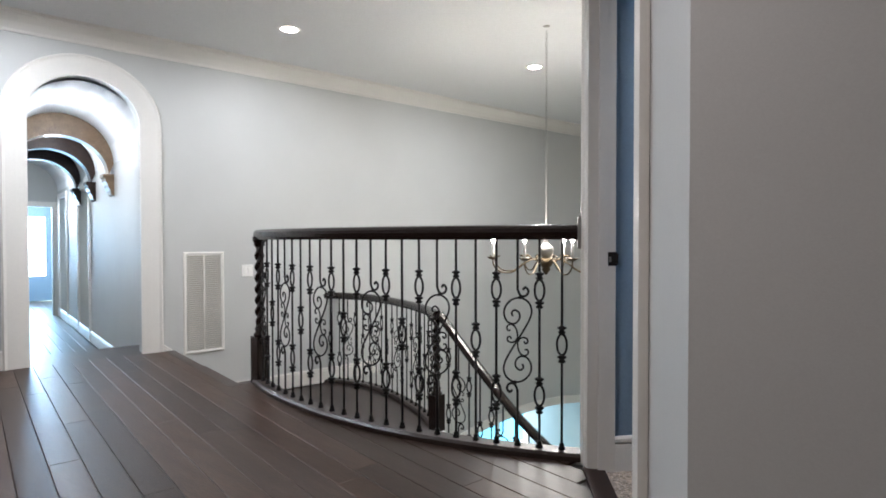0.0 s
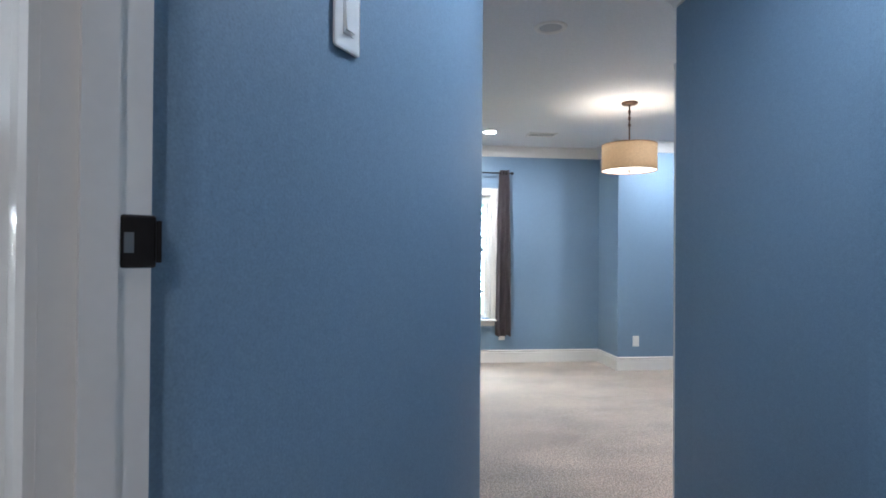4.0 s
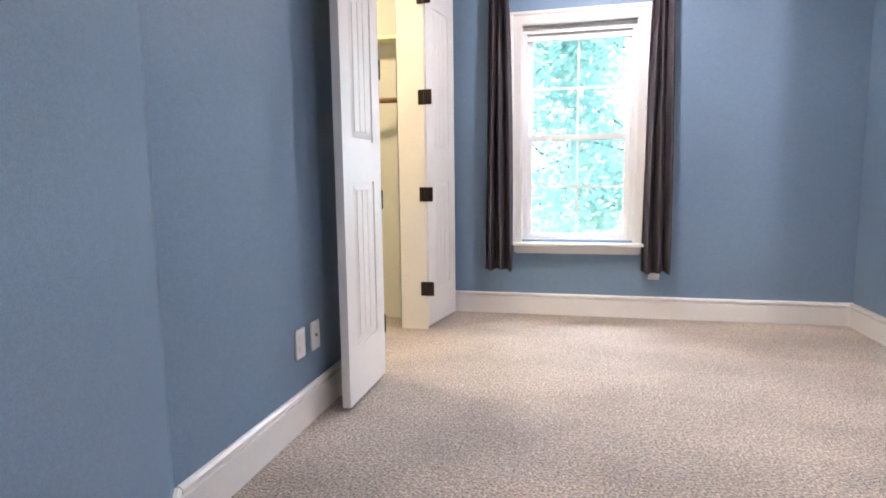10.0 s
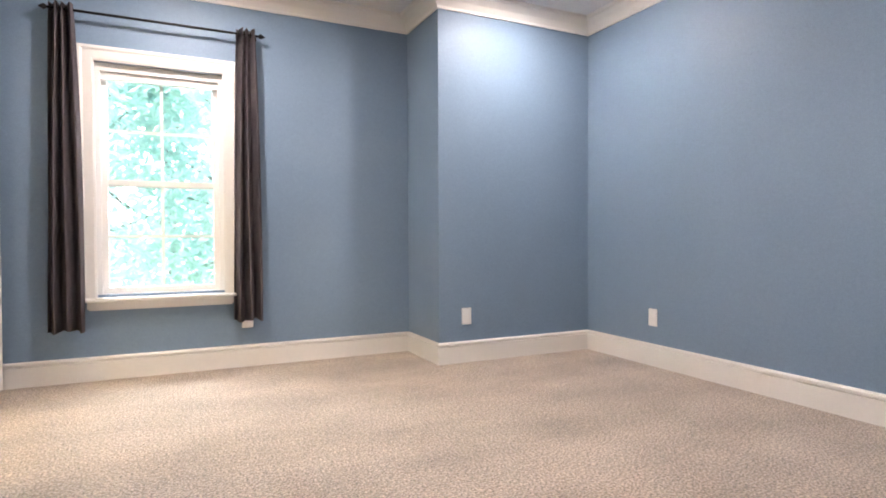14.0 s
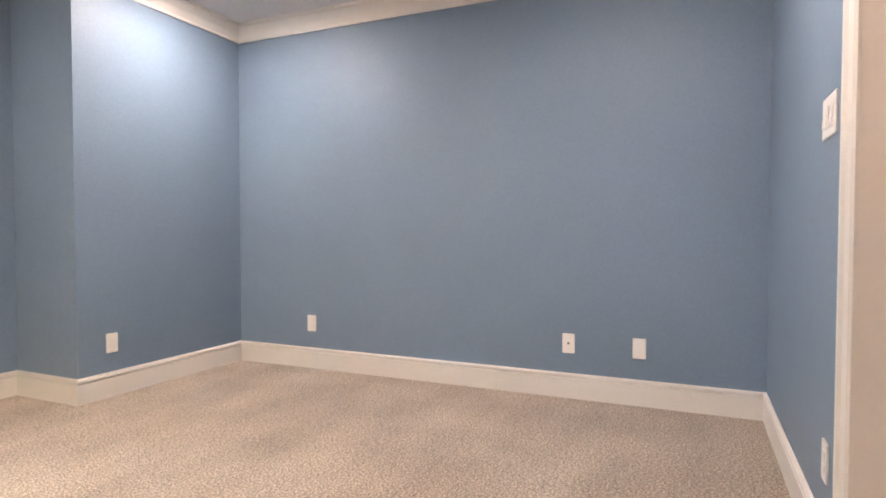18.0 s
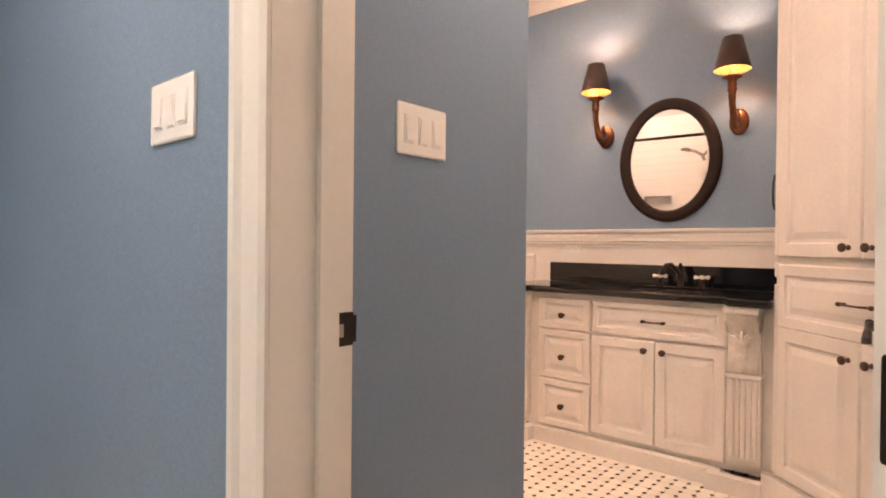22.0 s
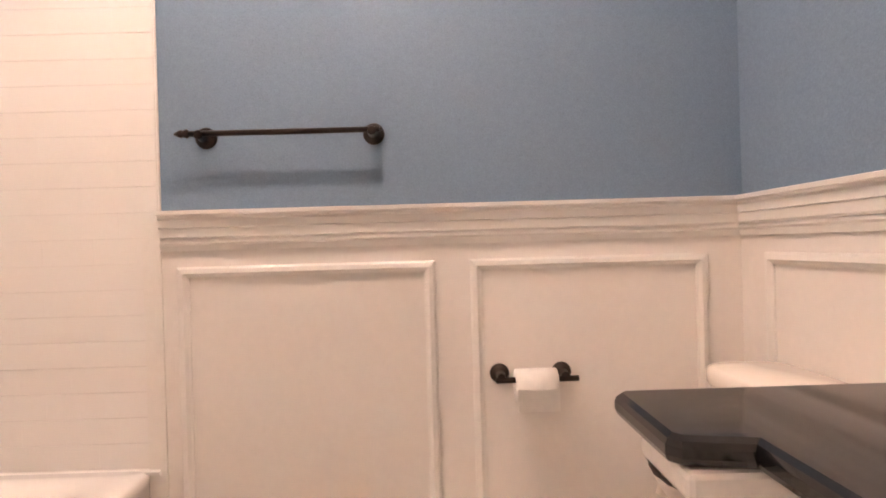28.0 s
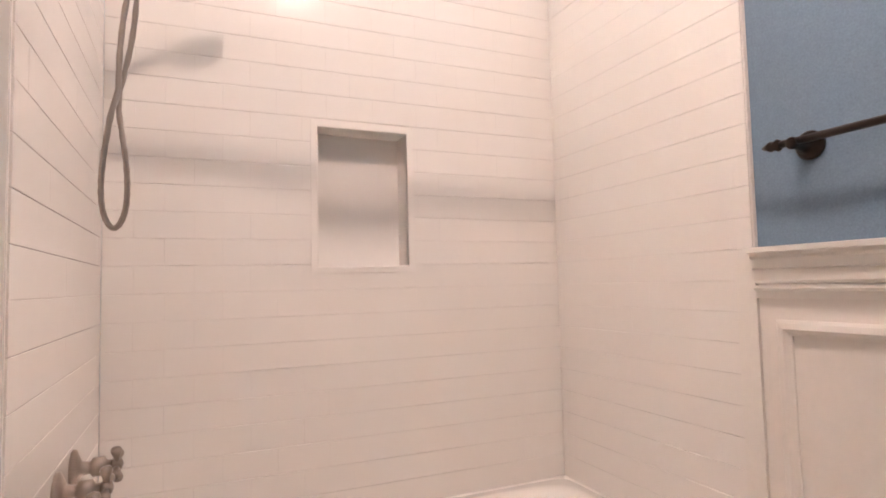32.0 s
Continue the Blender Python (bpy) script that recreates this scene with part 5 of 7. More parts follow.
def pilaster(x0, x1, parent):
    y = VF + 0.055
    p = part("pilaster", box(bmesh.new(), x0, x1, VF + 0.001, y - 0.012, 0.122, VT - 0.001), "cabinet_paint", parent)
    n = 5
    step = (x1 - x0 - 0.016) / n
    for k in range(n):
        cx = x0 + 0.008 + step * (k + 0.5)
        bm = bmesh.new()
        pts = [(cx - step * 0.42, y - 0.012), (cx - step * 0.30, y - 0.004), (cx, y), (cx + step * 0.30, y - 0.004), (cx + step * 0.42, y - 0.012)]
        prism(bm, pts, 0.150, 0.500)
        part("flute", bm, "cabinet_paint", p)
    part("band", bevel_box(x0 - 0.008, x1 + 0.008, VF + 0.001, y + 0.006, 0.505, 0.525, 0.005), "cabinet_paint", p)
    # corbel: S-profile block with scroll and acanthus leaves
    prof = []
    for i in range(25):
        v = i / 24
        z = 0.527 + (VT - 0.03 - 0.527) * v
        d = 0.012 + 0.055 * v ** 1.5 + 0.016 * math.sin(v * math.pi * 2.2 + 0.4)
        prof.append((d, z))
    bm = bmesh.new()
    w0, w1 = x0 + 0.006, x1 - 0.006
    rows = []
    for d, z in prof:
        row = []
        for i in range(13):
            u = i / 12
            x = w0 + (w1 - w0) * u
            vv = (z - 0.527) / 0.29
            leaf = 0.012 * math.sin(u * math.pi) * (0.6 + 0.4 * math.sin(vv * 9 - 5 * abs(u - 0.5))) + 0.004 * math.cos(u * math.pi * 8) * math.sin(vv * 3.1)
            row.append(bm.verts.new((x, y - 0.018 + d + leaf, z)))
        rows.append(row)
    for a, b in zip(rows, rows[1:]):
        for i in range(12):
            bm.faces.new((a[i], a[i + 1], b[i + 1], b[i]))
    left, right = [r[0] for r in rows], [r[-1] for r in rows]
    for side, x in ((left, w0), (right, w1)):
        back = [bm.verts.new((x, VF + 0.002, v.co.z)) for v in side]
        for i in range(len(side) - 1):
            bm.faces.new((side[i], side[i + 1], back[i + 1], back[i]))
    c = part("corbel", bm, "carved_paint", p, "carved leafy corbel", smooth=True)
    for s in (-1, 1):
        bm = bmesh.new()
        cx, cz = (w1 if s > 0 else w0) + s * 0.001, 0.745
        pts = []
        for i in range(30):
            a = i / 29 * 4.2 * math.pi
            r = 0.052 * (1 - i / 34)
            pts.append((cx, y + 0.004 + r * math.cos(a) * 0.75, cz + r * math.sin(a)))
        tube(bm, pts, [0.008 * (1 - 0.5 * i / 29) for i in range(30)], 6)
        part("scroll", bm, "carved_paint", c, smooth=True)
    for cz, dy, r in ((0.60, 0.012, 0.030), (0.69, 0.028, 0.040)):
        bm = bmesh.new()
        for q in (-1, -0.5, 0, 0.5, 1):
            cx = (x0 + x1) / 2
            tube(bm, [(cx, y + dy, cz - r), (cx + q * r * 0.8, y + dy + 0.010, cz + r * (0.3 - 0.3 * abs(q))), (cx + q * r * 1.25, y + dy + 0.004, cz + r * (0.75 - 0.6 * abs(q)))], [0.005, 0.008, 0.003], 6)
        part("leaf", bm, "carved_paint", c, smooth=True)
    part("capital", bevel_box(x0 - 0.006, x1 + 0.006, VF + 0.001, y + 0.066, VT - 0.034, VT - 0.001, 0.008, 2), "cabinet_paint", p)
    return p


pilaster(2.398, 2.528, van)
pilaster(1.216, 1.348, van)

# worktop with bowed sink cut-out and splash
SXC, SYC, SRA, SRB = 1.70, -0.905, 0.225, 0.165
top = thing("countertop", (1.88, -0.9, VT), "polished black granite countertop with backsplash", "countertop")
edge = [(2.605, BY0 + 0.012), (2.605, -0.572), (2.590, -0.560), (2.415, -0.560), (2.400, -0.572), (2.385, -0.642), (1.370, -0.642), (1.355, -0.630), (1.345, -0.572), (1.330, -0.560), (1.172, -0.560), (1.160, -0.572), (1.160, BY0 + 0.012)]
N = 40
hole = [(SXC + SRA * math.cos(2 * math.pi * i / N), SYC + SRB * math.sin(2 * math.pi * i / N)) for i in range(N)]


def inset(outline, d):
    """The outline moved inwards by d, with mitred corners (its points run clockwise)."""
    out, n = [], len(outline)
    for i, p in enumerate(outline):
        p, a, b = Vector(p), Vector(outline[i - 1]), Vector(outline[(i + 1) % n])
        da, db = (p - a).normalized(), (b - p).normalized()
        na, nb = Vector((-da.y, da.x)), Vector((-db.y, db.x))
        m_ = na + nb
        out.append(tuple(p + m_ * (d / max(m_.length_squared / 2, 0.3))))
    return out


turn = sum(p[0] * q[1] - q[0] * p[1] for p, q in zip(edge, edge[1:] + edge[:1]))
sgn = 1 if turn > 0 else -1
bm = bmesh.new()
rings = []
for d, z in ((0.010, 0.0), (0.003, 0.004), (0.0, 0.011), (0.0, 0.022), (0.003, 0.029), (0.010, 0.034)):
    rings.append([bm.verts.new((x, y, VT + z)) for x, y in inset(edge, sgn * d)])
for r, q in zip(rings, rings[1:]):
    for i in range(len(r)):
        bm.faces.new((r[i], r[(i + 1) % len(r)], q[(i + 1) % len(r)], q[i]))
hv = [[bm.verts.new((x, y, VT + z)) for x, y in hole] for z in (0.0, 0.034)]
for i in range(N):
    bm.faces.new((hv[0][i], hv[0][(i + 1) % N], hv[1][(i + 1) % N], hv[1][i]))
for ring, hr in ((rings[0], hv[0]), (rings[-1], hv[1])):
    es = [bm.edges.get((r[i], r[(i + 1) % len(r)])) for r in (ring, hr) for i in range(len(r))]
    bmesh.ops.triangle_fill(bm, use_beauty=True, use_dissolve=False, edges=es)
part("slab", bm, "granite", top)
part("backsplash", bevel_box(1.166, 2.54, BY0 + 0.0125, BY0 + 0.032, VT + 0.036, 0.978, 0.002), "granite", top)
snk = thing("sink", (SXC, SYC, VT), "white undermount oval porcelain sink", "sink")
bm = lathe(bmesh.new(), [(0.235, -0.002), (0.222, -0.006), (0.205, -0.05), (0.16, -0.11), (0.09, -0.145), (0.02, -0.152)], Matrix.Translation((SXC, SYC, VT)), 40, cap=False, squash=(1, 0.755))
part("bowl", bm, "porcelain", snk, smooth=True)
part("drain", lathe(bmesh.new(), [(0.0005, -0.147), (0.02, -0.147), (0.022, -0.152)], Matrix.Translation((SXC, SYC, VT)), 18, cap=False), "bronze", snk, smooth=True)

FZ = VT + 0.034
fau = thing("faucet", (1.69, -1.06, FZ), "oil-rubbed bronze faucet with white porcelain cross handles", "faucet")
bm = lathe(bmesh.new(), [(0.026, 0), (0.026, 0.008), (0.016, 0.016), (0.014, 0.05), (0.020, 0.062), (0.022, 0.078), (0.014, 0.09), (0.010, 0.105), (0.012, 0.112), (0.008, 0.120), (0.011, 0.128), (0.004, 0.138)], Matrix.Translation((1.69, -1.06, FZ)), 20)
part("body", bm, "bronze", fau, smooth=True)
bm = tube(bmesh.new(), [(1.69, -1.06, FZ + 0.07), (1.705, -1.03, FZ + 0.105), (1.72, -0.995, FZ + 0.128), (1.735, -0.965, FZ + 0.125), (1.745, -0.945, FZ + 0.100), (1.747, -0.938, FZ + 0.075)], [0.012, 0.012, 0.013, 0.013, 0.012, 0.014], 12)
part("spout", bm, "bronze", fau, smooth=True)
for hx in (1.80, 1.58):
    bm = lathe(bmesh.new(), [(0.024, 0), (0.024, 0.006), (0.014, 0.014), (0.012, 0.04), (0.017, 0.048), (0.014, 0.056)], Matrix.Translation((hx, -1.06, FZ)), 18)
    hb = part("valve", bm, "bronze", fau, smooth=True)
    bm = bmesh.new()
    for k in range(4):
        a = radians(90 * k + 20)
        lathe(bm, [(0.006, 0.0), (0.007, 0.018), (0.011, 0.028), (0.010, 0.036), (0.004, 0.040)], Matrix.Translation((hx, -1.06, FZ + 0.063)) @ Euler((0, radians(90), a)).to_matrix().to_4x4(), 10)
    part("cross_handle", bm, "porcelain", hb, "white porcelain cross handle", smooth=True)
    part("button", lathe(bmesh.new(), [(0.010, 0.058), (0.010, 0.072), (0.004, 0.076)], Matrix.Translation((hx, -1.06, FZ)), 12), "porcelain", hb, smooth=True)

m = pose(2.395, BY0 + 0.0105, 1.075, 0, 0, 180)
t = thing("wall_outlet", m, "white outlet mounted sideways above the countertop", "outlet", "wall outlets")
bm = bevel_box(-0.059, 0.059, -0.007, 0, -0.037, 0.037, 0.005)
bmesh.ops.transform(bm, matrix=m, verts=bm.verts)
part("cover_plate", bm, "plate_white", t)
for dx in (-0.02, 0.02):
    bm = bevel_box(dx - 0.015, dx + 0.015, -0.0095, -0.006, -0.015, 0.015, 0.002, 1)
    bmesh.ops.transform(bm, matrix=m, verts=bm.verts)
    sk = part("socket", bm, "plate_white", t)
    bm = bmesh.new()
    for dz in (-0.006, 0.006):
        box(bm, dx - 0.004, dx + 0.004, -0.0102, -0.0092, dz - 0.001, dz + 0.001, m)
    part("slots", bm, "plate_dark", sk)

# oval mirror
MXC, MZC, MA, MB = 1.80, 1.575, 0.285, 0.352
mir = thing("mirror", (MXC, BY0, MZC), "oval wall mirror in a dark beaded wooden frame", "mirror")
bm = bmesh.new()
rings = []
for d, o in ((0.0, 0.0), (0.016, -0.002), (0.026, -0.014), (0.030, -0.028), (0.022, -0.044), (0.026, -0.052), (0.020, -0.062), (0.010, -0.066), (0.010, -0.075)):
    rings.append([bm.verts.new((MXC + (MA + o) * math.cos(2 * math.pi * i / 72), BY0 + 0.001 + d, MZC + (MB + o) * math.sin(2 * math.pi * i / 72))) for i in range(72)])
for a, b in zip(rings, rings[1:]):
    for i in range(72):
        bm.faces.new((a[i], a[(i + 1) % 72], b[(i + 1) % 72], b[i]))
fr_ = part("frame", bm, "dark_wood", mir, "dark stained oval frame", smooth=True)
bm = bmesh.new()
for i in range(110):
    a = 2 * math.pi * i / 110
    bmesh.ops.create_icosphere(bm, subdivisions=1, radius=0.0048, matrix=Matrix.Translation((MXC + (MA - 0.063) * math.cos(a), BY0 + 0.020, MZC + (MB - 0.063) * math.sin(a))))
part("beading", bm, "dark_wood", fr_, smooth=True)
bm = bmesh.new()
bm.faces.new([bm.verts.new((MXC + (MA - 0.064) * math.cos(2 * math.pi * i / 72), BY0 + 0.012, MZC + (MB - 0.064) * math.sin(2 * math.pi * i / 72))) for i in range(72)])
part("glass", bm, "mirror", mir)


def sconce(x, z):
    y = BY0
    t = thing("wall_sconce", (x, y, z), "bronze wall sconce with a dark tapered metal shade, lit", "wall lamp", "sconces beside the mirror")
    bm = lathe(bmesh.new(), [(0.060, 0), (0.060, 0.010), (0.048, 0.020), (0.020, 0.024), (0.016, 0.040)], pose(x, y, z, -90), 28, squash=(0.8, 1.15))
    part("backplate", bm, "copper_bronze", t, "coppery oval backplate", smooth=True)
    cx, cy = x, y + 0.155
    path = []
    for i in range(15):
        v = i / 14
        path.append((x, y + 0.03 + 0.125 * math.sin(min(1, v * 1.5) * math.pi / 2), z - 0.03 * math.sin(min(1, v * 2.2) * math.pi) + 0.16 * max(0, v - 0.25) / 0.75))
    arm = part("arm", tube(bmesh.new(), path, [0.020 - 0.004 * math.sin(i / 14 * math.pi) for i in range(15)], 12), "copper_bronze", t, "coppery curved arm", smooth=True)
    bm = tube(bmesh.new(), [(x, y + 0.035, z + 0.005), (x, y + 0.055, z + 0.035), (x, y + 0.045, z + 0.062)], [0.014, 0.012, 0.004], 8)
    part("leaf", bm, "copper_bronze", arm, smooth=True)
    zb = z + 0.125
    bm = lathe(bmesh.new(), [(0.017, 0), (0.024, 0.012), (0.018, 0.024), (0.024, 0.036), (0.018, 0.046), (0.022, 0.056), (0.020, 0.062), (0.046, 0.074), (0.048, 0.079), (0.030, 0.082)], Matrix.Translation((cx, cy, zb)), 22)
    part("candle_cup", bm, "copper_bronze", t, smooth=True)
    part("candle_sleeve", lathe(bmesh.new(), [(0.016, 0.08), (0.016, 0.142), (0.012, 0.144)], Matrix.Translation((cx, cy, zb)), 16), "candle", t, "cream candle sleeve", smooth=True)
    part("bulb", lathe(bmesh.new(), [(0.008, 0.144), (0.016, 0.165), (0.013, 0.185), (0.003, 0.205)], Matrix.Translation((cx, cy, zb)), 12), "bulb_warm", t, "glowing bulb", smooth=True)
    zs = zb + 0.112
    bm = lathe(bmesh.new(), [(0.088, 0), (0.047, 0.165), (0.045, 0.165), (0.0862, 0.001)], Matrix.Translation((cx, cy, zs)), 32, cap=False)
    sh = part("shade", bm, "shade_bronze", t, "dark bronze metal shade", smooth=True)
    bm = lathe(bmesh.new(), [(0.0855, 0.001), (0.0445, 0.164)], Matrix.Translation((cx, cy, zs)), 32, cap=False)
    part("shade_lining", bm, "shade_gold", sh, "gold lining", smooth=True)
    lamp("light_sconce", "POINT", (cx, cy, zs + 0.125), 2.9, (1.0, 0.66, 0.48), 0.012)
    return t


sconce(2.176, 1.752)
sconce(1.436, 1.745)

# ---------------------------------------------------------------- corner linen cabinet
LC0 = Vector((1.155, -0.625, 0))
lin = thing("linen_cabinet", (0.85, -0.4, 0), "tall cream corner linen cabinet with panelled doors and a drawer", "cabinet")
bm = bmesh.new()
prism(bm, [(1.155, -0.625), (0.50, 0.03), (0.37, 0.03), (0.37, BY0 + 0.013), (1.155, BY0 + 0.013)], 0.10, BATH_C - 0.002)
part("body", bm, "cabinet_paint", lin)
U = Vector((-0.7071, 0.7071, 0))
Nn = Vector((0.7071, 0.7071, 0))


def lface(s, z, out=0.0):
    p = LC0 + U * s + Nn * out
    return Matrix(((U.x, -Nn.x, 0, p.x), (U.y, -Nn.y, 0, p.y), (0, 0, 1, z), (0, 0, 0, 1)))


def lin_front(name, s0, s1, z0, z1, border=0.065):
    return front(name, lface(s0, z0, 0.002), s1 - s0, z1 - z0, lin, border)


SS = 0.465
fu = lin_front("door", 0.035, SS - 0.002, 1.045, 2.50)
knob(lface(SS - 0.055, 1.085, 0.022) @ pose(0, 0, 0, 90), fu)
fu = lin_front("door", SS + 0.002, 0.895, 1.045, 2.50)
knob(lface(SS + 0.045, 1.085, 0.022) @ pose(0, 0, 0, 90), fu)
f = lin_front("drawer", 0.035, 0.895, 0.755, 1.015, 0.055)
pull(lface(SS, 0.885, 0.020), 0.14, f)
fl = lin_front("door", 0.035, SS - 0.002, 0.135, 0.755)
knob(lface(SS - 0.050, 0.690, 0.022) @ pose(0, 0, 0, 90), fl)
fl = lin_front("door", SS + 0.002, 0.895, 0.135, 0.755)
knob(lface(SS + 0.050, 0.690, 0.022) @ pose(0, 0, 0, 90), fl)
for s in (0.012, 0.918):
    for z0, z1 in ((0.14, 0.93), (0.96, 1.02), (1.05, 2.62)):
        bm = bevel_box(s - 0.012, s + 0.012, -0.012, 0, z0, z1, 0.004, 2, None)
        bmesh.ops.transform(bm, matrix=lface(0, 0, 0.0), verts=bm.verts)
        part("stile_moulding", bm, "cabinet_paint", lin)
bm = sweep(bmesh.new(), [tuple((LC0 + U * 0.93)[:2]) + (0,), tuple(LC0[:2]) + (0,), (1.2, LC0.y, 0)], [(0.0, 0), (0.018, 0), (0.018, 0.085), (0.008, 0.105), (0.0, 0.122), (-0.03, 0.122), (-0.03, 0)])
part("plinth", bm, "cabinet_paint", lin)
t = thing("towel_ring", (1.155, -0.80, 1.44), "black bronze towel ring on the cabinet side", "towel ring")
bm = lathe(bmesh.new(), [(0.022, 0), (0.022, 0.006), (0.010, 0.012), (0.008, 0.045), (0.012, 0.05)], pose(1.156, -0.82, 1.405, 0, 90, 0), 16)
part("post", bm, "bronze", t, smooth=True)
part("ring", tube(bmesh.new(), [(1.200, -0.82 + 0.055 * math.sin(2 * math.pi * i / 24), 1.33 + 0.075 * math.cos(2 * math.pi * i / 24)) for i in range(24)], 0.005, 8, closed=True), "bronze", t, smooth=True)

# ---------------------------------------------------------------- toilet
TXC = 2.985
toi = thing("toilet", (TXC, -0.8, 0), "white two-piece toilet with the lid closed", "toilet")


def ell(cx, cy, a, b, z, n=36, front_b=None):
    pts = []
    for i in range(n):
        t_ = 2 * math.pi * i / n
        s = math.sin(t_)
        pts.append((cx + a * math.cos(t_), cy + (front_b if (front_b and s > 0) else b) * s, z))
    return pts


def loft(bm, rings, cap=True):
    vs = [[bm.verts.new(p) for p in r] for r in rings]
    for a, b in zip(vs, vs[1:]):
        for i in range(len(a)):
            bm.faces.new((a[i], a[(i + 1) % len(a)], b[(i + 1) % len(a)], b[i]))
    if cap:
        bm.faces.new(vs[0][::-1])
        bm.faces.new(vs[-1])
    return bm


tcy = -0.74
bm = loft(bmesh.new(), [ell(TXC, tcy - 0.06, 0.125, 0.24, 0.0, front_b=0.22), ell(TXC, tcy - 0.06, 0.120, 0.24, 0.05, front_b=0.215), ell(TXC, tcy - 0.05, 0.115, 0.22, 0.16, front_b=0.19), ell(TXC, tcy - 0.02, 0.140, 0.22, 0.24, front_b=0.21), ell(TXC, tcy, 0.175, 0.23, 0.31, front_b=0.255), ell(TXC, tcy, 0.185, 0.235, 0.365, front_b=0.275), ell(TXC, tcy, 0.183, 0.235, 0.385, front_b=0.275)])
part("bowl", bm, "porcelain", toi, "white porcelain bowl", smooth=True)
bm = loft(bmesh.new(), [ell(TXC, tcy, 0.180, 0.21, 0.387, front_b=0.275), ell(TXC, tcy, 0.187, 0.215, 0.390, front_b=0.282), ell(TXC, tcy, 0.187, 0.215, 0.404, front_b=0.282), ell(TXC, tcy, 0.180, 0.21, 0.408, front_b=0.276)])
part("seat", bm, "porcelain", toi, smooth=True)
bm = loft(bmesh.new(), [ell(TXC, tcy, 0.184, 0.213, 0.412, front_b=0.279), ell(TXC, tcy, 0.190, 0.217, 0.416, front_b=0.285), ell(TXC, tcy, 0.186, 0.214, 0.430, front_b=0.281), ell(TXC, tcy, 0.15, 0.18, 0.438, front_b=0.24), ell(TXC, tcy, 0.06, 0.09, 0.441, front_b=0.10)])
part("lid", bm, "porcelain", toi, "closed white lid", smooth=True)
bm = bevel_box(TXC - 0.10, TXC + 0.10, tcy - 0.235, tcy - 0.19, 0.405, 0.43, 0.01)
part("hinge_bar", bm, "porcelain", toi)
ty0, ty1 = BY0 + 0.022, BY0 + 0.215
bm = bmesh.new()
rings = []
for z, sx_, sy_ in ((0.37, 0.185, 0.085), (0.40, 0.205, 0.092), (0.60, 0.215, 0.096), (0.715, 0.220, 0.098)):
    rr = []
    for i in range(40):
        a = 2 * math.pi * i / 40
        c, s = math.cos(a), math.sin(a)
        rr.append((TXC + sx_ * math.copysign(abs(c) ** 0.35, c), (ty0 + ty1) / 2 + sy_ * math.copysign(abs(s) ** 0.45, s), z))
    rings.append(rr)
loft(bm, rings)
tank = part("tank", bm, "porcelain", toi, "white porcelain cistern", smooth=True)
bm = bmesh.new()
rings = []
for z, k in ((0.717, 1.02), (0.722, 1.06), (0.745, 1.06), (0.758, 1.03), (0.764, 0.95)):
    rings.append([(TXC + (p[0] - TXC) * k * 0.225 / 0.220, (ty0 + ty1) / 2 + (p[1] - (ty0 + ty1) / 2) * k, z) for p in rr])
loft(bm, rings)
part("tank_lid", bm, "porcelain", toi, smooth=True)
bm = lathe(bmesh.new(), [(0.012, 0), (0.012, 0.012)], pose(TXC + 0.15, ty1 + 0.002, 0.69, -90), 12)
tube(bm, [(TXC + 0.15, ty1 + 0.016, 0.69), (TXC + 0.215, ty1 + 0.022, 0.684)], [0.006, 0.005], 8)
part("flush_lever", bm, "chrome", tank, "chrome flush lever", smooth=True)
bm = bevel_box(TXC - 0.12, TXC + 0.12, BY0 + 0.05, tcy - 0.15, 0.20, 0.372, 0.03, 3)
part("pedestal", bm, "porcelain", toi, smooth=True)


# ---------------------------------------------------------------- towel bar and paper holder
def rosette(bm, x, y, z, r):
    return lathe(bm, [(r, 0), (r, 0.005), (r * 0.8, 0.010), (r * 0.55, 0.012), (r * 0.45, 0.03), (r * 0.36, 0.05), (r * 0.42, 0.06), (r * 0.30, 0.066)], pose(x, y, z, 0, -90, 0), 20)


t = thing("towel_bar", (BX1, 0.08, 1.385), "dark bronze towel bar on round posts", "towel bar")
for y in (0.310, -0.154):
    part("post", rosette(bmesh.new(), BX1, y, 1.385, 0.030), "bronze", t, smooth=True)
part("bar", tube(bmesh.new(), [(BX1 - 0.055, 0.335, 1.388), (BX1 - 0.055, -0.175, 1.388)], 0.008, 12), "bronze", t, smooth=True)
bm = lathe(bmesh.new(), [(0.009, 0), (0.013, 0.006), (0.009, 0.014), (0.011, 0.022), (0.003, 0.040)], pose(BX1 - 0.055, 0.335, 1.388, -90, 0, 0), 12)
part("finial", bm, "bronze", t, smooth=True)
t = thing("paper_holder", (ex, -0.57, 0.705), "dark bronze toilet paper holder", "paper holder")
for y in (-0.484, -0.656):
    part("post", rosette(bmesh.new(), ex, y, 0.712, 0.027), "bronze", t, smooth=True)
part("bar", tube(bmesh.new(), [(ex - 0.060, -0.468, 0.705), (ex - 0.060, -0.690, 0.705)], 0.008, 10), "bronze", t, smooth=True)
t = thing("toilet_roll", (ex - 0.06, -0.575, 0.705), "white toilet paper roll on the holder", "toilet paper")
bm = lathe(bmesh.new(), [(0.020, -0.055), (0.044, -0.055), (0.0445, 0.0), (0.044, 0.055), (0.020, 0.055), (0.020, -0.055)], pose(ex - 0.060, -0.575, 0.69, 90, 0, 0), 32, cap=False)
part("roll", bm, "paper", t, smooth=True)
bm = bmesh.new()
pts = [(ex - 0.104, 0.69), (ex - 0.1045, 0.66), (ex - 0.103, 0.63)]
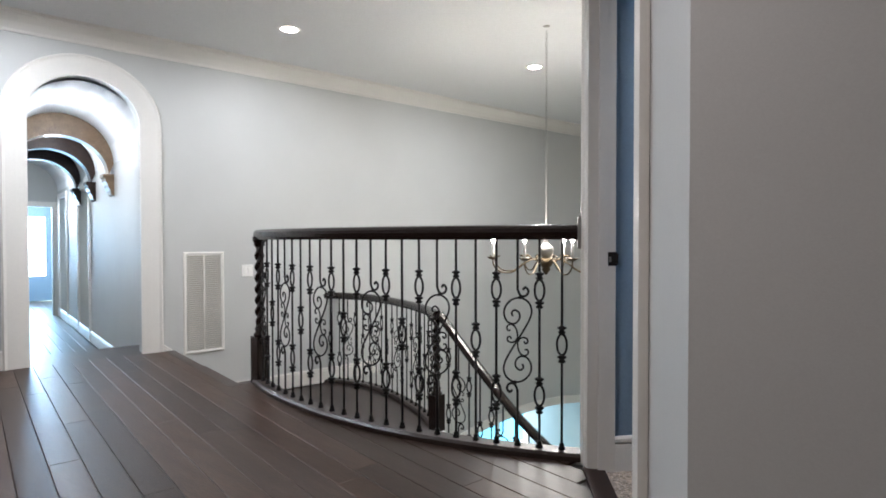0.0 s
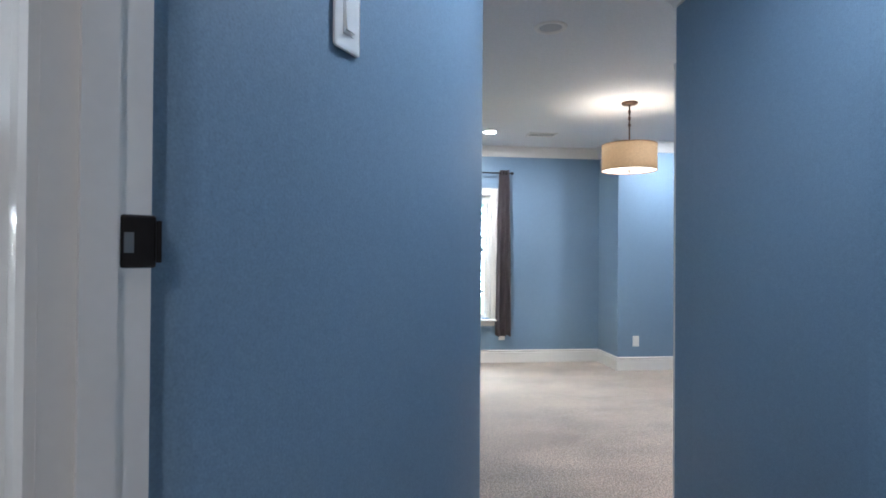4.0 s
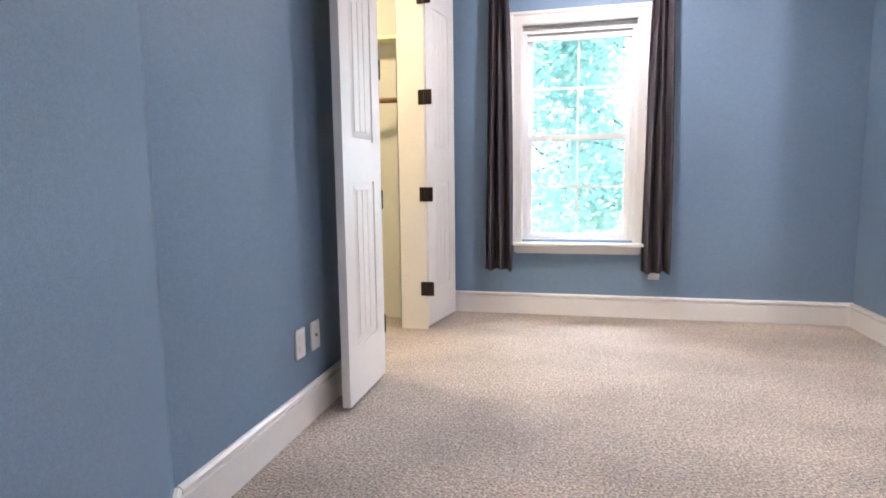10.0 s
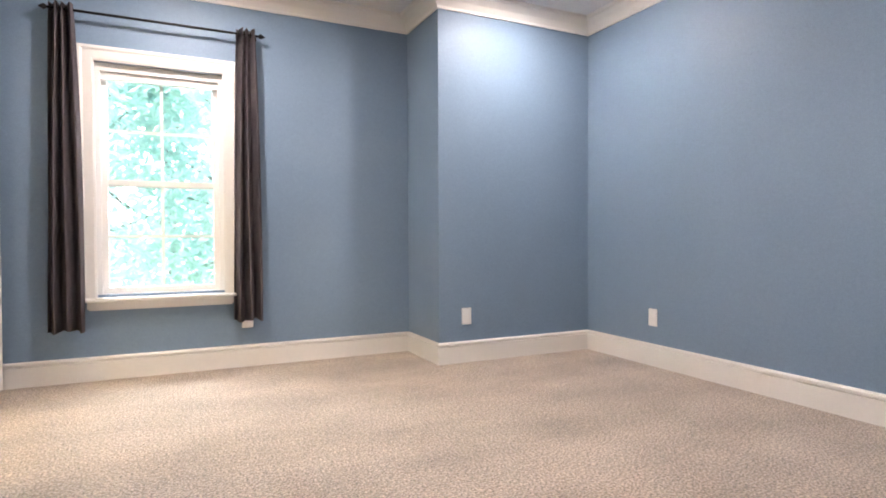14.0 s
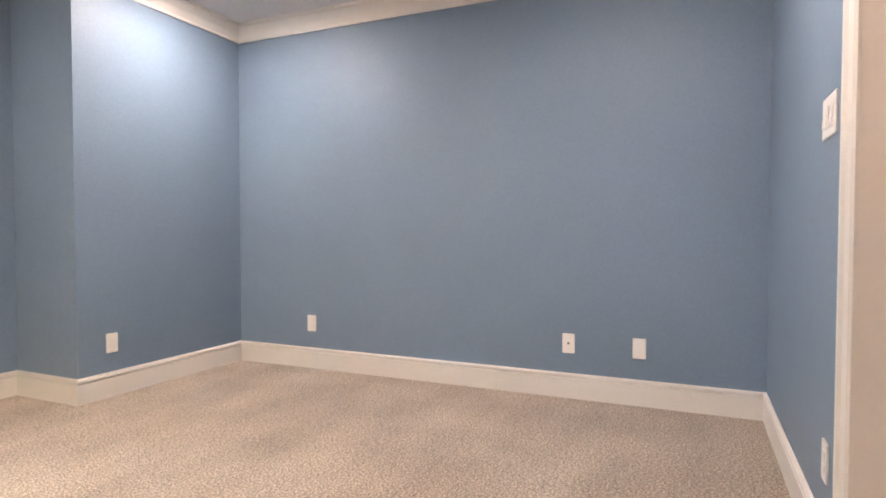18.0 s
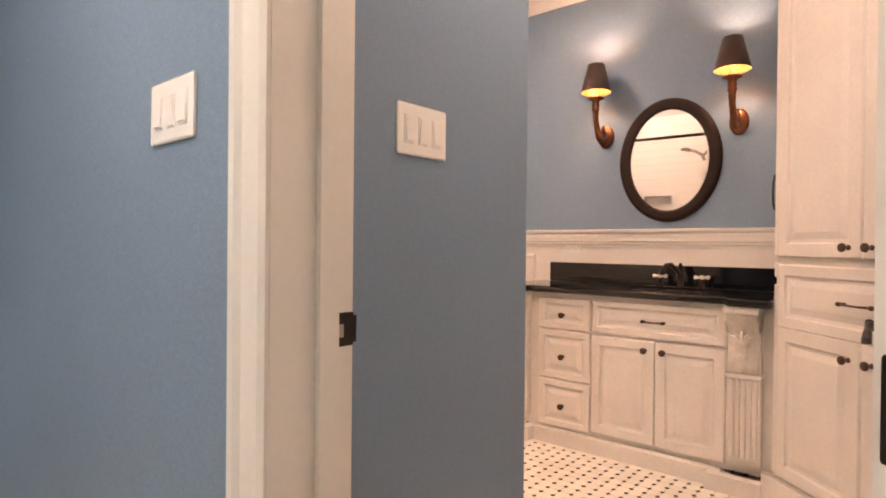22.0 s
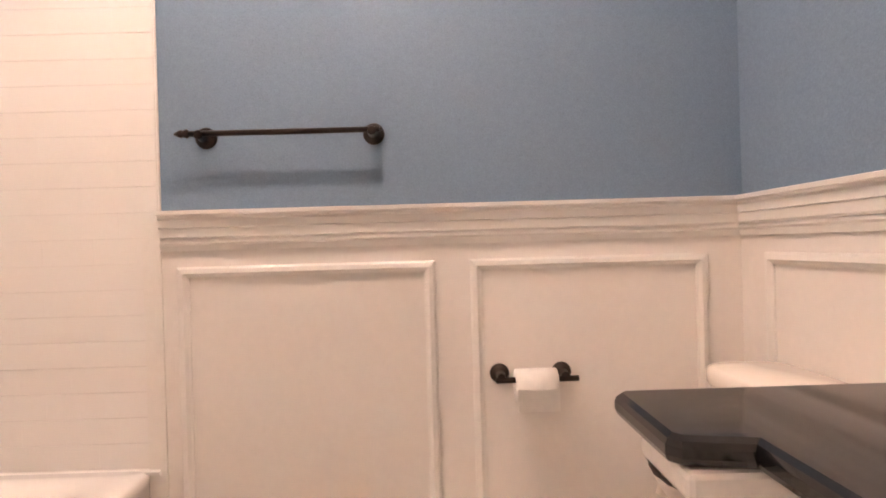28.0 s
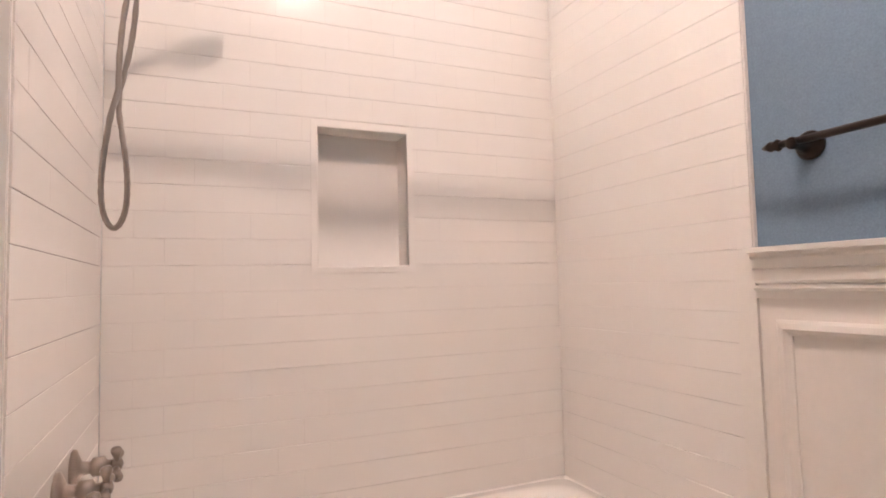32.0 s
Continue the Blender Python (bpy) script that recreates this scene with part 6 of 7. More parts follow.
for (xa, za), (xb, zb_) in zip(pts, pts[1:]):
    bm.faces.new([bm.verts.new(p) for p in ((xa, -0.63, za), (xa, -0.52, za), (xb, -0.52, zb_), (xb, -0.63, zb_))])
bmesh.ops.solidify(bm, geom=bm.faces[:], thickness=0.0008)
part("loose_sheet", bm, "paper", t)

# ---------------------------------------------------------------- tub, niche, shower fittings
RZ = 0.475
tub = thing("bathtub", ((TX0 + BX1) / 2, 0.9, 0), "white alcove bathtub with a sloping end", "bathtub")
bm = bmesh.new()
x0, x1, y0, y1 = TX0 + 0.001, BX1 - 0.012, TY0, TY1 - 0.002
cx, cy = (x0 + x1) / 2, (y0 + y1) / 2


def rrect(ax, ay, ox, z, e=0.35, n=56):
    out = []
    for i in range(n):
        a = 2 * math.pi * i / n
        c, s = math.cos(a), math.sin(a)
        out.append((cx + ox + ax * math.copysign(abs(c) ** e, c), cy + ay * math.copysign(abs(s) ** e, s), z))
    return out


hx, hy = (x1 - x0) / 2, (y1 - y0) / 2
loft(bm, [rrect(hx, hy, 0, RZ - 0.028, 0.06), rrect(hx, hy, 0, RZ - 0.012, 0.06), rrect(hx - 0.008, hy - 0.008, 0, RZ, 0.08), rrect(hx - 0.065, hy - 0.058, 0.0, RZ - 0.001, 0.42), rrect(hx - 0.085, hy - 0.078, -0.005, RZ - 0.012, 0.45), rrect(hx - 0.125, hy - 0.11, -0.01, RZ - 0.10, 0.48), rrect(hx - 0.15, hy - 0.125, -0.03, RZ - 0.17, 0.48), rrect(hx - 0.16, hy - 0.15, -0.035, RZ - 0.185, 0.5), rrect(hx - 0.20, hy - 0.18, -0.05, RZ - 0.33, 0.55), rrect(hx - 0.28, hy - 0.25, -0.06, RZ - 0.37, 0.6)], cap=False)
bm.faces.ensure_lookup_table()
bm.verts.ensure_lookup_table()
bm.faces.new(list(bm.verts)[-56:])
part("basin", bm, "tub_white", tub, smooth=True)
part("apron", bevel_box(x0, x1, y0 + 0.012, y0 + 0.04, 0.0, RZ - 0.02, 0.008), "tub_white", tub, "plain white apron")
part("overflow", lathe(bmesh.new(), [(0.035, 0), (0.035, 0.006), (0.01, 0.01)], pose(x0 + 0.135, cy, RZ - 0.14, 0, 90, 0), 20), "chrome", tub, smooth=True)

bm = sweep(bmesh.new(), [(x0, y0 + 0.01, RZ), (x0, TY1 - 0.005, RZ), (x1 - 0.006, TY1 - 0.005, RZ), (x1 - 0.006, y0 - 0.02, RZ)], [(-0.004, -0.012), (0.006, -0.012), (0.006, -0.003), (-0.002, 0.004), (-0.004, 0.004)])
struct("trim_caulk", bm, "tub_white", "white caulk line round the tub rim")
val = thing("shower_valves", (TX0, 0.705, 0.79), "brushed nickel trio of cross-handle shower valves", "shower valves")
for k, y in enumerate((0.56, 0.705, 0.85)):
    mm = pose(TX0, y, 0.79, 0, 90, 0)
    bm = lathe(bmesh.new(), [(0.036, 0), (0.036, 0.006), (0.024, 0.012), (0.014, 0.016), (0.012, 0.028), (0.012, 0.031), (0.018, 0.034), (0.018, 0.054), (0.011, 0.058), (0.009, 0.070)], mm, 20)
    b_ = part("stem", bm, "chrome", val, smooth=True)
    bm = bmesh.new()
    for q in range(4):
        a = radians(90 * q + 12 * k)
        lathe(bm, [(0.005, 0), (0.006, 0.018), (0.010, 0.030), (0.009, 0.036), (0.003, 0.039)], Matrix.Translation((TX0 + 0.074, y, 0.79)) @ pose(0, 0, 0, math.degrees(a), 0, 0), 10)
    lathe(bm, [(0.011, 0.066), (0.013, 0.074), (0.010, 0.082), (0.003, 0.085)], mm, 12)
    part("cross_handle", bm, "chrome", b_, smooth=True)
t = thing("tub_spout", (TX0, 0.655, 0.63), "brushed nickel tub spout", "tub spout")
bm = bmesh.new()
prof = [(0.0, 0.030, 0.0), (0.02, 0.030, 0.0), (0.05, 0.027, 0.002), (0.075, 0.023, 0.005), (0.092, 0.019, 0.003), (0.102, 0.016, -0.008), (0.104, 0.013, -0.018)]
tube(bm, [(TX0 + a * 0.85, 0.645, 0.632 + c) for a, b, c in prof], [b for a, b, c in prof], 16)
part("spout", bm, "chrome", t, smooth=True)
sh = thing("hand_shower", (TX0, 0.90, 1.9), "brushed nickel hand shower on an arm with a looped hose", "shower")
bm = lathe(bmesh.new(), [(0.03, 0), (0.03, 0.006), (0.014, 0.012)], pose(TX0, 0.90, 1.95, 0, 90, 0), 18)
tube(bm, [(TX0 + 0.005, 0.90, 1.95), (TX0 + 0.08, 0.90, 1.965), (TX0 + 0.14, 0.90, 1.93), (TX0 + 0.165, 0.90, 1.90)], 0.011, 10)
part("arm", bm, "chrome", sh, smooth=True)
bm = tube(bmesh.new(), [(TX0 + 0.155, 0.90, 1.86), (TX0 + 0.18, 0.905, 1.91), (TX0 + 0.235, 0.91, 1.945), (TX0 + 0.30, 0.915, 1.965)], [0.012, 0.014, 0.012, 0.014], 10)
lathe(bm, [(0.018, 0.0), (0.045, 0.016), (0.048, 0.026), (0.040, 0.030)], pose(TX0 + 0.315, 0.916, 1.985, 0, 168, 0), 24)
part("handset", bm, "chrome", sh, smooth=True)
pts = []
for i in range(73):
    a = i / 36 - 1
    h = abs(a)
    w = 0.024 * math.sin(math.pi * h / 0.66) if h < 0.66 else -0.010 * math.sin(math.pi * (h - 0.66) / 0.34)
    pts.append((TX0 + 0.056 + 0.10 * max(0.0, h - 0.6) + math.copysign(w, a), 0.92 + 0.006 * a, 1.254 + 0.61 * h ** 1.8))
bm = tube(bmesh.new(), pts, [0.0056 + 0.0009 * (i % 2) for i in range(73)], 10)
part("hose", bm, "chrome", sh, "ribbed metal hose", smooth=True)
t = thing("shower_rod", (2.6, 0.53, 2.04), "dark bronze shower curtain rod", "shower rod")
part("rod", tube(bmesh.new(), [(TX0 - 0.01, 0.64, 2.04), (BX1, 0.52, 2.04)], 0.0125, 14), "bronze", t, smooth=True)
for xx, yy, s in ((TX0 - 0.011, 0.64, 1), (BX1, 0.52, -1)):
    part("flange", lathe(bmesh.new(), [(0.034, 0), (0.034, 0.006), (0.016, 0.014)], pose(xx, yy, 2.04, 0, 90 * s, 0), 18), "bronze", t, smooth=True)
can_light("ceiling_light", 2.70, 0.80, BATH_C, True, 0.9, BATHL)
can_light("ceiling_light", 2.72, -0.10, BATH_C, True, 5.6, BATHL)
# unseen can, added by the entry to brighten and warm the partition
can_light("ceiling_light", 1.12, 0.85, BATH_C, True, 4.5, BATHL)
# ---------------------------------------------------------------- landing: balustrades
def smooth_line(pts, n=5):
    """Points along a curve through the given ones."""
    p = [Vector(q) for q in pts]
    out = []
    for i in range(len(p) - 1):
        a, b, c, d = p[max(i - 1, 0)], p[i], p[i + 1], p[min(i + 2, len(p) - 1)]
        for k in range(n):
            t = k / n
            out.append(0.5 * (2 * b + (c - a) * t + (2 * a - 5 * b + 4 * c - d) * t * t + (3 * b - a - 3 * c + d) * t ** 3))
    out.append(p[-1])
    return out


BH = 0.95   # height of a baluster


def knuckle(bm, z):
    return lathe(bm, [(0.0065, -0.018), (0.015, -0.016), (0.019, -0.010), (0.011, -0.002), (0.014, 0.002), (0.022, 0.006), (0.021, 0.013), (0.011, 0.016), (0.0065, 0.019)], Matrix.Translation((0, 0, z)), 8)


def oval_bar(bm, centres):
    """A round bar opened into ovals between knuckles."""
    stops = [0.0]
    for z in sorted(centres):
        stops += [z - 0.060, z + 0.060]
        tube(bm, [(0.0225 * math.cos(a), 0, z + 0.047 * math.sin(a)) for a in [2 * math.pi * i / 16 for i in range(16)]], 0.0058, 6, closed=True)
        knuckle(bm, z - 0.065)
        knuckle(bm, z + 0.065)
    stops.append(BH)
    for z0, z1 in zip(stops[::2], stops[1::2]):
        tube(bm, [(0, 0, z0), (0, 0, z1)], 0.0065, 6)
    return bm


def boot(bm):
    return lathe(bm, [(0.017, 0.0), (0.017, 0.012), (0.011, 0.020), (0.013, 0.026), (0.008, 0.034)], None, 8)


def scroll_bar(bm):
    zc = BH * 0.510
    half = [(0, 0), (30, 48), (56, 95), (66, 135), (52, 172), (14, 192), (-28, 182), (-58, 150), (-64, 112), (-46, 80), (-14, 74), (8, 95), (8, 122), (-12, 136), (-28, 124), (-22, 108)]
    stem = [(-2, 36), (-14, 62), (-34, 70), (-50, 58), (-46, 42), (-34, 44)]
    curl = [(0, 0), (24, 12), (44, 8), (48, -8), (36, -14), (30, -4)]
    hook = [(0, (BH - zc) * 1000), (0, 260), (2, 225), (18, 200), (42, 204), (50, 226), (36, 240), (25, 228)]
    for s in (1, -1):
        for c, r in ((half, 0.0048), ([(0, 0)] + stem, 0.0042), (curl, 0.0042), (hook, 0.0062)):
            tube(bm, smooth_line([(s * x * 0.001, 0, zc + s * z * 0.001) for x, z in c] if c is not hook or s > 0 else [(-x * 0.001, 0, zc - (z if z < 400 else zc * 1000) * 0.001) for x, z in c], 4), r, 6)
        lathe(bm, [(0.006, -0.008), (0.011, 0), (0.006, 0.008)], Matrix.Translation((s * 0.012, 0, zc + s * 0.194)), 8)
    lathe(bm, [(0.006, -0.010), (0.012, 0), (0.006, 0.010)], Matrix.Translation((0, 0, zc)), 8)
    return bm


def finished_mesh(name, bm, material):
    me = bpy.data.meshes.new(name)
    bmesh.ops.recalc_face_normals(bm, faces=bm.faces)
    for f in bm.faces:
        f.smooth = True
    bm.to_mesh(me)
    bm.free()
    me.materials.append(MATS[material])
    return me


BALUSTERS = [finished_mesh("baluster_oval", boot(oval_bar(bmesh.new(), [0.498 * BH])), "iron"),
             finished_mesh("baluster_double", boot(oval_bar(bmesh.new(), [0.750 * BH, 0.251 * BH])), "iron"),
             finished_mesh("baluster_scroll", boot(scroll_bar(bmesh.new())), "iron"),
             None]
BALUSTERS[3] = BALUSTERS[1]


def shared(name, me, parent, m):
    ob = new(name, me)
    ob.matrix_world = m
    ob.parent = parent
    ob.matrix_parent_inverse = parent.matrix_world.inverted()
    return ob


RAIL = [(-0.036, 0.0), (-0.026, -0.016), (0.026, -0.016), (0.036, 0.0), (0.041, 0.018), (0.039, 0.034), (0.024, 0.049), (0.0, 0.054), (-0.024, 0.049), (-0.039, 0.034), (-0.041, 0.018)]
SHOE = [(-0.055, 0.0), (0.055, 0.0), (0.055, 0.022), (0.040, 0.034), (-0.040, 0.034), (-0.055, 0.022)]


def newel(x, y, z, h, parent):
    """Square plinth, turned rings, barley-twist shaft and cap."""
    base = part("newel_base", bevel_box(x - 0.048, x + 0.048, y - 0.048, y + 0.048, z, z + 0.32 * h, 0.005), "rail_wood", parent, "dark square newel plinth")
    bm = lathe(bmesh.new(), [(0.040, 0.32 * h), (0.044, 0.335 * h), (0.030, 0.35 * h), (0.036, 0.37 * h), (0.026, 0.39 * h)], Matrix.Translation((x, y, z)), 18)
    part("newel_ring", bm, "rail_wood", base, smooth=True)
    bm = bmesh.new()
    rings = []
    for i in range(57):
        v = i / 56
        ring = []
        for j in range(20):
            a = 2 * math.pi * j / 20
            r = 0.026 + 0.009 * math.cos(2 * (a - v * 2 * math.pi * 3.6)) * min(1, 8 * v, 8 * (1 - v) + 0.15)
            ring.append(bm.verts.new((x + r * math.cos(a), y + r * math.sin(a), z + h * (0.385 + 0.545 * v))))
        rings.append(ring)
    for a, b in zip(rings, rings[1:]):
        for j in range(20):
            bm.faces.new((a[j], a[(j + 1) % 20], b[(j + 1) % 20], b[j]))
    part("newel_twist", bm, "rail_wood", parent, "dark barley-twist newel shaft", smooth=True)
    bm = lathe(bmesh.new(), [(0.028, 0.925 * h), (0.038, 0.935 * h), (0.038, 0.955 * h), (0.046, 0.965 * h), (0.046, 0.995 * h)], Matrix.Translation((x, y, z)), 18)
    part("newel_cap", bm, "rail_wood", parent, smooth=True)


def place_balusters(line, spacing, first, start, parent, base_z, height):
    """Sets balusters at even steps along a line of (x, y, dz)."""
    pts = [Vector(p) for p in line]
    lens = [0.0]
    for a, b in zip(pts, pts[1:]):
        lens.append(lens[-1] + (b.xy - a.xy).length)
    k, s = first, start
    while s < lens[-1] - 0.04:
        i = max(j for j in range(len(lens) - 1) if lens[j] <= s)
        u = (s - lens[i]) / max(lens[i + 1] - lens[i], 1e-6)
        p = pts[i].lerp(pts[i + 1], u)
        d = pts[i + 1] - pts[i]
        shared("baluster", BALUSTERS[k % 4], parent, Matrix.Translation((p.x, p.y, base_z + p.z)) @ pose(0, 0, 0, 0, 0, 180 + math.degrees(math.atan2(d.y, d.x))) @ Matrix.Diagonal((1, 1, height / BH, 1)))
        k, s = k + 1, s + spacing


A_N, A_D = 253.0, 300.6    # newel and door ends of the bow, in degrees round its centre
RAIL_Z = 1.398
bal = thing("balustrade", (-2.66, -0.57, LZ), "bowed dark wood and black iron balustrade along the landing edge", "balustrade")
bow = arc(C2X, C2Y, R2, A_N, A_D, 40)
part("handrail", sweep(bmesh.new(), [(x, y, RAIL_Z) for x, y, z in bow], RAIL), "rail_wood", bal, "polished dark handrail", smooth=False)
part("shoe_rail", sweep(bmesh.new(), [(x, y, LZ + 0.001) for x, y, z in bow], SHOE), "tread_wood", bal, "dark wooden shoe rail")
newel(bow[0][0], bow[0][1], LZ, RAIL_Z - LZ + 0.01, bal)
place_balusters([(x, y, 0) for x, y, z in bow[::-1]], 0.1022, 0, 0.10, bal, LZ + 0.030, RAIL_Z - LZ - 0.035)
end = Vector(bow[-1]) + Vector((0, 0, RAIL_Z + 0.018))
t = (Vector(bow[-1]) - Vector(bow[-2])).normalized()
bm = bevel_box(-0.010, 0.010, -0.045, 0.045, -0.075, 0.075, 0.006, 2, None)
bmesh.ops.transform(bm, matrix=Matrix.Translation(end - t * 0.022) @ pose(0, 0, 0, 0, 0, math.degrees(math.atan2(t.y, t.x))), verts=bm.verts)
part("wall_plate", bm, "pewter", bal, "grey plate where the rail meets the wall")

# inner balustrade round the quarter landing, then down the flight
PZ = LZ - 0.54
inner = [(p.x, p.y, 0) for p in smooth_line([(-5.02, 1.15, 0), (-4.80, 1.28, 0), (-4.45, 1.34, 0), (-4.05, 1.28, 0), (-3.6, 1.14, 0), (-3.25, 0.98, 0), (-3.0, 0.82, 0)], 6)]
st = thing("stair_balustrade", (-3.9, 1.25, PZ), "dark wood and black iron balustrade round the stair", "balustrade")
part("handrail", sweep(bmesh.new(), [(x, y, 0.755) for x, y, z in inner], RAIL), "rail_wood", st, "polished dark handrail")
part("shoe_rail", sweep(bmesh.new(), [(x, y, PZ + 0.001) for x, y, z in inner], SHOE), "tread_wood", st, "dark wooden shoe rail")
newel(-3.0, 0.81, PZ, 0.755 - PZ + 0.03, st)
place_balusters(inner[::-1], 0.104, 1, 0.10, st, PZ + 0.030, 0.755 - PZ - 0.035)
drop = [(p.x, p.y, p.z) for p in smooth_line([(-2.96, 0.82, 0.0), (-2.75, 0.82, -0.20), (-2.5, 0.83, -0.43), (-2.2, 0.85, -0.69), (-1.9, 0.95, -0.95), (-1.65, 1.15, -1.22), (-1.5, 1.45, -1.5)], 5)]
part("handrail_down", sweep(bmesh.new(), [(x, y, 0.755 + z) for x, y, z in drop], RAIL), "rail_wood", st, "polished dark handrail running down")
part("stringer", sweep(bmesh.new(), [(x, y, PZ + z - 0.28) for x, y, z in drop], [(-0.03, 0), (0.03, 0), (0.03, 0.30), (-0.03, 0.30)]), "white_trim", st, "white stair stringer")
place_balusters(drop, 0.104, 1, 0.08, st, PZ + 0.020, 0.755 - PZ - 0.025)

# ---------------------------------------------------------------- chandelier
HX_, HY_ = -2.45, 1.55
ch = thing("chandelier", (HX_, HY_, LAND_C), "brass chandelier with curved arms and white candle lights, lit", "chandelier")
O = Matrix.Translation((HX_, HY_, 0.03))
part("canopy", lathe(bmesh.new(), [(0.065, LAND_C), (0.065, LAND_C - 0.012), (0.03, LAND_C - 0.03), (0.008, LAND_C - 0.035)], O, 20), "pewter", ch, smooth=True)
bm = bmesh.new()
z, k = LAND_C - 0.04, 0
while z > 1.46:
    ring = []
    for i in range(8):
        a = 2 * math.pi * i / 8
        w = 0.009 * math.cos(a)
        ring.append((HX_ + (w if k % 2 else 0), HY_ + (0 if k % 2 else w), z - 0.018 + 0.020 * math.sin(a)))
    tube(bm, ring, 0.0015, 5, closed=True)
    z, k = z - 0.031, k + 1
part("chain", bm, "pewter", ch, "thin hanging chain")
part("loop", tube(bmesh.new(), [(HX_ + 0.022 * math.cos(a), HY_, 1.445 + 0.022 * math.sin(a)) for a in [2 * math.pi * i / 14 for i in range(14)]], 0.004, 6, closed=True), "brass", ch, smooth=True)
part("crown_cup", lathe(bmesh.new(), [(0.008, 1.425), (0.05, 1.415), (0.06, 1.395), (0.030, 1.385), (0.018, 1.36), (0.030, 1.35)], O, 20), "brass", ch, smooth=True)
part("vase", lathe(bmesh.new(), [(0.022, 1.355), (0.034, 1.345), (0.022, 1.325), (0.030, 1.31), (0.062, 1.285), (0.068, 1.255), (0.050, 1.22), (0.026, 1.20)], O, 24), "pewter", ch, "grey vase-shaped body", smooth=True)
part("hub", lathe(bmesh.new(), [(0.026, 1.20), (0.05, 1.19), (0.066, 1.165), (0.05, 1.135), (0.03, 1.115), (0.038, 1.10), (0.020, 1.075), (0.006, 1.055)], O, 20), "brass", ch, smooth=True)
for k in range(8):
    R = O @ pose(0, 0, 0, 0, 0, 45 * k + 12)
    bm = bmesh.new()
    prof = smooth_line([(0.045, 0, 1.16), (0.12, 0, 1.185), (0.20, 0, 1.145), (0.29, 0, 1.085), (0.39, 0, 1.085), (0.455, 0, 1.135), (0.465, 0, 1.19)], 5)
    tube(bm, [R @ p for p in prof], 0.0060, 8)
    tube(bm, [R @ p for p in smooth_line([(0.12, 0, 1.183), (0.15, 0, 1.215), (0.20, 0, 1.21), (0.205, 0, 1.18), (0.18, 0, 1.175)], 4)], 0.005, 6)
    arm = part("arm", bm, "brass", ch, "curved brass arm", smooth=True)
    C = R @ Matrix.Translation((0.465, 0, 0))
    part("drip_pan", lathe(bmesh.new(), [(0.012, 1.185), (0.024, 1.19), (0.046, 1.205), (0.048, 1.210), (0.018, 1.209)], C, 16), "brass", arm, smooth=True)
    part("candle", lathe(bmesh.new(), [(0.0105, 1.209), (0.0105, 1.325), (0.008, 1.327)], C, 12), "plate_white", arm, "white candle sleeve", smooth=True)
    part("bulb", lathe(bmesh.new(), [(0.007, 1.327), (0.013, 1.338), (0.0135, 1.350), (0.009, 1.362), (0.002, 1.374)], C, 10), "bulb", arm, "glowing candle bulb", smooth=True)
lamp("light_chandelier", "POINT", (HX_, HY_, 1.50), 20, (1.0, 0.93, 0.80), 0.3)

# ---------------------------------------------------------------- vent grille and switch on the arch wall
G0, G1, GZ0, GZ1 = 0.235, 0.545, 0.355, 1.235
ve = thing("wall_vent", lw(0, 0.39, 0.80), "tall white louvred return-air grille on the wall", "air vent")


def lpart(name, bm, material, parent, label="", smooth=False):
    bmesh.ops.transform(bm, matrix=LROT, verts=bm.verts)
    return part(name, bm, material, parent, label, smooth)


bm = bmesh.new()
sweep(bm, [(0.0005, G0, GZ0), (0.0005, G0, GZ1), (0.0005, G1, GZ1), (0.0005, G1, GZ0)], [(0, 0), (0, 0.008), (-0.020, 0.012), (-0.030, 0.004), (-0.030, 0)], closed=True, up=Vector((1, 0, 0)))
bm_in = box(bm, 0.001, 0.010, (G0 + G1) / 2 - 0.006, (G0 + G1) / 2 + 0.006, GZ0, GZ1)
lpart("frame", bm_in, "white_trim", ve)
lpart("backing", box(bmesh.new(), 0.0005, 0.0015, G0, G1, GZ0, GZ1), "landing_paint", ve)
slat = box(bmesh.new(), -0.0012, 0.0012, -0.073, 0.073, -0.009, 0.009)
slat_me = bpy.data.meshes.new("slat")
slat.to_mesh(slat_me)
slat.free()
slat_me.materials.append(MATS["white_trim"])
for k in range(46):
    for c in (0.25, 0.75):
        shared("slat", slat_me, ve, LROT @ pose(0.007, G0 + (G1 - G0) * c, GZ0 + 0.010 + (GZ1 - GZ0 - 0.02) * k / 45, 0, 40, 0))
q = lw(0.001, 0.80, 1.075)
switch((q.x, q.y, q.z), 82.4, 2, 0.115, 0.118, (), "white two-gang rocker switch plate")

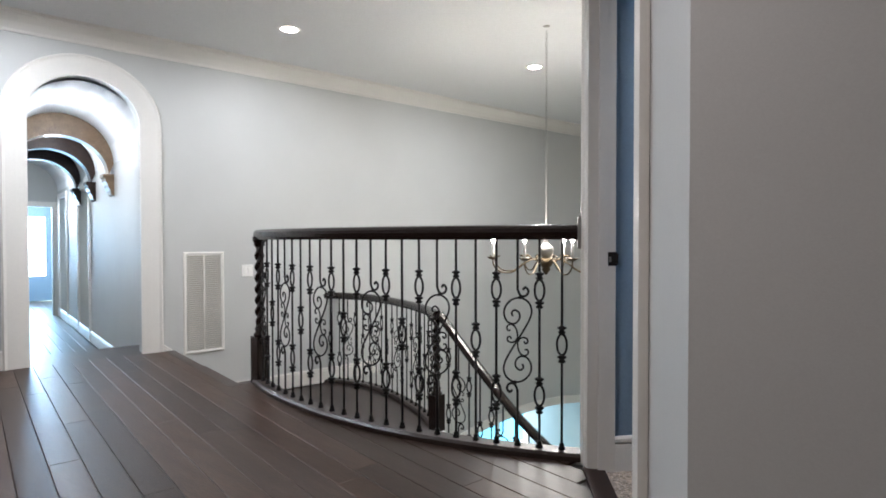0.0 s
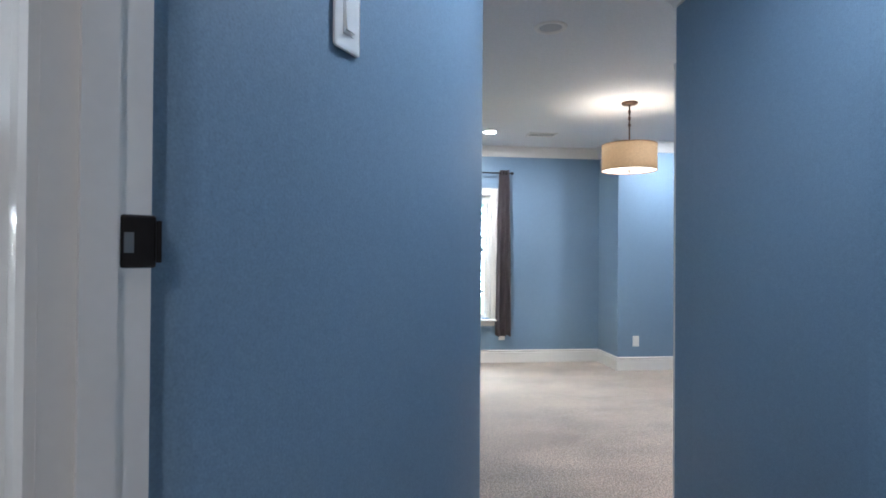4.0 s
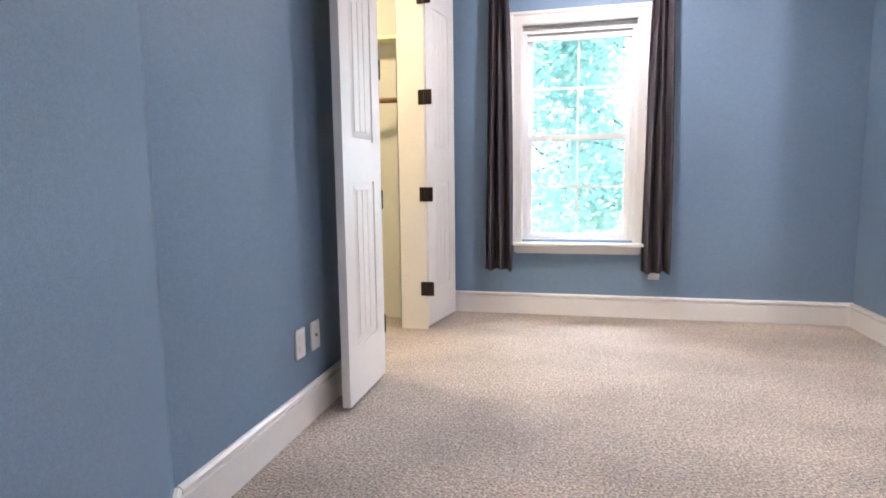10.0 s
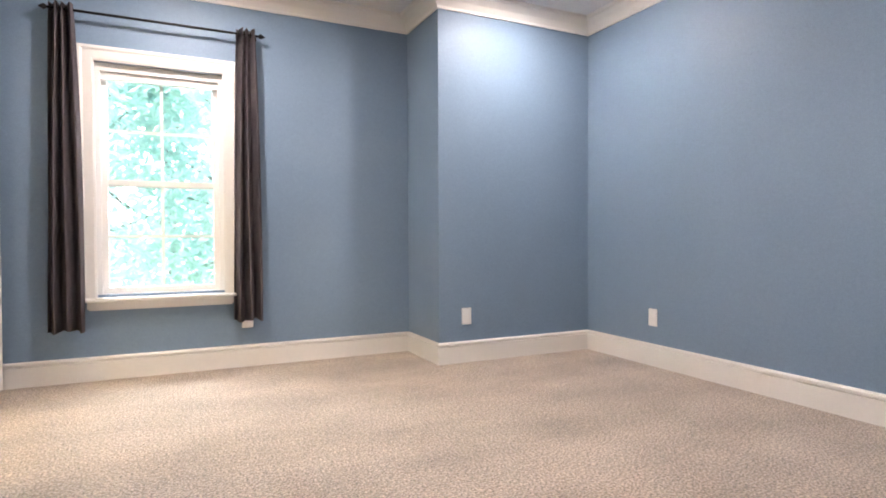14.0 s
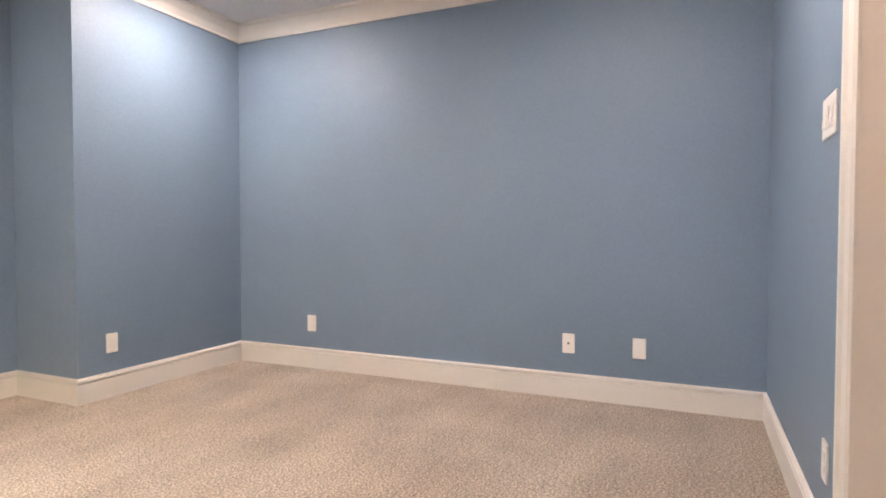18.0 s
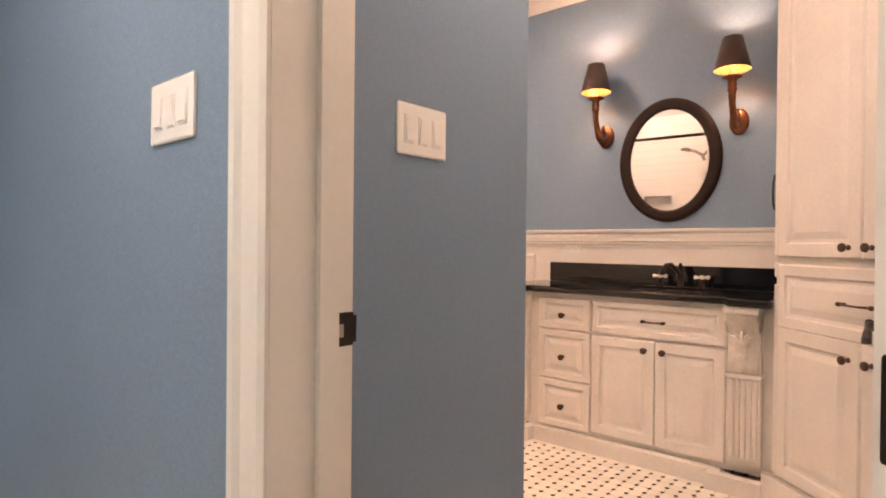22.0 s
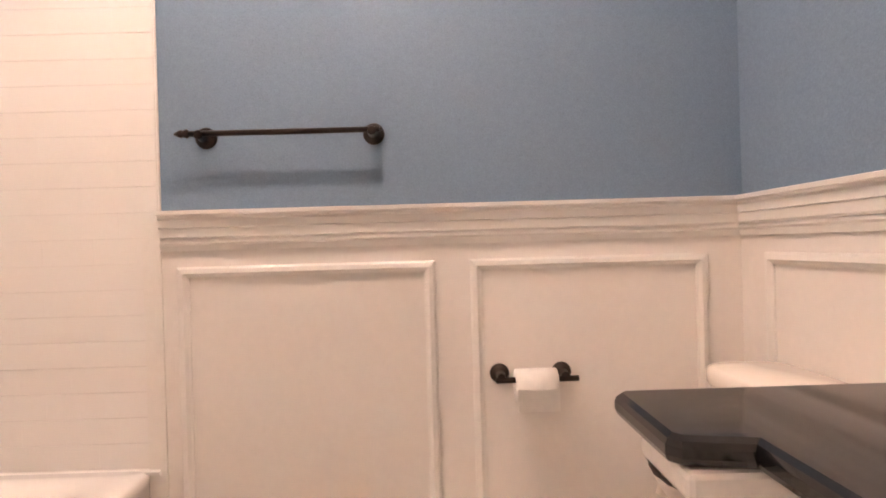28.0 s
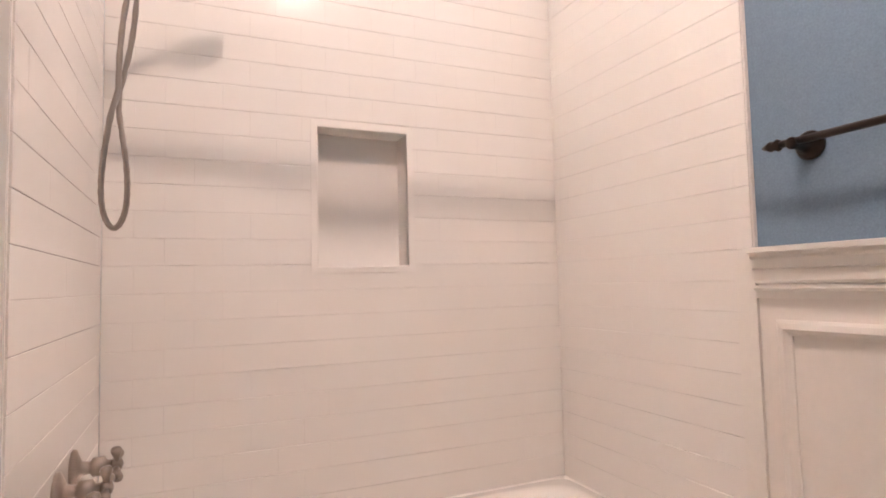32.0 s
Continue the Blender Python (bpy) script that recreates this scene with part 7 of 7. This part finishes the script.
# ---------------------------------------------------------------- hall beams and far room
for x0, m_, lab in ((-1.75, "beam_wood", "mid-brown arched wooden ceiling beam on corbels"), (-2.9, "dark_wood", "dark arched wooden ceiling beam on corbels"), (-4.1, "dark_wood", "dark arched wooden ceiling beam on corbels")):
    be = thing("ceiling_beam", lw(x0, hm, 2.5), lab, "beam", "arched hall beams")
    n = 20
    bm = bmesh.new()
    inner_l = [(hm - (hh - 0.05) * math.cos(math.pi * i / n), 2.08 + 0.40 * math.sin(math.pi * i / n)) for i in range(n + 1)]
    outer_l = [(hm - (hh - 0.002) * math.cos(math.pi * i / n), 2.21 + 0.50 * math.sin(math.pi * i / n)) for i in range(n + 1)]
    for i in range(n):
        v = [bm.verts.new((x, *p)) for x in (x0 - 0.09, x0 + 0.09) for p in (inner_l[i], inner_l[i + 1], outer_l[i + 1], outer_l[i])]
        for qd in ((0, 1, 2, 3), (7, 6, 5, 4), (0, 4, 5, 1), (3, 2, 6, 7)):
            bm.faces.new([v[j] for j in qd])
    lpart("arch", bm, m_, be)
    for s, yw in ((1, HY0), (-1, HY1)):
        bm = bmesh.new()
        prof = [(0.0, 2.10), (0.105, 2.10), (0.105, 2.06), (0.085, 2.05), (0.085, 2.02), (0.060, 1.985), (0.060, 1.955), (0.035, 1.92), (0.030, 1.88), (0.0, 1.86)]
        va, vb = [[bm.verts.new((x, yw + s * (d + 0.001), zz)) for d, zz in prof] for x in (x0 - 0.11, x0 + 0.11)]
        bm.faces.new(va)
        bm.faces.new(vb[::-1])
        for i in range(len(prof)):
            j = (i + 1) % len(prof)
            bm.faces.new((va[i], va[j], vb[j], vb[i]))
        lpart("corbel", bm, m_, be, "stepped wooden corbel")
for hx in (-0.9, -2.3, -4.7):
    q = lw(hx, hm)
    can_light("ceiling_light", q.x, q.y, 2.71, True)
for sx0, sx1 in ((HX + 0.35, HX + 1.2), (HX + 2.5, HX + 3.35)):
    bm = bmesh.new()
    sweep(bm, [(sx0, HY1, HZ), (sx0, HY1, HZ + 2.05), (sx1, HY1, HZ + 2.05), (sx1, HY1, HZ)], CASING, up=Vector((0, -1, 0)))
    lmesh("trim_hall_side", bm, "white_trim", "white casing of a side doorway")
    bm = box(bmesh.new(), sx0 - 0.3, sx1 + 0.3, HY1 + 0.6, HY1 + 0.65, HZ, 2.6)
    lmesh("wall_side_room", bm, "landing_paint", "wall of a side room")
q = lw(HX - 1.6, -0.62)
lamp("light_fan", "POINT", (q.x, q.y, 1.85), 55, (0.70, 0.94, 1.0), 0.10)
fan = thing("ceiling_fan", (q.x, q.y, 2.3), "white ceiling fan with a glowing bowl light", "ceiling fan")
FO = Matrix.Translation((q.x, q.y, 0))
part("rod", tube(bmesh.new(), [(q.x, q.y, 2.95), (q.x, q.y, 2.15)], 0.014, 10), "white_trim", fan, smooth=True)
part("motor", lathe(bmesh.new(), [(0.05, 2.16), (0.11, 2.13), (0.12, 2.06), (0.07, 2.02)], FO, 22), "white_trim", fan, smooth=True)
part("bowl", lathe(bmesh.new(), [(0.14, 2.015), (0.13, 1.97), (0.08, 1.935), (0.01, 1.925)], FO, 22), "bulb", fan, "glowing glass bowl", smooth=True)
for k in range(5):
    bm = bevel_box(0.16, 0.62, -0.065, 0.065, -0.004, 0.004, 0.003, 1, FO @ Matrix.Translation((0, 0, 2.08)) @ pose(0, 0, 0, 0, 0, 72 * k + 20) @ pose(0, 0, 0, 10))
    part("blade", bm, "white_trim", fan)
# ---------------------------------------------------------------- plank floors
rnd = random.Random(5)
c2l = LROT.inverted() @ Vector((C2X, C2Y, 0))
RF = R2 + 0.02


def bow_y(x):
    d = RF * RF - (x - c2l.x) ** 2
    return c2l.y - math.sqrt(d) if d > 0 else 9.0


W = 0.127
bm = box(bmesh.new(), 0.0, 8.9, -4.5, -0.03, LZ - 0.2, LZ - 0.014)
base_f = lmesh("floor_landing", bm, "plank_gap", "dark brown hardwood plank floor of the landing")
bm = bmesh.new()
outl = [(0.0, -0.028), (0.0, 0.095), (1.56, 0.095), (1.56, 0.22)] + [(x, bow_y(x)) for x in [1.66 + 0.1 * i for i in range(23)]] + [(4.03, 0.71), (4.83, 0.03), (4.83, -0.028)]
prism(bm, outl, LZ - 0.2, LZ - 0.014)
nose = lmesh("floor_landing_bow", bm, "plank_gap", "dark brown hardwood plank floor beside the bowed balustrade")


def board(parent, x0, x1, ya, yb, z, clip=False):
    """One board with eased long edges; its top follows the bow where it meets it."""
    g = 0.0012
    steps = max(1, int((x1 - x0) / 0.09)) if clip else 1
    xs = [x0 + g + (x1 - x0 - 2 * g) * i / steps for i in range(steps + 1)]
    verts, faces = [], []
    for x in xs:
        top = min(yb - g, bow_y(x)) if clip else yb - g
        top = max(top, ya + 0.004)
        verts += [(x, ya + g, z - 0.012), (x, ya + g, z - 0.0015), (x, ya + g + 0.0025, z), (x, top - 0.0025, z), (x, top, z - 0.0015), (x, top, z - 0.012)]
    for i in range(len(xs) - 1):
        for j in range(5):
            a, b = 6 * i + j, 6 * (i + 1) + j
            faces.append((a, b, b + 1, a + 1))
    faces += [tuple(range(5, -1, -1)), tuple(6 * (len(xs) - 1) + j for j in range(6))]
    me = bpy.data.meshes.new("board")
    me.from_pydata([LROT @ Vector(v) for v in verts], [], faces)
    me.materials.append(MATS["plank_wood"])
    ob = new("board", me)
    ob.parent = parent
    return ob


for r in range(35):
    yb = -0.03 - W * r
    x = rnd.uniform(-1.4, -0.1)
    while x < 8.6:
        ln = rnd.uniform(1.1, 2.3)
        a, b = max(x, 0.0), min(x + ln, 8.8)
        if b - a > 0.05:
            board(base_f, a, b, yb - W, yb, LZ)
        x += ln
for r in range(7):
    ya = -0.03 + W * r
    yb = ya + W
    ym = (ya + yb) / 2
    far_x = 4.03 + (0.71 - ym) * 1.18
    if r == 0:
        spans = [(0.0, 4.85)]
    elif r == 1:
        spans = [(1.57, far_x)]
    else:
        spans = [(c2l.x + math.sqrt(RF * RF - (ya - c2l.y) ** 2), far_x)]
    if r == 2:
        spans.append((1.57, 1.72))
    for a, b in spans:
        x = a
        while x < b - 0.02:
            e = min(b, x + rnd.uniform(0.9, 1.9))
            if b - e < 0.25:
                e = b
            board(nose, x, e, ya, yb, LZ, True)
            x = e
bm = bmesh.new()
sweep(bm, [(0.02, 0.097, LZ - 0.022), (1.56, 0.097, LZ - 0.022), (1.56, 0.24, LZ - 0.022)][::-1], [(-0.05, 0.0), (0.022, 0.0), (0.028, 0.012), (0.022, 0.024), (-0.05, 0.024)])
lmesh("trim_nosing", bm, "tread_wood", "dark rounded nosing at the top of the steps")
hall_f = bpy.data.objects["floor_hall_base"]
for r in range(8):
    ya = HY0 + 0.119 * r
    x = HX - 3.0 + rnd.uniform(-1.0, 0)
    while x < -0.5:
        ln = rnd.uniform(1.3, 2.4)
        a, b = max(x, HX - 3.05), min(x + ln, -0.5)
        if b - a > 0.05:
            board(hall_f, a, b, ya, ya + 0.119, HZ)
        x += ln

# ---------------------------------------------------------------- wall tiles round the tub
TW, TH, TG = 0.1400, 0.0706, 0.0001
TZ0, TZT = RZ + 0.004, 2.36
NI = (2.574, 2.846, 1.181, 1.583)
tile_wall = struct("wall_tiled", box(box(box(box(bmesh.new(), TX0, NI[0], TY1 + 0.002, TY1 + 0.012, TZ0, TZT), NI[1], BX1, TY1 + 0.002, TY1 + 0.012, TZ0, TZT), NI[0], NI[1], TY1 + 0.002, TY1 + 0.012, TZ0, NI[2]), NI[0], NI[1], TY1 + 0.002, TY1 + 0.012, NI[3], TZT), "tile_joint", "white subway tiles in running bond behind the tub")
tile_east = struct("wall_tiled_east", box(bmesh.new(), BX1 - 0.010, BX1, TY0 - 0.034, TY1, TZ0 - 0.04, TZT), "tile_joint", "white subway tiles at the foot of the tub")
tile_valve = struct("wall_tiled_valve", box(bmesh.new(), TX0 - 0.012, TX0 - 0.003, PWY + 0.001, TY1, TZ0, TZT), "tile_joint", "white subway tiles behind the shower valves")
niche = thing("shower_niche", (2.71, TY1, 1.4), "recessed white tiled shelf niche in the tub wall", "wall niche")
for nm, b in (("back", (NI[0] - 0.006, NI[1] + 0.006, TY1 + 0.086, TY1 + 0.094, NI[2] - 0.006, NI[3] + 0.006)), ("side", (NI[0] - 0.008, NI[0], TY1, TY1 + 0.086, NI[2], NI[3])), ("side", (NI[1], NI[1] + 0.008, TY1, TY1 + 0.086, NI[2], NI[3])), ("top", (NI[0] - 0.008, NI[1] + 0.008, TY1, TY1 + 0.086, NI[3], NI[3] + 0.008)), ("sill", (NI[0] - 0.008, NI[1] + 0.008, TY1 - 0.002, TY1 + 0.086, NI[2] - 0.008, NI[2]))):
    part(nm, box(bmesh.new(), *b), "tile_stuff", niche)
bm = bmesh.new()
sweep(bm, [(NI[0], TY1, NI[2]), (NI[0], TY1, NI[3]), (NI[1], TY1, NI[3]), (NI[1], TY1, NI[2])], [(0.0, -0.004), (0.0, 0.0015), (-0.003, 0.0028), (-0.020, 0.0022), (-0.020, -0.004)], closed=True, up=Vector((0, -1, 0)))
part("edge_trim", bm, "tile_stuff", niche, "rounded tile edge")


def tile_mesh(w, h):
    """A glazed tile with softened edges in local x-z; its face looks along -y."""
    t, e = 0.0028, 0.0008
    d = 0.0001
    v = [(0, 0, 0), (w, 0, 0), (w, 0, h), (0, 0, h), (0, -t + e, 0), (w, -t + e, 0), (w, -t + e, h), (0, -t + e, h), (d, -t, e), (w - d, -t, e), (w - d, -t, h - e), (d, -t, h - e)]
    f = [(8, 9, 10, 11)]
    for o in (0, 4):
        for i in range(4):
            f.append((o + i, o + (i + 1) % 4, o + 4 + (i + 1) % 4, o + 4 + i))
    return v, f


TILE_CACHE = {}


def lay_tiles(parent, m, length, flip, near, hole=None, name="tile"):
    """Courses of running bond on a wall; tiles inside `near` (x0, x1, z0, z1) are parts, the rest one part."""
    rest_v, rest_f, made = [], [], 0
    row, z = 0, 0.0
    H_ = TZT - TZ0
    while z < H_ - 0.01:
        h = min(TH, H_ - z) - 0.0010
        x = -TW / 2 if row % 2 else 0.0
        while x < length - 0.004:
            a, b = max(x, 0.0), min(x + TW, length)
            pieces = [(a, b, z, z + h)]
            if hole:
                hx0, hx1, hz0, hz1 = hole
                if z + h > hz0 and z < hz1 and b > hx0 and a < hx1:
                    pieces = []
                    if a < hx0:
                        pieces.append((a, hx0, z, z + h))
                    if b > hx1:
                        pieces.append((hx1, b, z, z + h))
                    if z < hz0 - 0.01:
                        pieces.append((max(a, hx0), min(b, hx1), z, hz0))
                    if z + h > hz1 + 0.01:
                        pieces.append((max(a, hx0), min(b, hx1), hz1, z + h))
            for a_, b_, z_, zt in pieces:
                w, hh_ = b_ - a_ - TG, zt - z_
                if w < 0.006 or hh_ < 0.006:
                    continue
                mm = m @ Matrix.Translation((a_, rnd.uniform(-0.0001, 0.0001), z_)) @ pose(0, 0, 0, rnd.uniform(-0.10, 0.10), 0, rnd.uniform(-0.015, 0.015))
                if near[0] < a_ < near[1] and near[2] < z_ + TZ0 < near[3] and made < 300:
                    key = (round(w, 3), round(hh_, 3))
                    if key not in TILE_CACHE:
                        v, f = tile_mesh(*key)
                        me = bpy.data.meshes.new(name)
                        me.from_pydata(v, [], f)
                        me.materials.append(MATS["tile_white"])
                        TILE_CACHE[key] = me
                    ob = new(name, TILE_CACHE[key])
                    ob.matrix_world = mm
                    ob.parent = parent
                    made += 1
                else:
                    v, f = tile_mesh(w, hh_)
                    o = len(rest_v)
                    rest_v += [mm @ Vector(q_) for q_ in v]
                    rest_f += [tuple(i + o for i in q_) for q_ in f]
            x += TW
        z += TH
        row += 1
    if rest_v:
        me = bpy.data.meshes.new("tiles")
        me.from_pydata(rest_v, [], rest_f)
        me.materials.append(MATS["tile_stuff"])
        ob = new("tiles", me)
        ob.parent = parent
        tagged(ob, "white glazed subway tiles", "", "", "stuff")


lay_tiles(tile_wall, pose(TX0, TY1 + 0.002, TZ0), BX1 - 0.012 - TX0, 0, (0.0, 2.0, 0.45, 1.95), (NI[0] - 0.02 - TX0, NI[1] + 0.02 - TX0, NI[2] - 0.02 - TZ0, NI[3] + 0.02 - TZ0))
lay_tiles(tile_east, pose(BX1 - 0.010, TY1 - 0.005, TZ0, 0, 0, -90), TY1 - 0.005 - TY0 + 0.030, 0, (-1, 2.0, 0.45, 1.95))
lay_tiles(tile_valve, pose(TX0 - 0.003, PWY + 0.003, TZ0, 0, 0, 90), TY1 - 0.008 - PWY, 0, (-1, 2.0, 0.45, 1.95))

# ---------------------------------------------------------------- octagon-and-dot bathroom floor
bath_f = bpy.data.objects["floor_bath_base"]
PITCH = 0.058
DOT = 0.0095


def in_bath(x, y):
    if x < 0.40 or x > 3.38 or y < -1.16 or y > SY - 0.06:
        return False
    if y > 0.03 and x < 0.66 or (y > PEY - 0.03 and x > PEX - 0.02) or (y > TY0 + 0.02 and x > TX0):
        return False
    return not (x < 1.15 and y + x < 0.44)


def octagon(p, d, z):
    """A square tile with its corners cut for the dots."""
    h, k = p / 2 - 0.0011, p / 2 - d - 0.0008
    o = [(h, -k), (h, k), (k, h), (-k, h), (-h, k), (-h, -k), (-k, -h), (k, -h)]
    s = 1 - 0.0016 / h
    v = [(x, y, -0.009) for x, y in o] + [(x, y, z - 0.0012) for x, y in o] + [(x * s, y * s, z) for x, y in o]
    f = [tuple(range(16, 24))] + [(a + i, a + (i + 1) % 8, a + 8 + (i + 1) % 8, a + 8 + i) for a in (0, 8) for i in range(8)]
    return v, f


def diamond(d, z):
    o = [(d, 0), (0, d), (-d, 0), (0, -d)]
    v = [(x, y, -0.009) for x, y in o] + [(x, y, z) for x, y in o]
    return v, [(4, 5, 6, 7)] + [(i, (i + 1) % 4, 4 + (i + 1) % 4, 4 + i) for i in range(4)]


OCT, DIA = octagon(PITCH, DOT, 0.0), diamond(DOT * 1.18, 0.0)
meshes = []
for (v, f), mt in ((OCT, "floor_tile"), (DIA, "floor_dot")):
    me = bpy.data.meshes.new("floor_tile")
    me.from_pydata(v, [], f)
    me.materials.append(MATS[mt])
    meshes.append(me)
rest = [[[], []], [[], []]]
count = [0, 0]
for i in range(int(3.1 / PITCH)):
    for j in range(int(2.9 / PITCH)):
        for kind, (ox, oy) in enumerate(((0, 0), (PITCH / 2, PITCH / 2))):
            x, y = 0.36 + PITCH * i + ox, -1.20 + PITCH * j + oy
            if not in_bath(x, y):
                continue
            near = 1.5 < x < 2.9 and -0.56 < y < 0.40
            if near and count[kind] < 295:
                ob = new("floor_tile" if kind == 0 else "floor_dot", meshes[kind])
                ob.matrix_world = Matrix.Translation((x, y, rnd.uniform(-0.0003, 0.0003)))
                ob.parent = bath_f
                count[kind] += 1
            else:
                v, f = (OCT, DIA)[kind]
                rv, rf = rest[kind]
                o = len(rv)
                dz = rnd.uniform(-0.0003, 0.0003)
                rv += [(a + x, b + y, c + dz) for a, b, c in v]
                rf += [tuple(q_ + o for q_ in ff) for ff in f]
for (rv, rf), mt, nm, lb in ((rest[0], "floor_tile_stuff", "floor_tiles", "white octagon floor tiles"), (rest[1], "floor_dot", "floor_dots", "small black dot tiles")):
    me = bpy.data.meshes.new(nm)
    me.from_pydata(rv, [], rf)
    me.materials.append(MATS[mt])
    ob = new(nm, me)
    ob.parent = bath_f
    tagged(ob, lb, "", "", "stuff")
